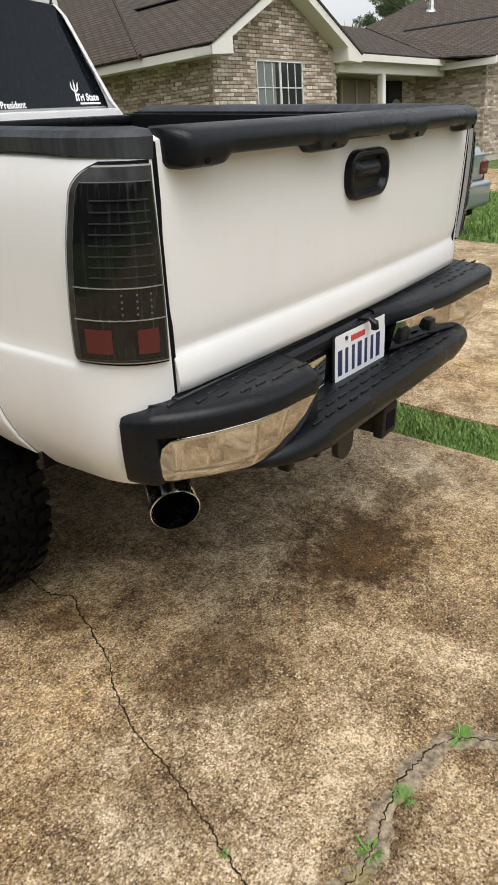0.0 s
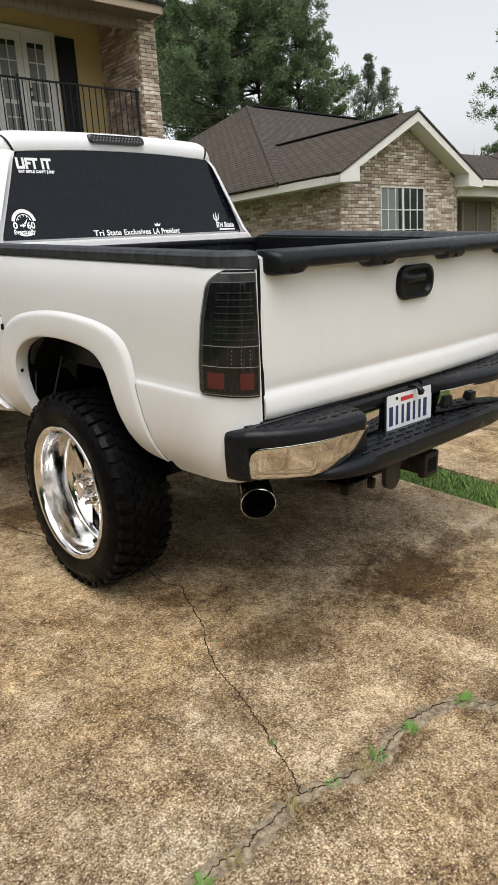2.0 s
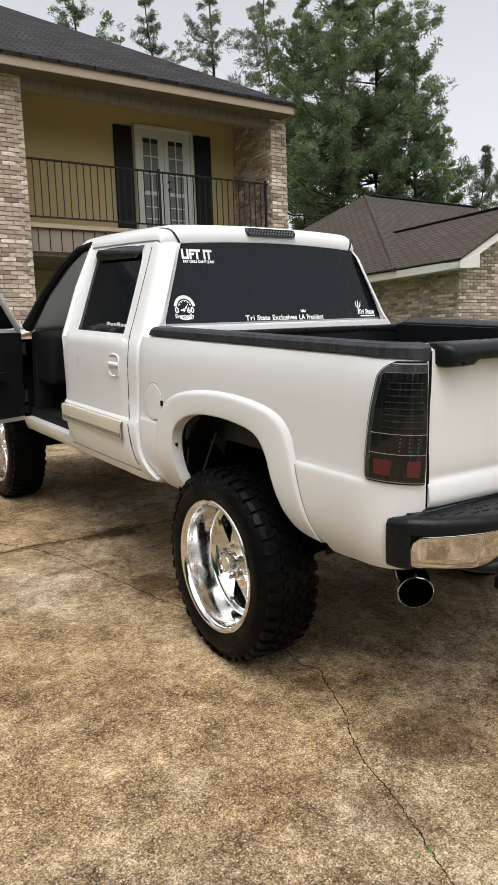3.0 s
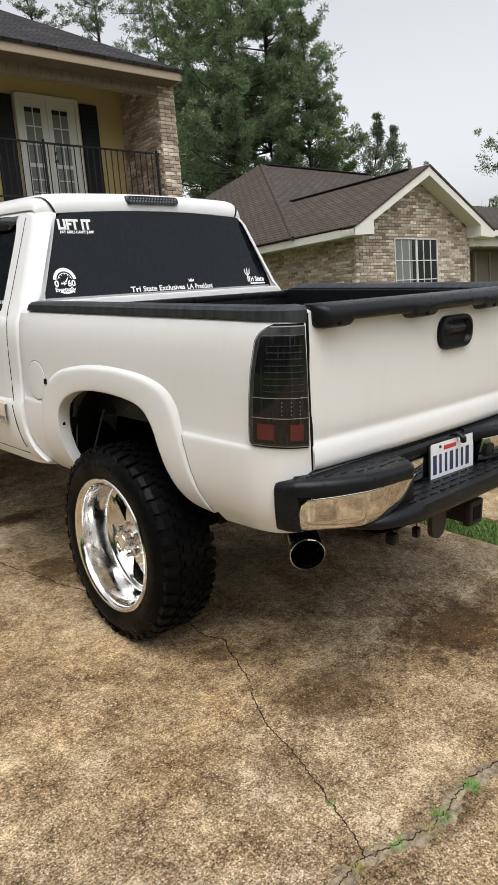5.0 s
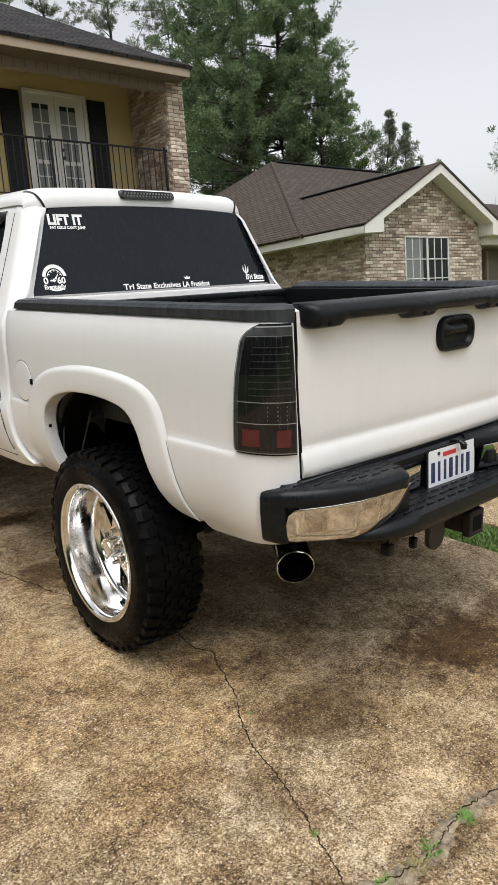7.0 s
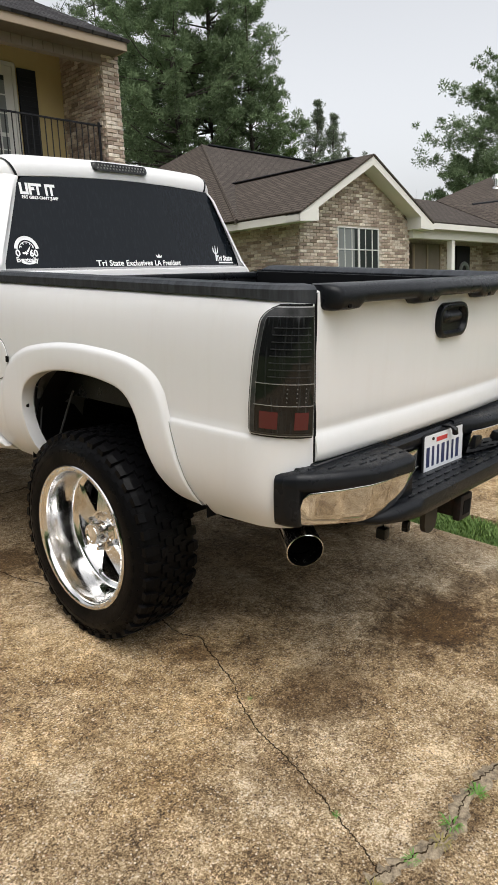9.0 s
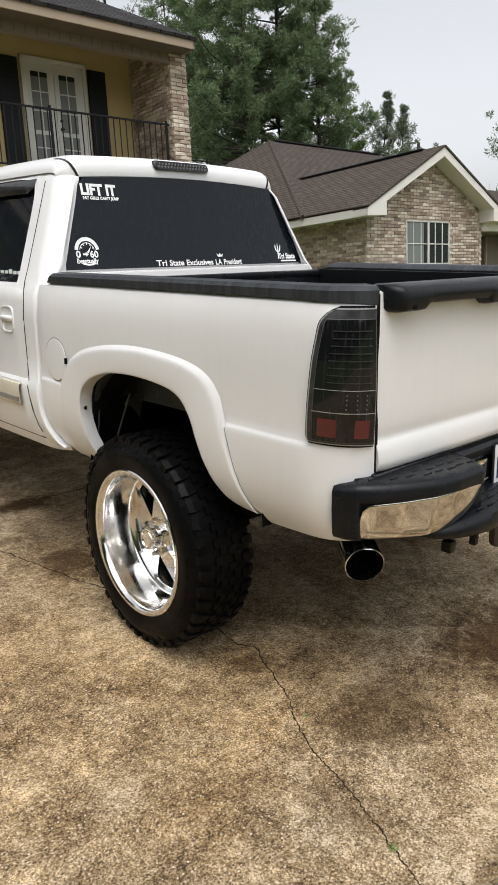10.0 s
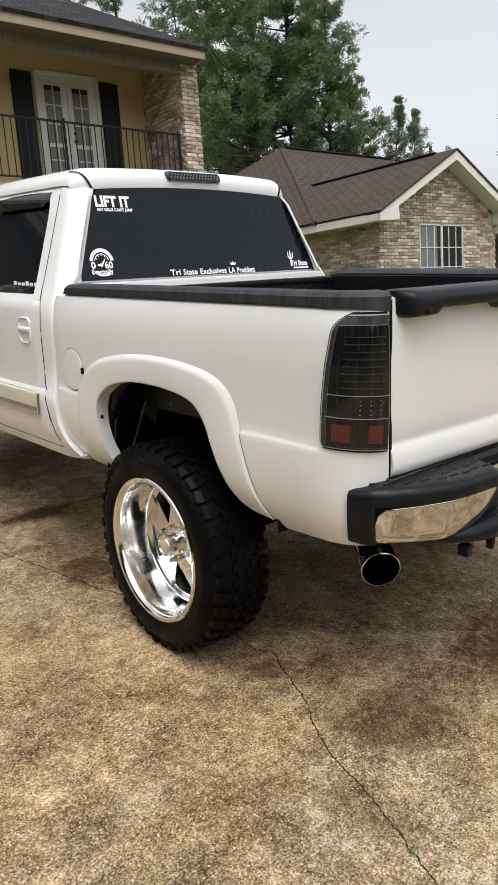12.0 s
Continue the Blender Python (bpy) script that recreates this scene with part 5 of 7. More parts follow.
def cab_corner(s):
    """From the door seam round the rear corner of the cab to the rear window."""
    zs = [0.645, 0.665, 0.69, 0.73, 0.78, 0.86, 0.915, 0.929, 1.05, 1.2, 1.30, 1.335, 1.37, 1.42, 1.5, 1.6, 1.7, 1.76, 1.79, 1.803, 1.82, 1.838]
    rows = []
    for z in zs:
        x = side_x(z) - (0.03 * interp(z, [1.28, 1.38, 1.80], [0.0, 1.0, 0.3]) if s > 0 else 0.0)
        yr = bed_front(z) + 0.016 if z < 1.31 else interp(z, [1.31, 1.37, 1.42, 1.76, 1.80, 1.84], [1.555, 1.545, 1.555, 1.668, 1.70, 1.755])
        round_x, round_y = interp(z, [1.28, 1.42], [0.010, 0.085]), interp(z, [1.28, 1.42], [0.012, 0.08])
        ys = SEAM(z)
        xi = interp(z, [0.64, 1.38, 1.80, 1.87], [0.74, 0.768, 0.600, 0.57]) + (0.035 * interp(z, [1.38, 1.45, 1.75, 1.80], [0.6, 1.0, 1.0, 0.4]) if s > 0 else 0.0)
        yw = interp(z, [0.64, 1.38, 1.80, 1.87], [1.50, 1.585, 1.70, 1.72])
        row = [Vector((s * (x - 0.03), ys + 0.004, z)), Vector((s * x, ys, z)), Vector((s * x, max(ys - 0.02, yr + round_y + 0.010), z)), Vector((s * x, yr + round_y + 0.005, z))]
        for a in (0, 20, 40, 60, 78):
            q = radians(a)
            row.append(Vector((s * (x - round_x * (1 - math.cos(q))), yr + round_y - round_y * math.sin(q), z)))
        row.append(Vector((s * (xi + 0.012), min(yw - 0.004, yr + 0.06) if z > 1.38 else yr, z)))
        row.append(Vector((s * xi, yw, z)))
        if z > 1.81:
            row[-2:] = [Vector((s * (x - 0.09), yr + 0.03, z)), Vector((s * (x - 0.10), yr + 0.05, z))]
        rows.append(row)
    return part("cab_corner", loft(rows), white_paint, truck, "white rear cab corner", angle=50)


cab_corner(-1)
cab_corner(1)
for s in (-1, 1):
    zs = np.linspace(0.70, 1.785, 34)
    part("door_gap", tube([(s * (side_x(z) - 0.0012), SEAM(z) + 0.0035, z) for z in zs], 0.0034, 6), gap_dark, truck, "dark shut line behind the rear door")


HEAD = [(1.700, 0.0), (1.694, 0.02), (1.693, 0.18), (1.696, 0.40), (1.702, 0.58), (1.714, 0.75), (1.732, 0.87), (1.76, 0.945), (1.81, 0.982), (1.90, 1.0), (2.1, 1.008), (2.35, 1.005), (2.6, 0.97), (2.76, 0.90)]


def roof_point(x, y, h):
    """The roof skin: h 0 along the head of the rear glass, 1 on top."""
    u = abs(x)
    a = min(1.0, max(0.0, (u - 0.575) / 0.115))
    top = 1.920 - 0.014 * (u / 0.6) ** 2 - 0.078 * (1 - math.sqrt(1 - a * a))
    base = 1.822 - 0.022 * min(1.0, u / 0.62) ** 2
    return Vector((x, y + 0.012 * (u / 0.6) ** 2 + 0.045 * a * a * max(0.0, 1 - (y - 1.69) / 0.2), base + (top - base) * h))


# roof, turned down behind to the head of the rear glass
rows = []
for y, h in HEAD:
    rows.append([roof_point(0.69 * math.sin(math.pi / 2 * (-1 + 2 * j / 40)), y, h) for j in range(41)])
part("roof", loft(rows), white_paint, truck, "white cab roof", angle=60)
for s in (-1, 1):
    rows = []
    for k0 in range(9):
        y, h = HEAD[k0]
        x = s * (0.603 + 0.045 * h)
        p = roof_point(x, y, h)
        rows.append([p + Vector((d, -0.002, 0.002)) for d in (-0.007, -0.003, 0.003, 0.007)])
    part("roof_seam", loft(rows), black_plastic, truck, "black roof ditch seam")

# rear wall below the glass
part("rear_sill", box(-0.79, 0.79, 1.525, 1.60, 0.70, 1.388, 0.010), white_paint, truck, "white rear cab wall")

# rear window with its stickers
def RW(x, z, lift=0.0):
    return Vector((x, 1.5925 + (z - 1.39) * 0.268 - lift, z))


def win_x(z):
    return interp(z, [1.39, 1.45, 1.70, 1.78, 1.80], [0.775, 0.752, 0.655, 0.617, 0.585])


def bow(x):
    return 0.012 * (1 - min(1.0, abs(x) / 0.75) ** 2)


rows = []
for i in range(12):
    rows.append([])
    for f in np.linspace(-1, 1, 25):
        z = 1.392 + (1.822 - 0.022 * f * f - 1.392) * (i / 11)
        x = win_x(min(z, 1.80)) * f + (0.035 * f * interp(z, [1.38, 1.45, 1.75, 1.80], [0.6, 1.0, 1.0, 0.4]) if f > 0 else 0.0)
        rows[-1].append(RW(x, z, bow(x)))
rear_window = part("rear_window", loft(rows), tint_glass, truck, "dark tinted rear window with white stickers")
rows = [[RW(win_x(z) * f, z, bow(win_x(z) * f) + 0.003) for f in np.linspace(-1, 1, 17)] for z in (1.378, 1.398)]
part("window_trim", loft(rows), lens_line, rear_window, "bright strip under the rear window")


def on_glass(x, z, w=0.2):
    """A frame on the glass whose writing runs w metres from x."""
    z = z - 0.010 * (x + 0.74)
    a, c = RW(x, z, bow(x) + 0.0007), RW(x + w, z, bow(x + w) + 0.0007)
    X = (c - a).normalized()
    Y = (RW(x, z + 0.1, bow(x)) - RW(x, z, bow(x))).normalized()
    Z = X.cross(Y).normalized()
    return Matrix(((X.x, Y.x, Z.x, a.x), (X.y, Y.y, Z.y, a.y), (X.z, Y.z, Z.z, a.z), (0, 0, 0, 1)))


def on_pane(q):
    q = [(x, z - 0.010 * (x + 0.74)) for x, z in q]
    return plate([RW(x, z, bow(x) + 0.0004) for x, z in q], (0, -0.0004, 0))


lettering("sticker_lift", "LIFT IT", 0.068, on_glass(-0.608, 1.728), decal, rear_window, "white block letters", 0.88, 0.0034, 0.186)
lettering("sticker_jump", "FAT GIRLS CAN'T JUMP", 0.0185, on_glass(-0.602, 1.707), decal, rear_window, "small white letters", 0.90, 0.0009, 0.190)
for x, w, words in ((-0.262, 0.062, "Tri"), (-0.184, 0.090, "State"), (-0.078, 0.176, "Exclusives"), (0.116, 0.044, "LA"), (0.174, 0.130, "President")):
    lettering("sticker_word", words, 0.040, on_glass(x, 1.409 + 0.004 * (x + 0.26), w), decal, rear_window, "white sticker lettering", 1.0, 0.0008, w)
lettering("gauge_nought", "0", 0.043, on_glass(-0.690, 1.452, 0.05), decal, rear_window, "white gauge sticker digit", 1.1, 0.0014)
lettering("gauge_sixty", "60", 0.043, on_glass(-0.620, 1.452, 0.05), decal, rear_window, "white gauge sticker digits", 1.0, 0.0014)
lettering("sticker_event", "Eventually", 0.030, on_glass(-0.692, 1.427, 0.13), decal, rear_window, "white gauge sticker lettering", 0.90, 0.0009)
for r0, r1, a0, a1 in ((0.046, 0.063, 8, 172), (0.036, 0.0395, 14, 166), (0.028, 0.046, -148, -32)):
    rows = []
    for i in range(25):
        a = radians(a0 + (a1 - a0) * i / 24)
        cz, sq = (1.477, 1.0) if a0 > -100 else (1.436, 0.45)
        rows.append([RW(-0.630 + r * math.cos(a), cz + r * math.sin(a) * sq, bow(-0.630 + r * math.cos(a)) + 0.0007) for r in (r0, r1)])
    part("gauge_arc", loft(rows), decal, rear_window)
for a in (30, 60, 90, 120, 150):
    q = radians(a)
    c, d = math.cos(q), math.sin(q)
    part("gauge_tick", on_pane([(-0.628 + 0.030 * c - 0.002 * d, 1.477 + 0.030 * d + 0.002 * c), (-0.628 + 0.038 * c - 0.002 * d, 1.477 + 0.038 * d + 0.002 * c), (-0.628 + 0.038 * c + 0.002 * d, 1.477 + 0.038 * d - 0.002 * c), (-0.628 + 0.030 * c + 0.002 * d, 1.477 + 0.030 * d - 0.002 * c)]), decal, rear_window)
part("gauge_needle", on_pane([(-0.634, 1.474), (-0.624, 1.470), (-0.608, 1.500)]), decal, rear_window)
part("gauge_arrow", on_pane([(-0.655, 1.462), (-0.655, 1.470), (-0.640, 1.470), (-0.640, 1.476), (-0.625, 1.466), (-0.640, 1.456), (-0.640, 1.462)]), decal, rear_window)
# trident mark as plain strokes, with its two lines of lettering
for q in ([(0.597, 1.435), (0.606, 1.435), (0.611, 1.50), (0.608, 1.523), (0.602, 1.50)], [(0.585, 1.484), (0.600, 1.470), (0.604, 1.474), (0.592, 1.488), (0.590, 1.517), (0.582, 1.50)], [(0.612, 1.470), (0.626, 1.482), (0.632, 1.515), (0.622, 1.500), (0.619, 1.488), (0.609, 1.474)]):
    part("trident_stroke", on_pane(q), decal, rear_window)
lettering("sticker_tri_mark", "Tri State", 0.042, on_glass(0.603, 1.436, 0.12), decal, rear_window, "white script lettering", 0.80, 0.0016, 0.14)
part("lettering_bar", on_pane([(0.618, 1.421), (0.745, 1.421), (0.745, 1.429), (0.618, 1.429)]), decal, rear_window)
part("crown_mark", on_pane([(0.140, 1.450), (0.170, 1.450), (0.177, 1.466), (0.163, 1.458), (0.155, 1.470), (0.147, 1.458), (0.133, 1.466)]), decal, rear_window)

# third brake lamp
rows = [[Vector((-0.014 + u * q, 1.700 + 0.35 * v - d, 1.880 + v * q)) for u, v in rounded(0.345, 0.042, 0.018)] for q, d in ((1.0, -0.03), (1.0, 0.008), (0.95, 0.014))]
b3 = part("third_brake_lamp", loft(rows, True, True), lens_black, truck, "smoked third brake lamp on the roof edge")
for i in range(16):
    for j in range(2):
        x = -0.165 + 0.0195 * i + 0.008 * j
        part("led", box(x - 0.004, x + 0.004, 1.681 + 0.005 * j, 1.686 + 0.005 * j, 1.869 + 0.014 * j, 1.877 + 0.014 * j), grey_trim, b3)

# rocker, front pillar, windscreen, dashboard, seats
for s in (-1, 1):
    part("rocker_panel", loft([[Vector((s * 0.78, y, 0.615)), Vector((s * (0.872 - e), y, 0.612)), Vector((s * (0.890 - e), y, 0.618)), Vector((s * (0.902 - e), y, 0.64)), Vector((s * (0.912 - e), y, 0.67)), Vector((s * (0.915 - e), y, 0.70)), Vector((s * 0.78, y, 0.705))] for y, e in [(1.465, 0.045), (1.49, 0.03), (1.515, 0.016), (1.55, 0.006), (1.60, 0.0), *[(q, 0.0) for q in np.linspace(1.8, 3.34, 10)]]], True, True), white_paint, truck, "white rocker panel")
    part("a_pillar", tube([(s * 0.685, 2.62, 1.84), (s * 0.705, 2.76, 1.815), (s * 0.745, 2.92, 1.725), (s * 0.81, 3.10, 1.55), (s * 0.885, 3.27, 1.32)], [0.022, 0.026, 0.03, 0.032, 0.04]), interior if s < 0 else white_paint, truck, "dark front pillar")
b = bmesh.new()
vs = [b.verts.new(p) for p in ((-0.68, 2.76, 1.83), (0.68, 2.76, 1.83), (0.87, 3.30, 1.31), (-0.87, 3.30, 1.31))]
b.faces.new(vs)
part("windscreen", b, misted_glass, truck, "clear windscreen", smooth=False).visible_shadow = False
part("dashboard", box(-0.84, 0.84, 2.98, 3.30, 0.95, 1.30, 0.05, 3), interior, truck, "dark dashboard")
part("instrument_pod", box(-0.60, -0.20, 2.93, 3.12, 1.14, 1.33, 0.03, 3), interior, truck)
b = bmesh.new()
for i in range(24):
    a0, a1 = 6.2832 * i / 24, 6.2832 * (i + 1) / 24
    f0 = Vector((-0.38 + 0.18 * math.cos(a0), 2.86 - 0.07 * math.sin(a0), 1.17 + 0.165 * math.sin(a0)))
    f1 = Vector((-0.38 + 0.18 * math.cos(a1), 2.86 - 0.07 * math.sin(a1), 1.17 + 0.165 * math.sin(a1)))
    rod(f0, f1, 0.013, n=6, bm=b)
rod((-0.38, 2.86, 1.17), (-0.38, 3.1, 1.1), 0.03, bm=b)
part("steering_wheel", b, interior, truck, "dark steering wheel")
for x in (-0.42, 0.42):
    part("front_seat", box(x - 0.25, x + 0.25, 2.15, 2.65, 0.82, 1.0, 0.05, 3), interior, truck, "dark front seat")
    part("seat_back", box(x - 0.25, x + 0.25, 2.05, 2.22, 0.95, 1.58, 0.06, 3), interior, truck)
part("cab_floor", box(-0.86, 0.86, 1.6, 3.5, 0.70, 0.76, 0.01), interior, truck)
part("firewall", box(-0.85, 0.85, 3.24, 3.32, 0.62, 1.29, 0.02), interior, truck)
part("headliner", box(-0.62, 0.62, 1.8, 2.7, 1.80, 1.815, 0.004), interior, truck)
# far front door, shut
rows = []
for z in (0.66, 0.72, 0.84, 0.925, 0.95, 1.1, 1.27, 1.33):
    rows.append([Vector((side_x(z), y, z)) for y in np.linspace(2.52, 3.46, 9)])
fd = part("front_door", loft(rows), white_paint, truck, "white front passenger door, shut")
part("door_lining", box(0.84, 0.87, 2.5, 3.45, 0.72, 1.33, 0.01), interior, fd)
b = bmesh.new()
b.faces.new([b.verts.new(p) for p in ((0.88, 2.58, 1.35), (0.88, 3.22, 1.35), (0.75, 2.86, 1.74), (0.69, 2.66, 1.80))])
part("window_pane", b, tint_glass, fd, smooth=False)
part("b_pillar", tube([(-0.90, 2.50, 0.70), (-0.915, 2.52, 1.30), (-0.80, 2.57, 1.58), (-0.67, 2.62, 1.83)], 0.022), white_paint, truck)
part("b_pillar", tube([(0.90, 2.50, 0.70), (0.915, 2.52, 1.30), (0.80, 2.57, 1.58), (0.67, 2.62, 1.83)], 0.022), white_paint, truck)

# open driver's door, swung out on its front hinges
DOOR = pose(-0.915, 3.33, 0, 0, 0, -68)
def DP(u, w, z):
    """u: along the door from its hinge, w: out of its outer face."""
    return DOOR @ Vector((-w, -u, z))
outer = [(0.0, 0.68), (0.0, 1.31), (0.92, 1.33), (0.94, 1.0), (0.90, 0.70)]
b = bmesh.new()
loft([[DP(u, 0.0, z) for u, z in outer], [DP(u, 0.05, z) for u, z in outer]], True, True, b)
drv = part("driver_door", b, white_paint, truck, "white driver's door standing open")
b = bmesh.new()
inn = [(0.04, 0.72), (0.04, 1.29), (0.88, 1.31), (0.90, 1.0), (0.86, 0.73)]
loft([[DP(u, -0.001, z) for u, z in inn], [DP(u, -0.05, z) for u, z in inn]], True, True, b)
part("door_lining", b, interior, drv, "black inner door lining")
part("window_frame", tube([DP(0.02, 0.0, 1.31), DP(0.36, -0.10, 1.70), DP(0.50, -0.13, 1.80), DP(0.84, -0.14, 1.82), DP(0.92, 0.0, 1.33)], 0.022), white_paint, drv)
b = bmesh.new()
b.faces.new([b.verts.new(p) for p in (DP(0.05, 0.0, 1.32), DP(0.36, -0.10, 1.68), DP(0.50, -0.13, 1.78), DP(0.83, -0.14, 1.80), DP(0.90, 0.0, 1.34))])
part("window_pane", b, tint_glass, drv, smooth=False)
part("armrest", plate([DP(0.2, -0.05, 0.98), DP(0.75, -0.05, 0.98), DP(0.75, -0.11, 0.98), DP(0.2, -0.11, 0.98)], (0, 0, 0.06)), interior, drv)
for z in (0.85, 1.18):
    part("hinge", rod((-0.905, 3.32, z - 0.04), (-0.905, 3.32, z + 0.04), 0.02), steel, drv)
part("wing_mirror", plate([DP(0.12, 0.06, 1.34), DP(0.12, 0.24, 1.34), DP(0.12, 0.24, 1.54), DP(0.12, 0.06, 1.54)], DOOR.to_3x3() @ Vector((0, -0.09, 0))), black_plastic, drv, "black wing mirror")

# nose: fenders, bonnet, grille, bumper
for s in (-1, 1):
    ay = [3.34, 3.42, 3.52, 3.66, 3.86, 4.06, 4.20, 4.30, 4.38]
    az = [0.68, 0.86, 0.98, 1.05, 1.07, 1.05, 0.98, 0.86, 0.70]
    rows = []
    for y in [3.33, *ay[1:], 4.5, 4.62, 4.68]:
        low = interp(y, ay, az)
        zs = np.linspace(low, 1.27, 8)
        rows.append([Vector((s * (side_x(max(0.8, z)) - (0.03 if y > 4.6 else 0)), y, z)) for z in zs] + [Vector((s * 0.80, y, 1.30 - 0.1 * max(0, y - 3.8)))])
    part("front_fender", loft(rows), white_paint, truck, "white front fender")
    wheel_well(s, 3.86)
    part("headlamp", box(s * 0.78 - 0.14, s * 0.78 + 0.14, 4.60, 4.70, 1.0, 1.14, 0.02), lens_clear, truck)
rows = []
for y in np.linspace(3.30, 4.66, 12):
    rows.append([Vector((x, y, 1.335 - 0.02 * (x / 0.8) ** 2 - 0.08 * (y - 3.3) ** 2)) for x in np.linspace(-0.82, 0.82, 15)])
part("bonnet", loft(rows), white_paint, truck, "white bonnet")
part("grille", box(-0.62, 0.62, 4.60, 4.68, 0.92, 1.16, 0.02), black_plastic, truck)
part("front_bumper", box(-0.93, 0.93, 4.58, 4.80, 0.62, 0.86, 0.05, 3), chrome, truck)
skew = None


# ---- houses ----
HOUSE = pose(0, 0, 0, 0, 0, -3.0)
BL, BH, JT = 0.205, 0.057, 0.011  # brick length, height and joint


def brick_mesh(l, h, d=0.03, chip=0.004):
    b = bmesh.new()
    bmesh.ops.create_cube(b, size=1, matrix=Matrix.Diagonal((l, d, h, 1)))
    bmesh.ops.bevel(b, geom=[e for e in b.edges if all(v.co.y < 0 for v in e.verts)], offset=chip, segments=1, affect="EDGES")
    me = bpy.data.meshes.new("brick")
    for f in b.faces:
        f.smooth = False
    b.to_mesh(me)
    b.free()
    me.materials.append(brick_mat)
    return me


FULL, HALF = brick_mesh(BL, BH), brick_mesh(BL / 2 - JT / 2, BH)


def courses(w, z0, z1, keep):
    """Places (u, z, half) of the bricks of a running bond over a wall w wide, where keep(u, z) holds."""
    out = []
    n = int((z1 - z0) / (BH + JT))
    for r in range(n):
        z = z0 + BH / 2 + r * (BH + JT)
        u = BL / 2 if r % 2 == 0 else 0.0
        if r % 2:
            if keep(BL / 4, z):
                out.append((BL / 4 - JT / 4, z, True))
            u = BL / 2 + BL / 2 + JT
        while u + BL / 2 < w + 0.001:
            if keep(u, z):
                out.append((u, z, False))
            u += BL + JT
        if w - (u - BL / 2) > 0.09 and keep(w - BL / 4, z):
            out.append((w - BL / 4, z, True))
    return out


def brick_wall(name, parent, origin, along, w, z0, z1, keep, label, singly=0):
    """A mortar wall faced with bricks: the first `singly` ones as parts, the rest as one mesh. along: degrees of the wall's run."""
    m = Matrix.Translation(origin) @ Matrix.Rotation(radians(along), 4, "Z")
    places = courses(w, z0, z1, keep)
    wall = parent
    rnd = random.Random(len(places))
    rest_v, rest_f = [], []
    places.sort(key=lambda p: -p[1])
    for i, (u, z, half) in enumerate(places):
        q = m @ Matrix.Translation((u, -0.006 + rnd.uniform(-0.003, 0.003), z)) @ Matrix.Rotation(rnd.uniform(-0.008, 0.008), 4, "Y")
        if i < singly:
            ob = new("brick", HALF if half else FULL)
            ob.parent = wall
            ob.matrix_local = q
        else:
            me = HALF if half else FULL
            k0 = len(rest_v)
            rest_v += [tuple(q @ v.co) for v in me.vertices]
            rest_f += [tuple(k0 + j for j in p.vertices) for p in me.polygons]
    if rest_v:
        me = bpy.data.meshes.new("brick_face")
        me.from_pydata(rest_v, [], rest_f)
        me.materials.append(brick_mat)
        ob = new("brick_face", me)
        ob.parent = wall
        tagged(ob, label, kind="stuff")
    return wall


def roof_plane(name, parent, corners, mat, thick=0.05, label=""):
    a, b_, c = (Vector(p) for p in corners[:3])
    n = (b_ - a).cross(c - a).normalized()
    if n.z < 0:
        n = -n
    b = plate(corners, n * thick)
    ob = part(name, b, mat, parent, label, smooth=False)
    return ob


# neighbour: low brick house with a gable wing, porch and second wing
VF = 7.9           # front of the gable's overhang
VW = 8.3           # gable wall
G0 = 0.45          # grade
h2 = thing("brick_house", "low brown brick house with cream trim and brown shingle roof", "house", HOUSE)
UA, ZA = 11.0, 4.345
UL, UR = 8.93, 13.01
SL = 0.534
EAVE = 3.03
gable_top = lambda u: ZA - 0.20 - SL * abs(u - UA)
# wall body (mortar) of the gable wing
wing = part("wall", plate([(UL, VW, G0 - 0.3), (UR, VW, G0 - 0.3), (UR, VW, gable_top(UR)), (UA, VW, gable_top(UA)), (UL, VW, gable_top(UL))], (0, 6.5, 0)), mortar, h2, "brown brick gable wall", smooth=False)
WU0, WU1, WZ0, WZ1 = 10.18, 11.72, 1.55, 2.87


def gable_keep(u, z):
    x = UL + u
    if WU0 - 0.06 < x < WU1 + 0.06 and WZ0 - 0.02 < z < WZ1 + 0.02:
        return False
    return z < gable_top(x) + 0.1


brick_wall("gable_bricks", wing, (UL, VW, 0), 0, UR - UL, G0 + 0.9, ZA, gable_keep, "brown bricks of the gable wall", 300)
brick_wall("side_bricks", wing, (UL, VW + 6.5, 0), -90, 6.5, G0 + 0.9, EAVE - 0.05, lambda u, z: True, "brown bricks of the side wall", 0)
# twin window
win = part("window", box(WU0, WU1, VW - 0.004, VW + 0.06, WZ0, WZ1), window_glass, h2, "white twin sash window with muntins", smooth=False)
part("curtain", box(WU0 + 0.02, WU0 + 0.62, VW - 0.008, VW - 0.005, WZ0, WZ1 - 0.03), curtain, win, "pale curtain", smooth=False)
for u0, u1 in ((WU0, WU0 + 0.03), (WU1 - 0.03, WU1), ((WU0 + WU1) / 2 - 0.03, (WU0 + WU1) / 2 + 0.03)):
    part("frame", box(u0, u1, VW - 0.03, VW + 0.02, WZ0, WZ1, 0.006, 1), white_door, win)
part("frame", box(WU0, WU1, VW - 0.03, VW + 0.02, WZ1 - 0.025, WZ1, 0.006, 1), white_door, win)
for z in (WZ0 + 0.42, WZ0 + 0.84):
    part("muntin", box(WU0, WU1, VW - 0.022, VW + 0.01, z - 0.011, z + 0.011, 0.003, 1), white_door, win)
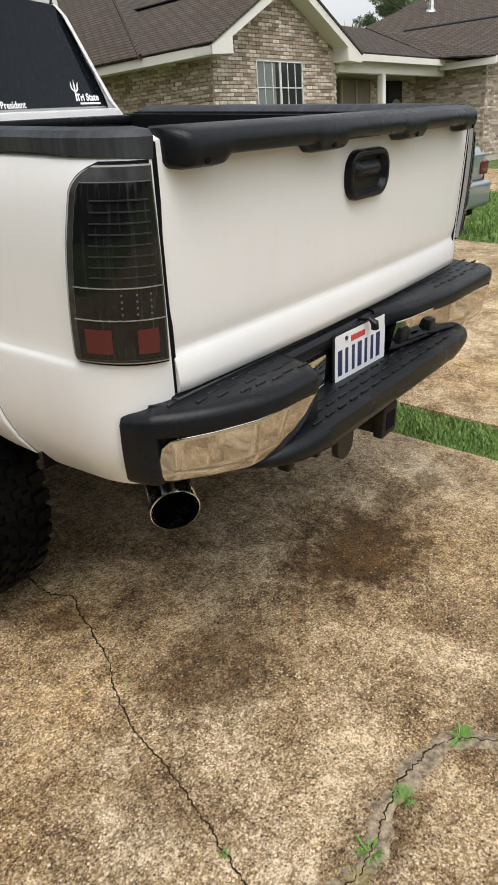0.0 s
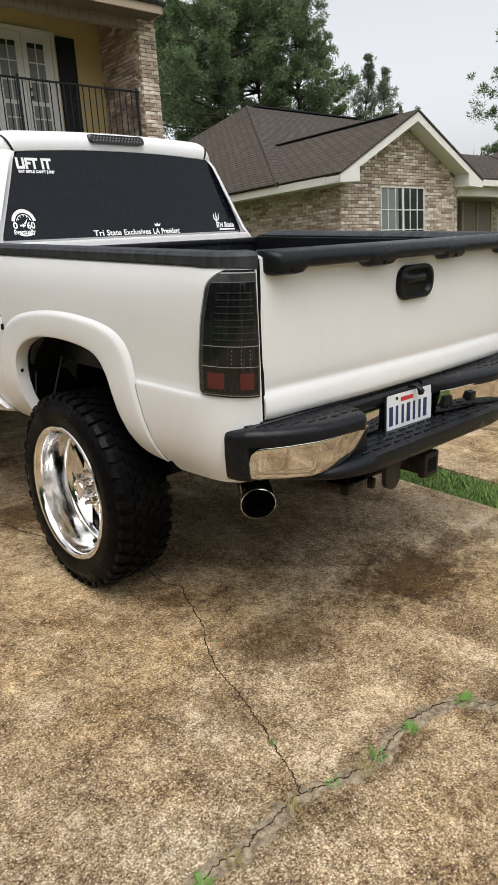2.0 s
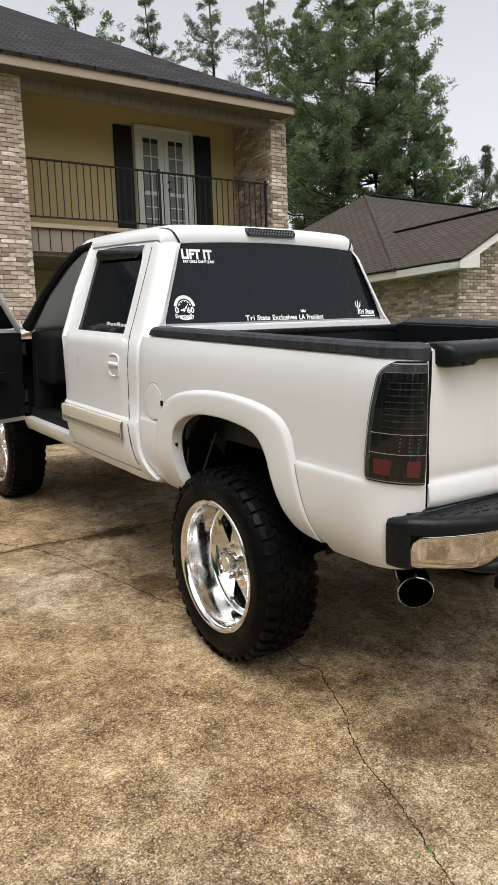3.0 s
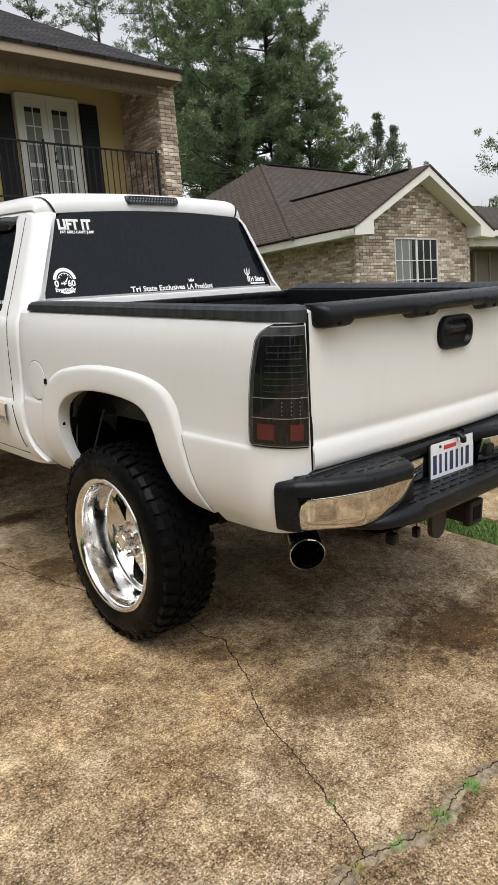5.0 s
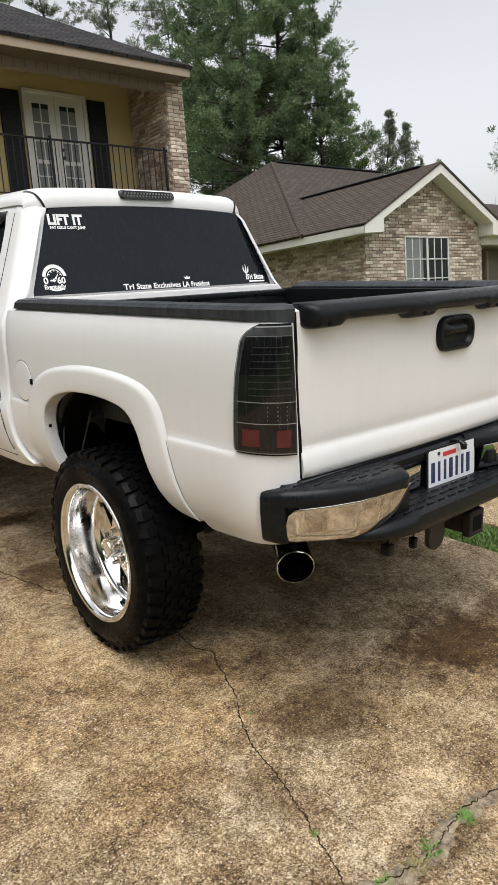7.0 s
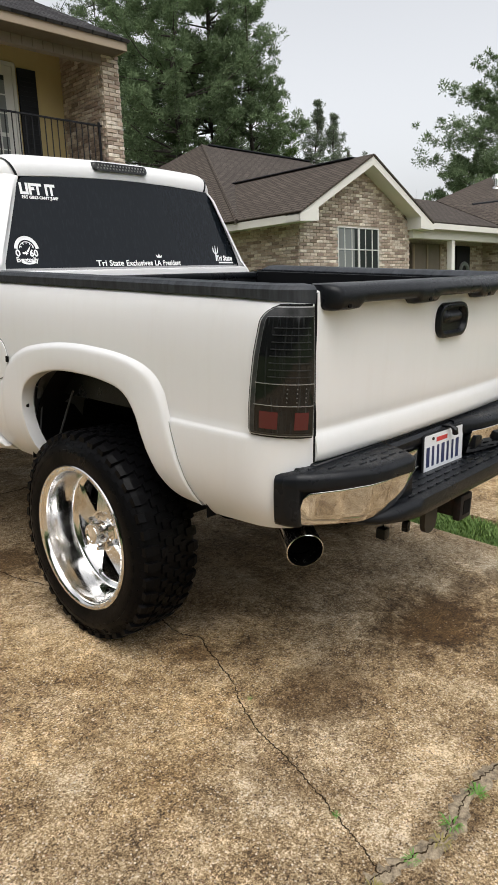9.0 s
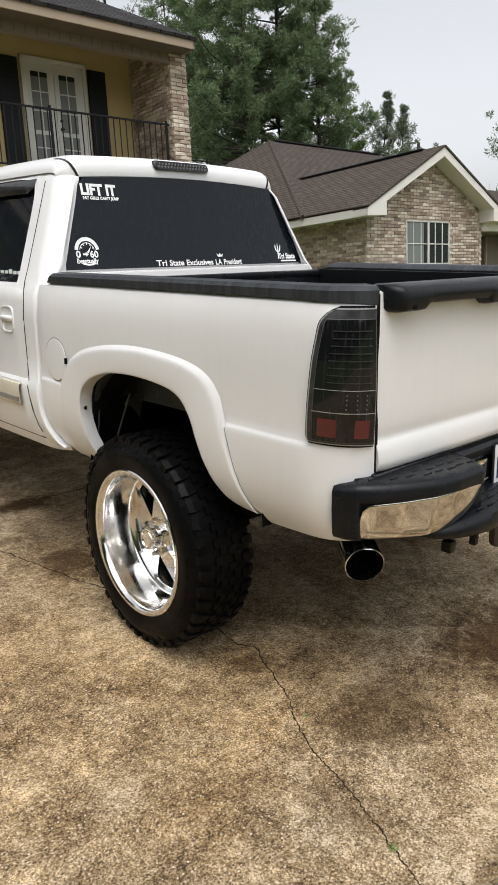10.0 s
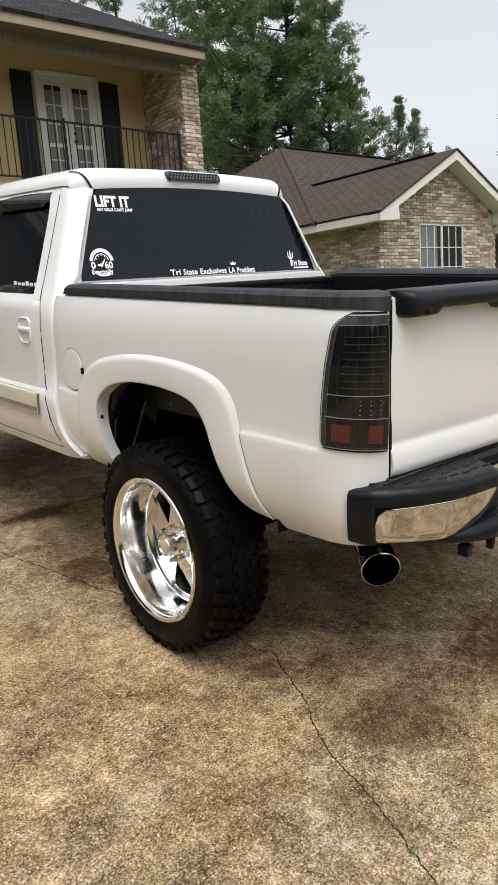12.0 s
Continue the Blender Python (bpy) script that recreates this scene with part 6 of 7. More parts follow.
for i in (1, 2, 4, 5):
    u = WU0 + (WU1 - WU0) * i / 6
    part("muntin", box(u - 0.010, u + 0.010, VW - 0.022, VW + 0.01, WZ0, WZ1, 0.004, 1), white_door, win)
part("sill", box(WU0 - 0.05, WU1 + 0.05, VW - 0.06, VW + 0.02, WZ0 - 0.07, WZ0, 0.008, 1), brick_mat, win)

# gable roof running back, rake boards, boxed returns
BACK = 12.5
for s in (-1, 1):
    e = UA + s * 2.48
    ze = ZA - SL * 2.48
    roof_plane("roof_slope", h2, [(UA, VF - 0.02, ZA), (UA, BACK, ZA), (e, BACK, ze), (e, VF - 0.02, ze)], shingles_side, 0.04, "brown shingle roof slope")
    part("rake_board", plate([(UA, VF, ZA - 0.012), (e, VF, ze - 0.012), (e, VF, ze - 0.16), (UA, VF, ZA - 0.19)], (0, 0.03, 0)), cream, h2, "cream rake board", smooth=False)
    part("soffit", plate([(UA, VF + 0.03, ZA - 0.19), (e, VF + 0.03, ze - 0.15), (e, VW + 0.02, ze - 0.15), (UA, VW + 0.02, ZA - 0.19)], (0, 0, 0.02)), cream, h2, smooth=False)
    a, c = sorted((e, e - s * 0.57))
    part("eave_return", plate([(e, VF - 0.004, ze - 0.02), (e, VF - 0.004, ze - 0.155), (e - s * 0.57, VF - 0.004, ze - 0.125), (e - s * 0.57, VF - 0.004, ze + 0.16)], (0, 0.40, 0)), cream, h2, "cream boxed eave return", smooth=False)
    part("eave_fascia", box(*sorted((e - s * 0.03, e)), VF + 0.4, BACK, ze - 0.155, ze - 0.005), cream, h2, smooth=False)
    part("eave_soffit", box(*sorted((e - s * 0.5, e - s * 0.03)), VF + 0.4, BACK, ze - 0.14, ze - 0.12), cream, h2, smooth=False)
part("ridge_vent", box(UA - 0.12, UA + 0.12, VF + 0.5, BACK, ZA + 0.02, ZA + 0.055, 0.015), black_paint, h2, "dark ridge vent", smooth=False)
# main hip roof behind
RZ, RV, RU, EV = 6.22, 16.0, 13.2, 9.7
RE = 18.3          # far end of the ridge
roof_plane("main_roof", h2, [(RU, RV, RZ), (RE, RV, RZ), (RE + 0.6, EV, EAVE), (8.49, EV, EAVE)], shingles_brown, 0.04, "brown main roof slope")
roof_plane("main_roof", h2, [(RU, RV, RZ), (8.49, EV, EAVE), (8.49, 22.3, EAVE)], shingles_side, 0.04, "brown hip roof end")
roof_plane("main_roof", h2, [(RU, RV, RZ), (RE, RV, RZ), (RE + 0.6, 22.3, EAVE), (8.49, 22.3, EAVE)], shingles_brown, 0.04, "brown rear roof slope")
roof_plane("main_roof", h2, [(RE, RV, RZ), (RE + 0.6, 22.3, EAVE), (RE + 0.6, EV, EAVE)], shingles_side, 0.04, "brown hip roof end")
part("ridge_vent", box(RU + 0.2, RE, RV - 0.14, RV + 0.14, RZ + 0.02, RZ + 0.07, 0.02), black_paint, h2, smooth=False)
pipe = part("vent_pipe", rod((21.14, 10.1, 4.5), (21.14, 10.1, 5.04), 0.11), polished, h2, "bright metal roof vent pipe with a cap")
part("vent_cap", rod((21.14, 10.1, 5.03), (21.14, 10.1, 5.18), 0.18, 0.13), polished, pipe)
part("vent_flashing", rod((21.14, 10.1, 4.70), (21.14, 10.1, 4.80), 0.20, 0.12), polished, pipe)
# porch between the wings
part("hip_cap", rod((RU, RV, RZ + 0.02), (8.47, EV - 0.03, EAVE + 0.01), 0.05, n=8), shingles_side, h2, "brown shingled hip cap")
roof_plane("porch_roof", h2, [(13.3, 8.0, 3.06), (24.0, 8.0, 3.06), (24.0, 11.0, 4.24), (13.3, 11.0, 4.24)], shingles_brown, 0.04)
part("porch_fascia", box(13.2, 18.55, 7.98, 8.02, 2.92, 3.06), cream, h2, smooth=False)
part("porch_beam", box(13.0, 18.2, 8.18, 8.36, 2.70, 2.95, 0.01), cream, h2, "cream porch beam", smooth=False)
part("porch_post", box(14.87, 15.03, 8.18, 8.33, G0, 2.70, 0.015), cream, h2, "square cream porch post")
part("porch_floor", box(13.0, 18.6, 8.1, 10.4, G0 - 0.1, G0 + 0.1, 0.02), concrete, h2)
pw = part("porch_wall", box(13.0, 18.6, 9.1, 9.3, G0, 3.0), mortar, h2, "shaded brick porch wall", smooth=False)
brick_wall("porch_bricks", pw, (13.0, 9.1, 0), 0, 5.6, G0 + 1.1, 2.75, lambda u, z: not (1.15 < u < 2.8) and not (3.5 < u < 4.4), "brown bricks of the porch wall")
dd = part("double_door", box(14.25, 15.7, 9.0, 9.1, G0, 2.68), taupe, h2, "grey-brown double door in the porch", smooth=False)
for u in (14.27, 14.94, 15.61):
    part("door_stile", box(u, u + 0.07, 8.97, 9.02, G0, 2.66), tan_trim, dd, smooth=False)
fdoor = part("front_door", box(16.6, 17.35, 9.0, 9.1, G0, 2.66), black_paint, h2, "black front door with a wreath", smooth=False)
rows = [[Vector((16.97 + (0.22 + 0.06 * math.cos(c)) * math.cos(a), 8.97 + 0.05 * math.sin(c), 1.95 + (0.22 + 0.06 * math.cos(c)) * math.sin(a))) for c in [6.2832 * i / 6 for i in range(6)]] for a in [6.2832 * j / 20 for j in range(21)]]
part("wreath", loft(rows, True), curtain, fdoor, "pale wreath")
# second wing on the far side
wing2 = part("wall", box(18.3, 23.0, 7.05, 15.0, G0 - 0.3, 2.95), mortar, h2, "brown brick second wing", smooth=False)
brick_wall("wing_side_bricks", wing2, (18.3, 10.6, 0), -90, 3.55, G0 + 0.2, 2.85, lambda u, z: True, "brown bricks of the second wing")
brick_wall("wing_front_bricks", wing2, (18.3, 7.05, 0), 0, 4.0, G0 + 0.2, 2.95, lambda u, z: True, "brown bricks of the second wing")
roof_plane("wing_roof", h2, [(17.85, 6.65, 2.98), (18.78, 11.0, 4.26), (24.07, 11.0, 5.76), (23.14, 6.65, 4.48)], shingles_side, 0.04)
roof_plane("wing_roof", h2, [(28.43, 6.65, 2.98), (29.36, 11.0, 4.26), (24.07, 11.0, 5.76), (23.14, 6.65, 4.48)], shingles_side, 0.04)
roof_plane("wing_roof", h2, [(17.85, 6.65, 2.985), (18.79, 11.0, 4.265), (17.45, 8.02, 3.085)], shingles_side, 0.04)
part("wing_fascia", box(17.84, 17.88, 6.65, 12.0, 2.82, 2.98), cream, h2, smooth=False)
part("wing_rake", plate([(17.85, 6.63, 2.98), (23.14, 6.63, 4.48), (23.14, 6.63, 4.31), (17.85, 6.63, 2.82)], (0, 0.03, 0)), cream, h2, smooth=False)
part("ridge_vent", rod((18.82, 9.74, 4.02), (21.46, 7.75, 4.30), 0.05, 0.05, 6), black_paint, h2)

# two-storey house straight ahead: balcony over a garage
h1 = thing("balcony_house", "two-storey ochre house with brick piers and an iron balcony", "house", HOUSE)
FV, BV, FZ, GZ = 9.5, 10.8, 3.52, 0.70
part("upper_wall", box(-6.0, 5.25, BV, BV + 0.2, 3.3, 6.10), yellow_wall, h1, "ochre painted upper wall", smooth=False)
part("balcony_floor", box(-6.0, 5.25, FV + 0.02, BV, FZ - 0.12, FZ, 0.01), tan_trim, h1, smooth=False)
band = part("balcony_band", box(-6.0, 5.20, FV + 0.02, FV + 0.10, 3.08, FZ - 0.07), taupe, h1, "taupe grooved siding band", smooth=False)
for i in range(60):
    u = -5.9 + 0.185 * i
    if u < 5.2:
        part("groove", box(u, u + 0.012, FV + 0.012, FV + 0.021, 3.09, FZ - 0.09), dark, band, smooth=False)
part("band_cap", box(-6.0, 5.20, FV - 0.02, FV + 0.12, FZ - 0.075, FZ - 0.01), tan_trim, h1, smooth=False)
part("garage_ceiling", box(-6.0, 5.5, FV + 0.1, 11.6, 3.02, 3.08), taupe, h1, smooth=False)
part("garage_wall", box(-6.0, 5.5, 11.4, 11.6, GZ - 0.2, 3.05), garage_mat, h1, "beige garage wall in shade", smooth=False)
for i in range(4):
    part("garage_panel", box(0.9, 4.9, 11.37, 11.4, GZ + 0.55 * i, GZ + 0.55 * i + 0.52, 0.008, 1), garage_mat, h1, smooth=False)


def pier(u0, u1, v0, v1, z0, z1, label, singly=0):
    p = part("brick_pier", box(u0, u1, v0, v1, z0, z1), mortar, h1, label, smooth=False)
    brick_wall("pier_bricks", p, (u0, v0, 0), 0, u1 - u0, z0 + 0.9, z1, lambda u, z: True, "brown bricks of the pier", singly)
    brick_wall("pier_bricks", p, (u0, v1, 0), -90, v1 - v0, z0 + 0.9, z1, lambda u, z: True, "brown bricks of the pier's side")
    return p


pier(5.20, 5.55, FV - 0.02, BV + 0.05, GZ - 0.2, 6.02, "brown brick end pier of the balcony", 120)
pier(-0.05, 0.64, FV - 0.05, FV + 0.35, GZ - 0.2, 5.78, "brown brick pier beside the balcony", 120)
# beam, soffit, fascia, roof
beam = part("eave_beam", box(-6.0, 5.55, FV - 0.02, FV + 0.12, 5.50, 5.78), taupe, h1, "taupe beam under the eaves", smooth=False)
for i in range(62):
    u = -5.9 + 0.185 * i
    # grooves drawn as thin strips of the shade-darkened taupe
    part("groove", box(u, u + 0.012, FV - 0.024, FV - 0.019, 5.52, 5.77), shaded_taupe, beam, smooth=False)
part("porch_ceiling", box(-6.0, 5.5, FV + 0.13, BV, 6.04, 6.08), taupe, h1, smooth=False)
TIP = (5.46, 9.05)
# eaves shade is put into the soffit's darker colour
part("soffit", box(-6.3, TIP[0], TIP[1] + 0.02, FV + 0.1, 5.65, 5.67), shaded_taupe, h1, smooth=False)
part("fascia", box(-6.3, TIP[0], TIP[1], TIP[1] + 0.03, 5.64, 5.775), tan_trim, h1, "tan fascia board", smooth=False)
part("fascia", box(TIP[0] - 0.03, TIP[0], TIP[1], 17.0, 5.64, 5.775), tan_trim, h1, smooth=False)
HK, HS = 0.61, 4.5
roof_plane("front_roof", h1, [(-6.3, TIP[1] - 0.03, 5.77), (TIP[0] + 0.03, TIP[1] - 0.03, 5.77), (TIP[0] - HS, TIP[1] + HS, 5.77 + HK * HS), (-6.3, TIP[1] + HS, 5.77 + HK * HS)], shingles_dark, 0.05, "charcoal shingle front slope")
roof_plane("end_roof", h1, [(TIP[0] + 0.03, TIP[1] - 0.03, 5.77), (TIP[0] + 0.03, TIP[1] + 2 * HS, 5.77), (TIP[0] - HS, TIP[1] + HS, 5.77 + HK * HS)], shingles_dark_side, 0.05, "charcoal shingle hip end")
part("end_wall", box(5.3, 5.5, BV, 17.0, GZ - 0.2, 5.75), yellow_wall, h1, smooth=False)
# French doors with shutters
DU0, DU1 = 3.02, 4.24
dr = part("french_door", box(DU0 + 0.06, DU1 - 0.06, BV - 0.03, BV + 0.02, FZ + 0.02, FZ + 2.07, 0.006), white_door, h1, "white French doors with glazed panels", smooth=False)
for u0, u1 in ((DU0, DU0 + 0.07), (DU1 - 0.07, DU1)):
    part("door_casing", box(u0, u1, BV - 0.05, BV + 0.02, FZ, FZ + 2.14, 0.008, 1), white_door, dr)
part("door_casing", box(DU0, DU1, BV - 0.05, BV + 0.02, FZ + 2.07, FZ + 2.14, 0.008, 1), white_door, dr)
for k0 in (0, 1):
    u = DU0 + 0.17 + k0 * 0.52
    pane = part("door_pane", box(u, u + 0.30, BV - 0.036, BV - 0.031, FZ + 0.95, FZ + 1.90), curtain, dr, "pale curtained pane", smooth=False)
    part("pane_head", box(u, u + 0.30, BV - 0.040, BV - 0.037, FZ + 1.82, FZ + 1.90), window_glass, pane, smooth=False)
    part("muntin", box(u + 0.14, u + 0.16, BV - 0.046, BV - 0.037, FZ + 0.95, FZ + 1.90), white_door, pane, smooth=False)
    for z in (1.27, 1.58):
        part("muntin", box(u, u + 0.30, BV - 0.046, BV - 0.037, FZ + z - 0.01, FZ + z + 0.01), white_door, pane, smooth=False)
    low_pane = part("door_pane", box(u, u + 0.30, BV - 0.036, BV - 0.031, FZ + 0.22, FZ + 0.88), curtain, dr, "pale curtained pane", smooth=False)
    for z in (0.44, 0.66):
        part("muntin", box(u, u + 0.30, BV - 0.046, BV - 0.037, FZ + z - 0.01, FZ + z + 0.01), white_door, low_pane, smooth=False)
    part("muntin", box(u + 0.14, u + 0.16, BV - 0.046, BV - 0.037, FZ + 0.22, FZ + 0.88), white_door, low_pane, smooth=False)
part("meeting_stile", box((DU0 + DU1) / 2 - 0.02, (DU0 + DU1) / 2 + 0.02, BV - 0.045, BV - 0.02, FZ + 0.02, FZ + 2.07, 0.005, 1), white_door, dr)
part("door_knob", rod(((DU0 + DU1) / 2 + 0.06, BV - 0.08, FZ + 1.0), ((DU0 + DU1) / 2 + 0.06, BV - 0.03, FZ + 1.0), 0.03), steel, dr)
part("door_lock", rod(((DU0 + DU1) / 2 + 0.06, BV - 0.06, FZ + 1.14), ((DU0 + DU1) / 2 + 0.06, BV - 0.03, FZ + 1.14), 0.025), steel, dr)
for u0 in (DU0 - 0.40, DU1 + 0.04):
    sh = part("shutter", box(u0, u0 + 0.36, BV - 0.04, BV, FZ + 0.02, FZ + 2.08, 0.008, 1), black_paint, h1, "black louvred shutter")
    for i in range(24):
        part("louvre", box(u0 + 0.04, u0 + 0.32, BV - 0.047, BV - 0.04, FZ + 0.10 + i * 0.08, FZ + 0.15 + i * 0.08), black_paint, sh, smooth=False)
# iron balcony rail
rail = part("balcony_rail", box(0.60, 5.2, FV + 0.10, FV + 0.13, FZ + 0.98, FZ + 1.01, 0.006, 1), black_paint, h1, "dark iron balcony railing")
part("rail_bar", box(0.60, 5.2, FV + 0.10, FV + 0.13, FZ + 0.10, FZ + 0.125, 0.004, 1), black_paint, rail)
u = 0.66
bal = box(-0.007, 0.007, FV + 0.108, FV + 0.122, FZ + 0.10, FZ + 0.99)
base = part("baluster", bal, black_paint, rail, smooth=False)
base.location.x = u
while u < 5.05:
    u += 0.118
    c = base.copy()
    scene.collection.objects.link(c)
    c.location.x = u
for u in (2.95, 5.14):
    part("rail_post", box(u - 0.018, u + 0.018, FV + 0.097, FV + 0.133, FZ, FZ + 1.05, 0.004, 1), black_paint, rail)
rail2 = part("balcony_rail", box(-6.0, -0.05, FV + 0.10, FV + 0.13, FZ + 0.98, FZ + 1.01, 0.006, 1), black_paint, h1, "dark iron balcony railing beyond the pier")
part("rail_bar", box(-6.0, -0.05, FV + 0.10, FV + 0.13, FZ + 0.10, FZ + 0.125, 0.004, 1), black_paint, rail2)
for i in range(50):
    c = base.copy()
    scene.collection.objects.link(c)
    c.parent = rail2
    c.location.x = -5.95 + 0.118 * i

# ---- parked car beyond the second driveway ----
car = thing("parked_car", "silver-blue sedan parked on the neighbouring driveway, seen from behind", "car", pose(6.25, 2.0, ground_height(2.0), 4.93, 0, -4))
sec = [(0.0, [(0.62, 0.30), (0.74, 0.42), (0.78, 0.62), (0.74, 0.80), (0.62, 0.88), (0.0, 0.90)]), (0.06, [(0.70, 0.24), (0.80, 0.42), (0.83, 0.62), (0.79, 0.86), (0.66, 0.96), (0.0, 0.99)]), (0.7, [(0.78, 0.22), (0.86, 0.42), (0.88, 0.62), (0.85, 0.88), (0.70, 1.0), (0.0, 1.04)]), (1.3, [(0.78, 0.22), (0.87, 0.42), (0.89, 0.62), (0.87, 0.90), (0.60, 1.16), (0.0, 1.21)]), (2.4, [(0.78, 0.22), (0.87, 0.42), (0.89, 0.62), (0.87, 0.90), (0.60, 1.17), (0.0, 1.22)]), (3.3, [(0.78, 0.22), (0.87, 0.42), (0.88, 0.60), (0.86, 0.86), (0.70, 0.96), (0.0, 0.99)]), (4.4, [(0.66, 0.24), (0.78, 0.40), (0.80, 0.55), (0.76, 0.70), (0.6, 0.76), (0.0, 0.78)])]
rows = []
for y, p in sec:
    rows.append([Vector((-x, y, z)) for x, z in p] + [Vector((x, y, z)) for x, z in p[-2::-1]])
part("body", loft(rows, False, False), silver_paint, car, "silver-blue body", angle=50)
part("boot_panel", box(-0.70, 0.70, -0.02, 0.05, 0.60, 0.90, 0.03, 3), silver_paint, car)
part("rear_bumper", box(-0.80, 0.80, -0.10, 0.15, 0.30, 0.60, 0.06, 3), silver_paint, car, "silver rear bumper")
for s in (-1, 1):
    part("tail_lamp", box(s * 0.68 - 0.11, s * 0.68 + 0.11, -0.035, 0.06, 0.66, 0.82, 0.03, 3), lens_red, car, "red tail lamp")
    for y in (0.75, 3.45):
        w = part("wheel", lathe([(s * 0.0, 0.18), (s * 0.01, 0.30), (s * -0.03, 0.315), (s * -0.18, 0.315), (s * -0.2, 0.2)], (s * 0.86, y, 0.315), 28), rubber, car)
        part("rim", lathe([(s * 0.0, 0.0), (s * 0.012, 0.17), (s * 0.0, 0.19)], (s * 0.86, y, 0.315), 20), polished, w)
b = bmesh.new()
b.faces.new([b.verts.new(p) for p in ((-0.66, 0.74, 1.03), (0.66, 0.74, 1.03), (0.56, 1.25, 1.20), (-0.56, 1.25, 1.20))])
part("rear_window", b, tint_glass, car, smooth=False)
tag = part("number_plate", box(-0.16, 0.16, -0.04, -0.02, 0.67, 0.80, 0.004, 1), plate_white, car, "white number plate with dark bars")
for i in range(6):
    part("plate_bar", box(-0.125 + 0.045 * i, -0.1 + 0.045 * i, -0.043, -0.039, 0.70, 0.76), plate_blue, tag, smooth=False)
part("underside", box(-0.78, 0.78, 0.1, 4.3, 0.18, 0.34), dark, car)


# ---- trees ----
def clump(verts, faces, c, r, n, rnd, needle):
    """A tuft: needles that spray outwards from its middle."""
    for _ in range(n):
        d = Vector((rnd.gauss(0, 1), rnd.gauss(0, 1), rnd.gauss(0.25, 0.75))).normalized()
        p = c + d * r * rnd.random() ** 0.5
        a = (d + Vector((rnd.gauss(0, 0.45), rnd.gauss(0, 0.45), rnd.gauss(0.1, 0.45)))).normalized()
        s = a.cross(Vector((rnd.gauss(0, 1), rnd.gauss(0, 1), rnd.gauss(0, 1)))).normalized()
        l, w = needle * rnd.uniform(0.6, 1.4), needle * rnd.uniform(0.12, 0.24)
        i = len(verts)
        verts += [tuple(p - s * w), tuple(p + a * l), tuple(p + s * w), tuple(p - a * l * 0.4)]
        faces.append((i, i + 1, i + 2, i + 3))


def pine(name, x, y, z0, h, spread, bare, seed, mat, label, dens=1.0, needle=0.24, layers=26, lean=0.0, rise=0.0):
    """A pine: tapered trunk, whorls of rising limbs, tufts of needles along each limb."""
    rnd = random.Random(seed)
    t = thing(name, label, "tree", pose(x, y, z0), "pines behind the houses")
    trunk = [Vector((lean * (i / 9) ** 1.5 * h * 0.1 + 0.03 * h * noise.noise(Vector((seed, i * 0.4, 0))), 0.03 * h * noise.noise(Vector((seed, 5, i * 0.4))), h * i / 9)) for i in range(10)]
    rr = [max(0.02, 0.011 * h * (1 - i / 9.3) ** 0.8) for i in range(10)]
    b = tube(trunk, rr, 9)
    verts, faces = [], []
    for k0 in range(layers):
        f = bare + (1 - bare) * (k0 + rnd.random()) / layers
        z = f * h
        g = (f - bare) / (1 - bare)
        reach = spread * (0.35 + 0.65 * math.sin(math.pi * min(1, 0.22 + 0.78 * g) ** 0.8)) * (1 - 0.75 * max(0, g - 0.55) / 0.45)
        j = min(8, int(f * 9))
        base = trunk[j].lerp(trunk[j + 1], f * 9 - j)
        for q in range(rnd.choice((2, 3, 3, 4))):
            a = rnd.uniform(0, 6.283)
            l = reach * rnd.choice((rnd.uniform(0.35, 0.8), rnd.uniform(0.7, 1.25)))
            up = (rnd.uniform(0.0, 0.6) + rise) * l
            mid = base + Vector((math.cos(a) * l * 0.55, math.sin(a) * l * 0.55, up * 0.3))
            end = base + Vector((math.cos(a) * l, math.sin(a) * l, up))
            tube([base, mid, end], [0.0035 * h * (1.2 - f), 0.0018 * h * (1.2 - f), 0.008], 5, b)
            m = max(4, int(l * 6.0 * dens))
            for e in range(m):
                s = 0.32 + 0.73 * ((e + rnd.random()) / m) ** 0.8
                p = base.lerp(mid, s / 0.55) if s < 0.55 else mid.lerp(end, (s - 0.55) / 0.45)
                p = p + Vector((rnd.gauss(0, 0.16), rnd.gauss(0, 0.16), rnd.gauss(0.05, 0.12))) * (l * 0.46)
                clump(verts, faces, p, 0.23 * rnd.uniform(0.5, 1.3) * (0.7 + 0.1 * l), int(64 * dens), rnd, needle)
    part("trunk", b, bark, t, "brown pine trunk with limbs")
    me = bpy.data.meshes.new("crown")
    me.from_pydata(verts, [], faces)
    me.materials.append(mat)
    c = new("crown", me)
    c.parent = t
    return t


def at(heading, dist):
    return dist * math.sin(radians(heading)) - 2.4, dist * math.cos(radians(heading)) - 1.5


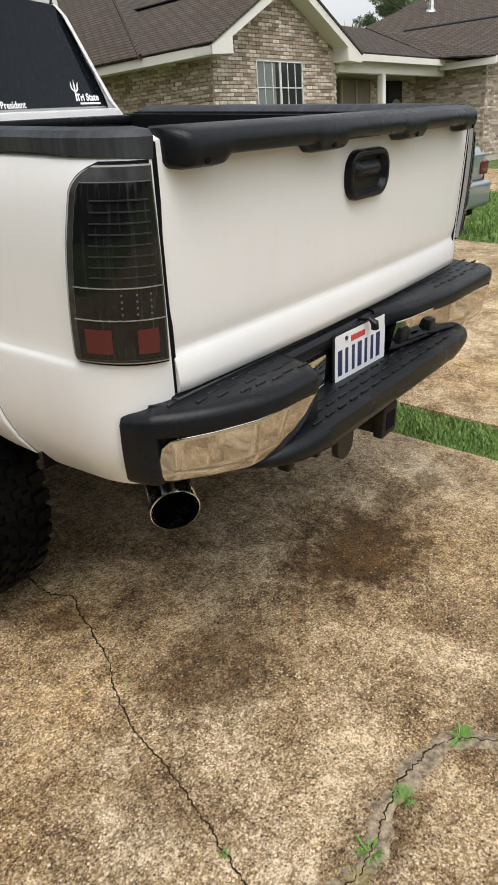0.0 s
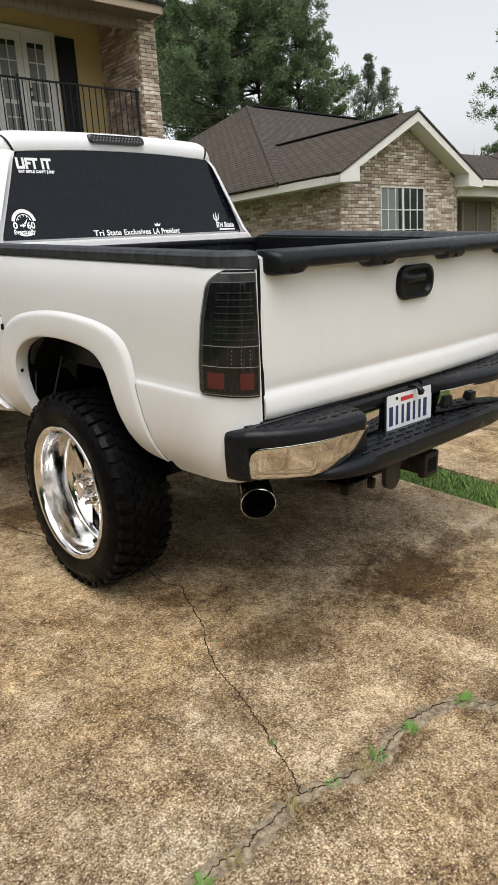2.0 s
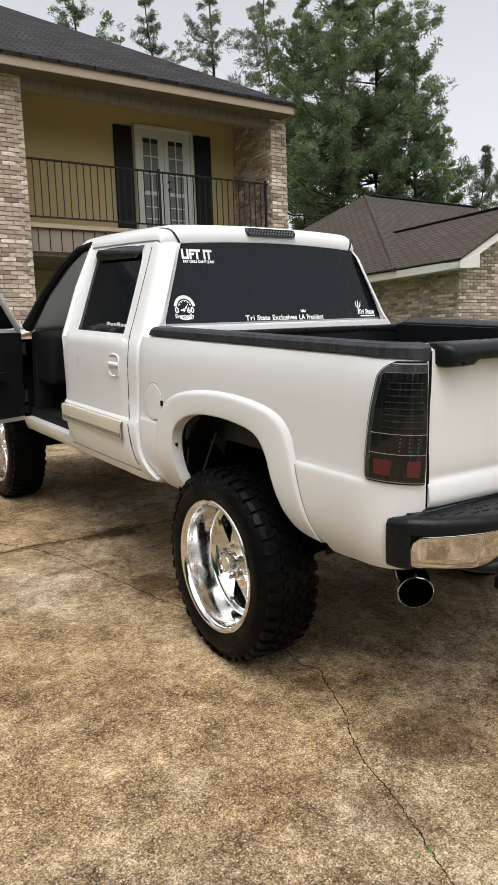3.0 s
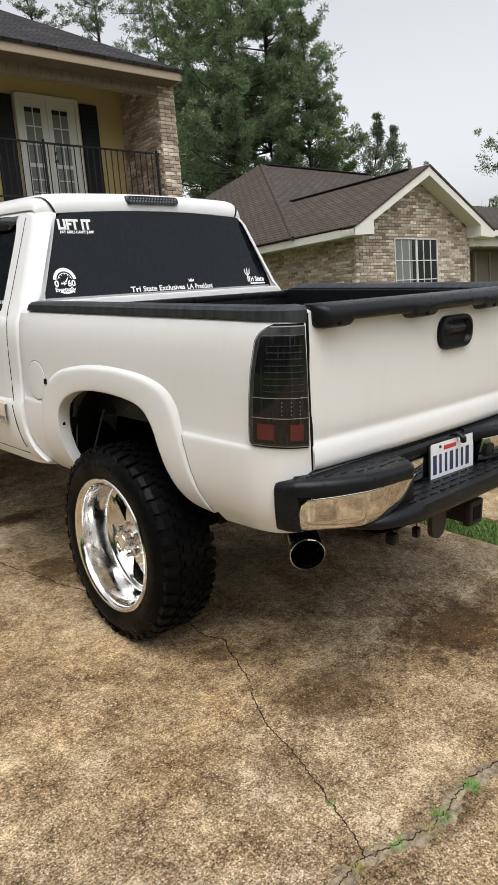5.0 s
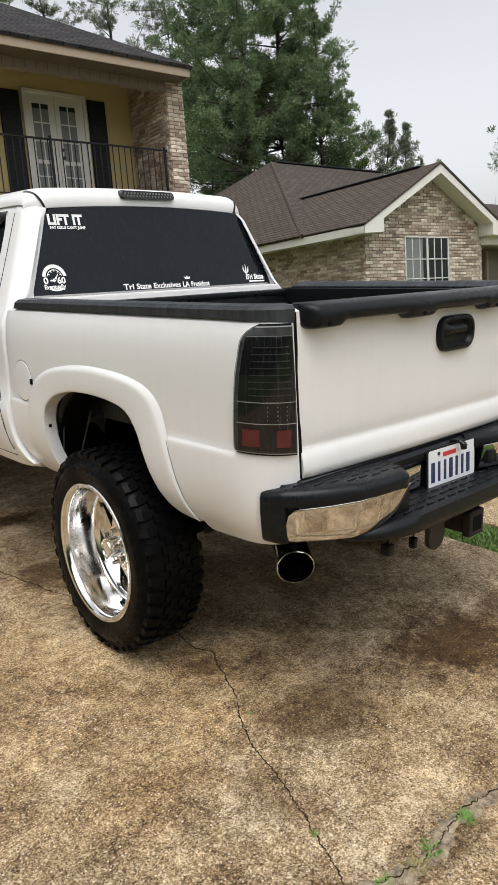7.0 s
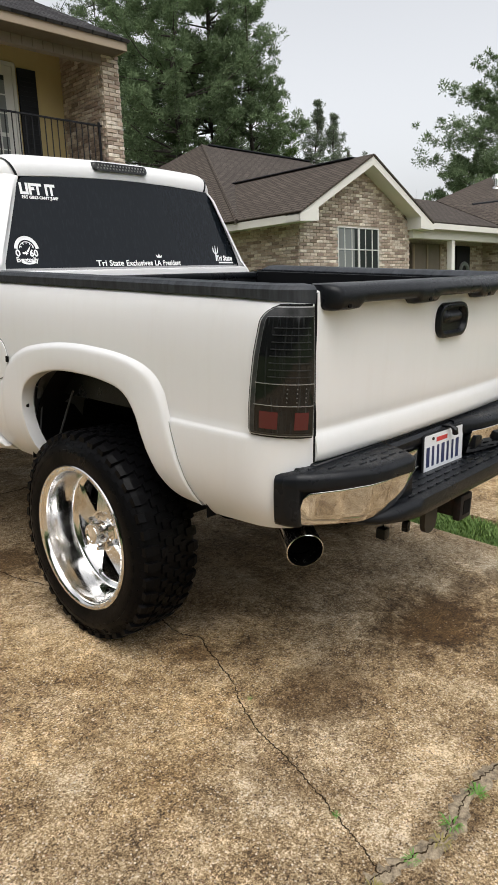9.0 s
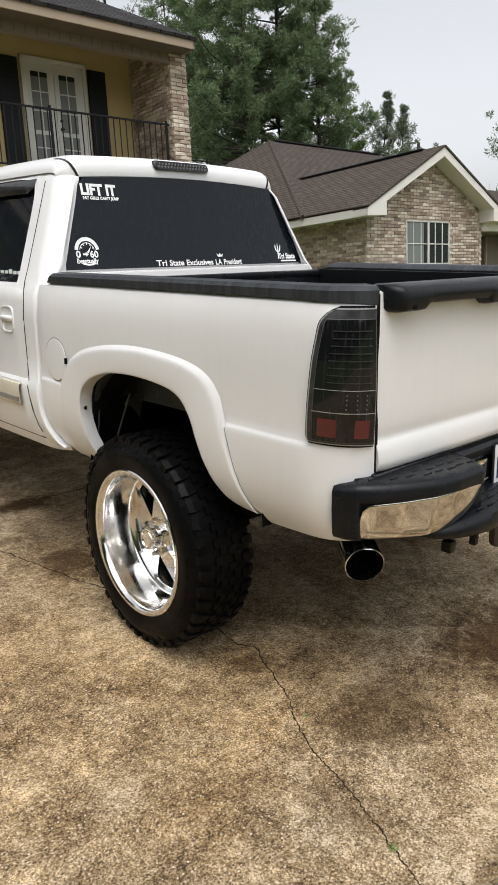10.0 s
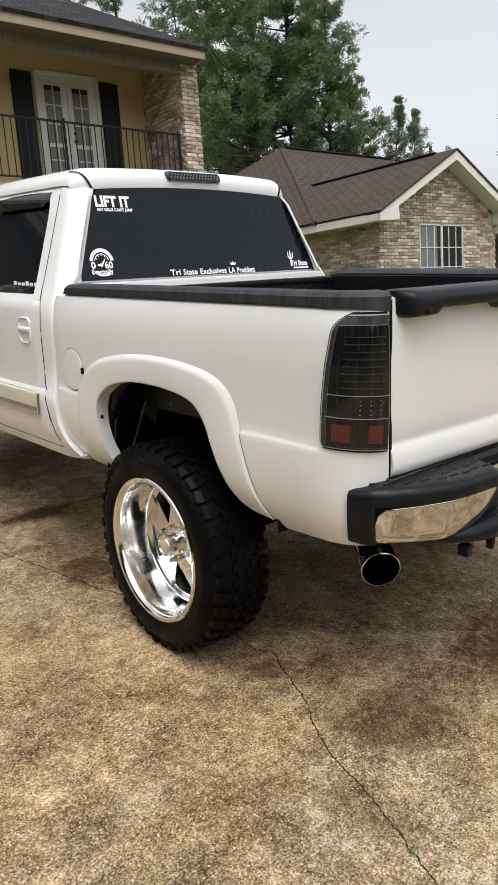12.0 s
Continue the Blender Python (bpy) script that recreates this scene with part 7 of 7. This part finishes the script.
# (heading from the drive, distance, height, spread, bare part, density, light?)
for i, (hd, ds, h, sp, ba, de, li) in enumerate([(42.5, 27, 16.5, 3.4, 0.30, 1.15, 0), (45.3, 30, 18.0, 3.1, 0.30, 1.15, 0), (48.2, 29, 12.6, 2.3, 0.25, 1.1, 0), (39.5, 31, 15.5, 3.0, 0.35, 1.0, 0), (50.2, 31, 8.6, 2.1, 0.12, 1.1, 2), (43.8, 33, 12.0, 3.6, 0.2, 1.1, 0), (36.8, 36, 19.0, 2.5, 0.45, 0.8, 1), (32.8, 36, 18.5, 2.5, 0.45, 0.8, 1), (28.2, 36, 18.0, 2.3, 0.45, 0.8, 1), (22.5, 40, 20.5, 4.0, 0.4, 1.0, 0), (16.0, 40, 19.0, 3.0, 0.45, 0.9, 1), (53.2, 32, 8.8, 1.2, 0.2, 0.7, 1), (67.2, 34, 11.0, 3.0, 0.42, 1.0, 0), (69.7, 32, 7.5, 2.6, 0.25, 1.0, 0), (63.7, 36, 7.0, 2.0, 0.25, 0.9, 0), (72.0, 38, 8.0, 3.0, 0.25, 1.0, 0), (54.4, 32.5, 8.4, 1.2, 0.2, 0.7, 1)]):
    x, y = at(hd, ds)
    pine("pine_tree", x, y, 0.6, h, sp, ba, 100 + i, (needles, needles_light, bright_leaves)[li], ("tall dark green pine behind the houses", "slender pale pine behind the roof", "rounded bright green tree behind the brick house")[li], de * (1.25 if li else 1.0), 0.08 if li else 0.10, 22 if li else 30, 0.0, 1.1 if sp == 1.2 else 0.0)


def far_woods(name, hd0, hd1, dist, h0, h1, seed, label, n=2600, leaf=0.6):
    """A far belt of foliage, uneven along its top."""
    rnd = random.Random(seed)
    verts, faces = [], []
    for _ in range(n):
        hd = rnd.uniform(hd0, hd1)
        d = dist + rnd.uniform(-2.5, 2.5)
        x, y = at(hd, d)
        top = h0 + (h1 - h0) * (0.5 + 0.5 * noise.noise(Vector((hd * 0.35, seed, 0)))) + 0.8 * noise.noise(Vector((hd * 1.7, seed, 3)))
        z = rnd.uniform(0.0, top) ** 1.0
        clump(verts, faces, Vector((x, y, z + 0.5)), 0.8 + leaf * 0.3, 8, rnd, leaf)
    me = bpy.data.meshes.new(name)
    me.from_pydata(verts, [], faces)
    me.materials.append(leaves)
    return tagged(new(name, me), label, "woods", kind="stuff")


far_woods("far_woods", 20, 84, 46, 4.0, 7.5, 5, "far belt of green woods behind the houses", 5200)
# unseen foliage belts, added to cut low sky light and darken reflections
far_woods("unseen_side_foliage", 205, 320, 28, 9.0, 15.0, 9, "unseen belt of tall green foliage, added to cut sky light from the side", 6500, 1.5)
far_woods("unseen_rear_foliage", 84, 205, 50, 3.0, 6.0, 12, "unseen far belt of green foliage, added to cut sky light from behind", 5000, 1.5)
# utility pole behind the brick house's roof
x, y = at(55.6, 34)
pole = thing("utility_pole", "thin grey utility pole behind the brick house", "utility pole", pose(x, y, 0.5))
part("pole", rod((0, 0, 0), (0, 0, 7.35), 0.09, 0.07), bark, pole)
part("cross_arm", box(-0.1, 0.75, -0.05, 0.05, 6.75, 6.87, 0.01), bark, pole)
for u in (0.45, 0.7):
    part("insulator", rod((u, 0, 6.87), (u, 0, 7.05), 0.05), grey_trim, pole)
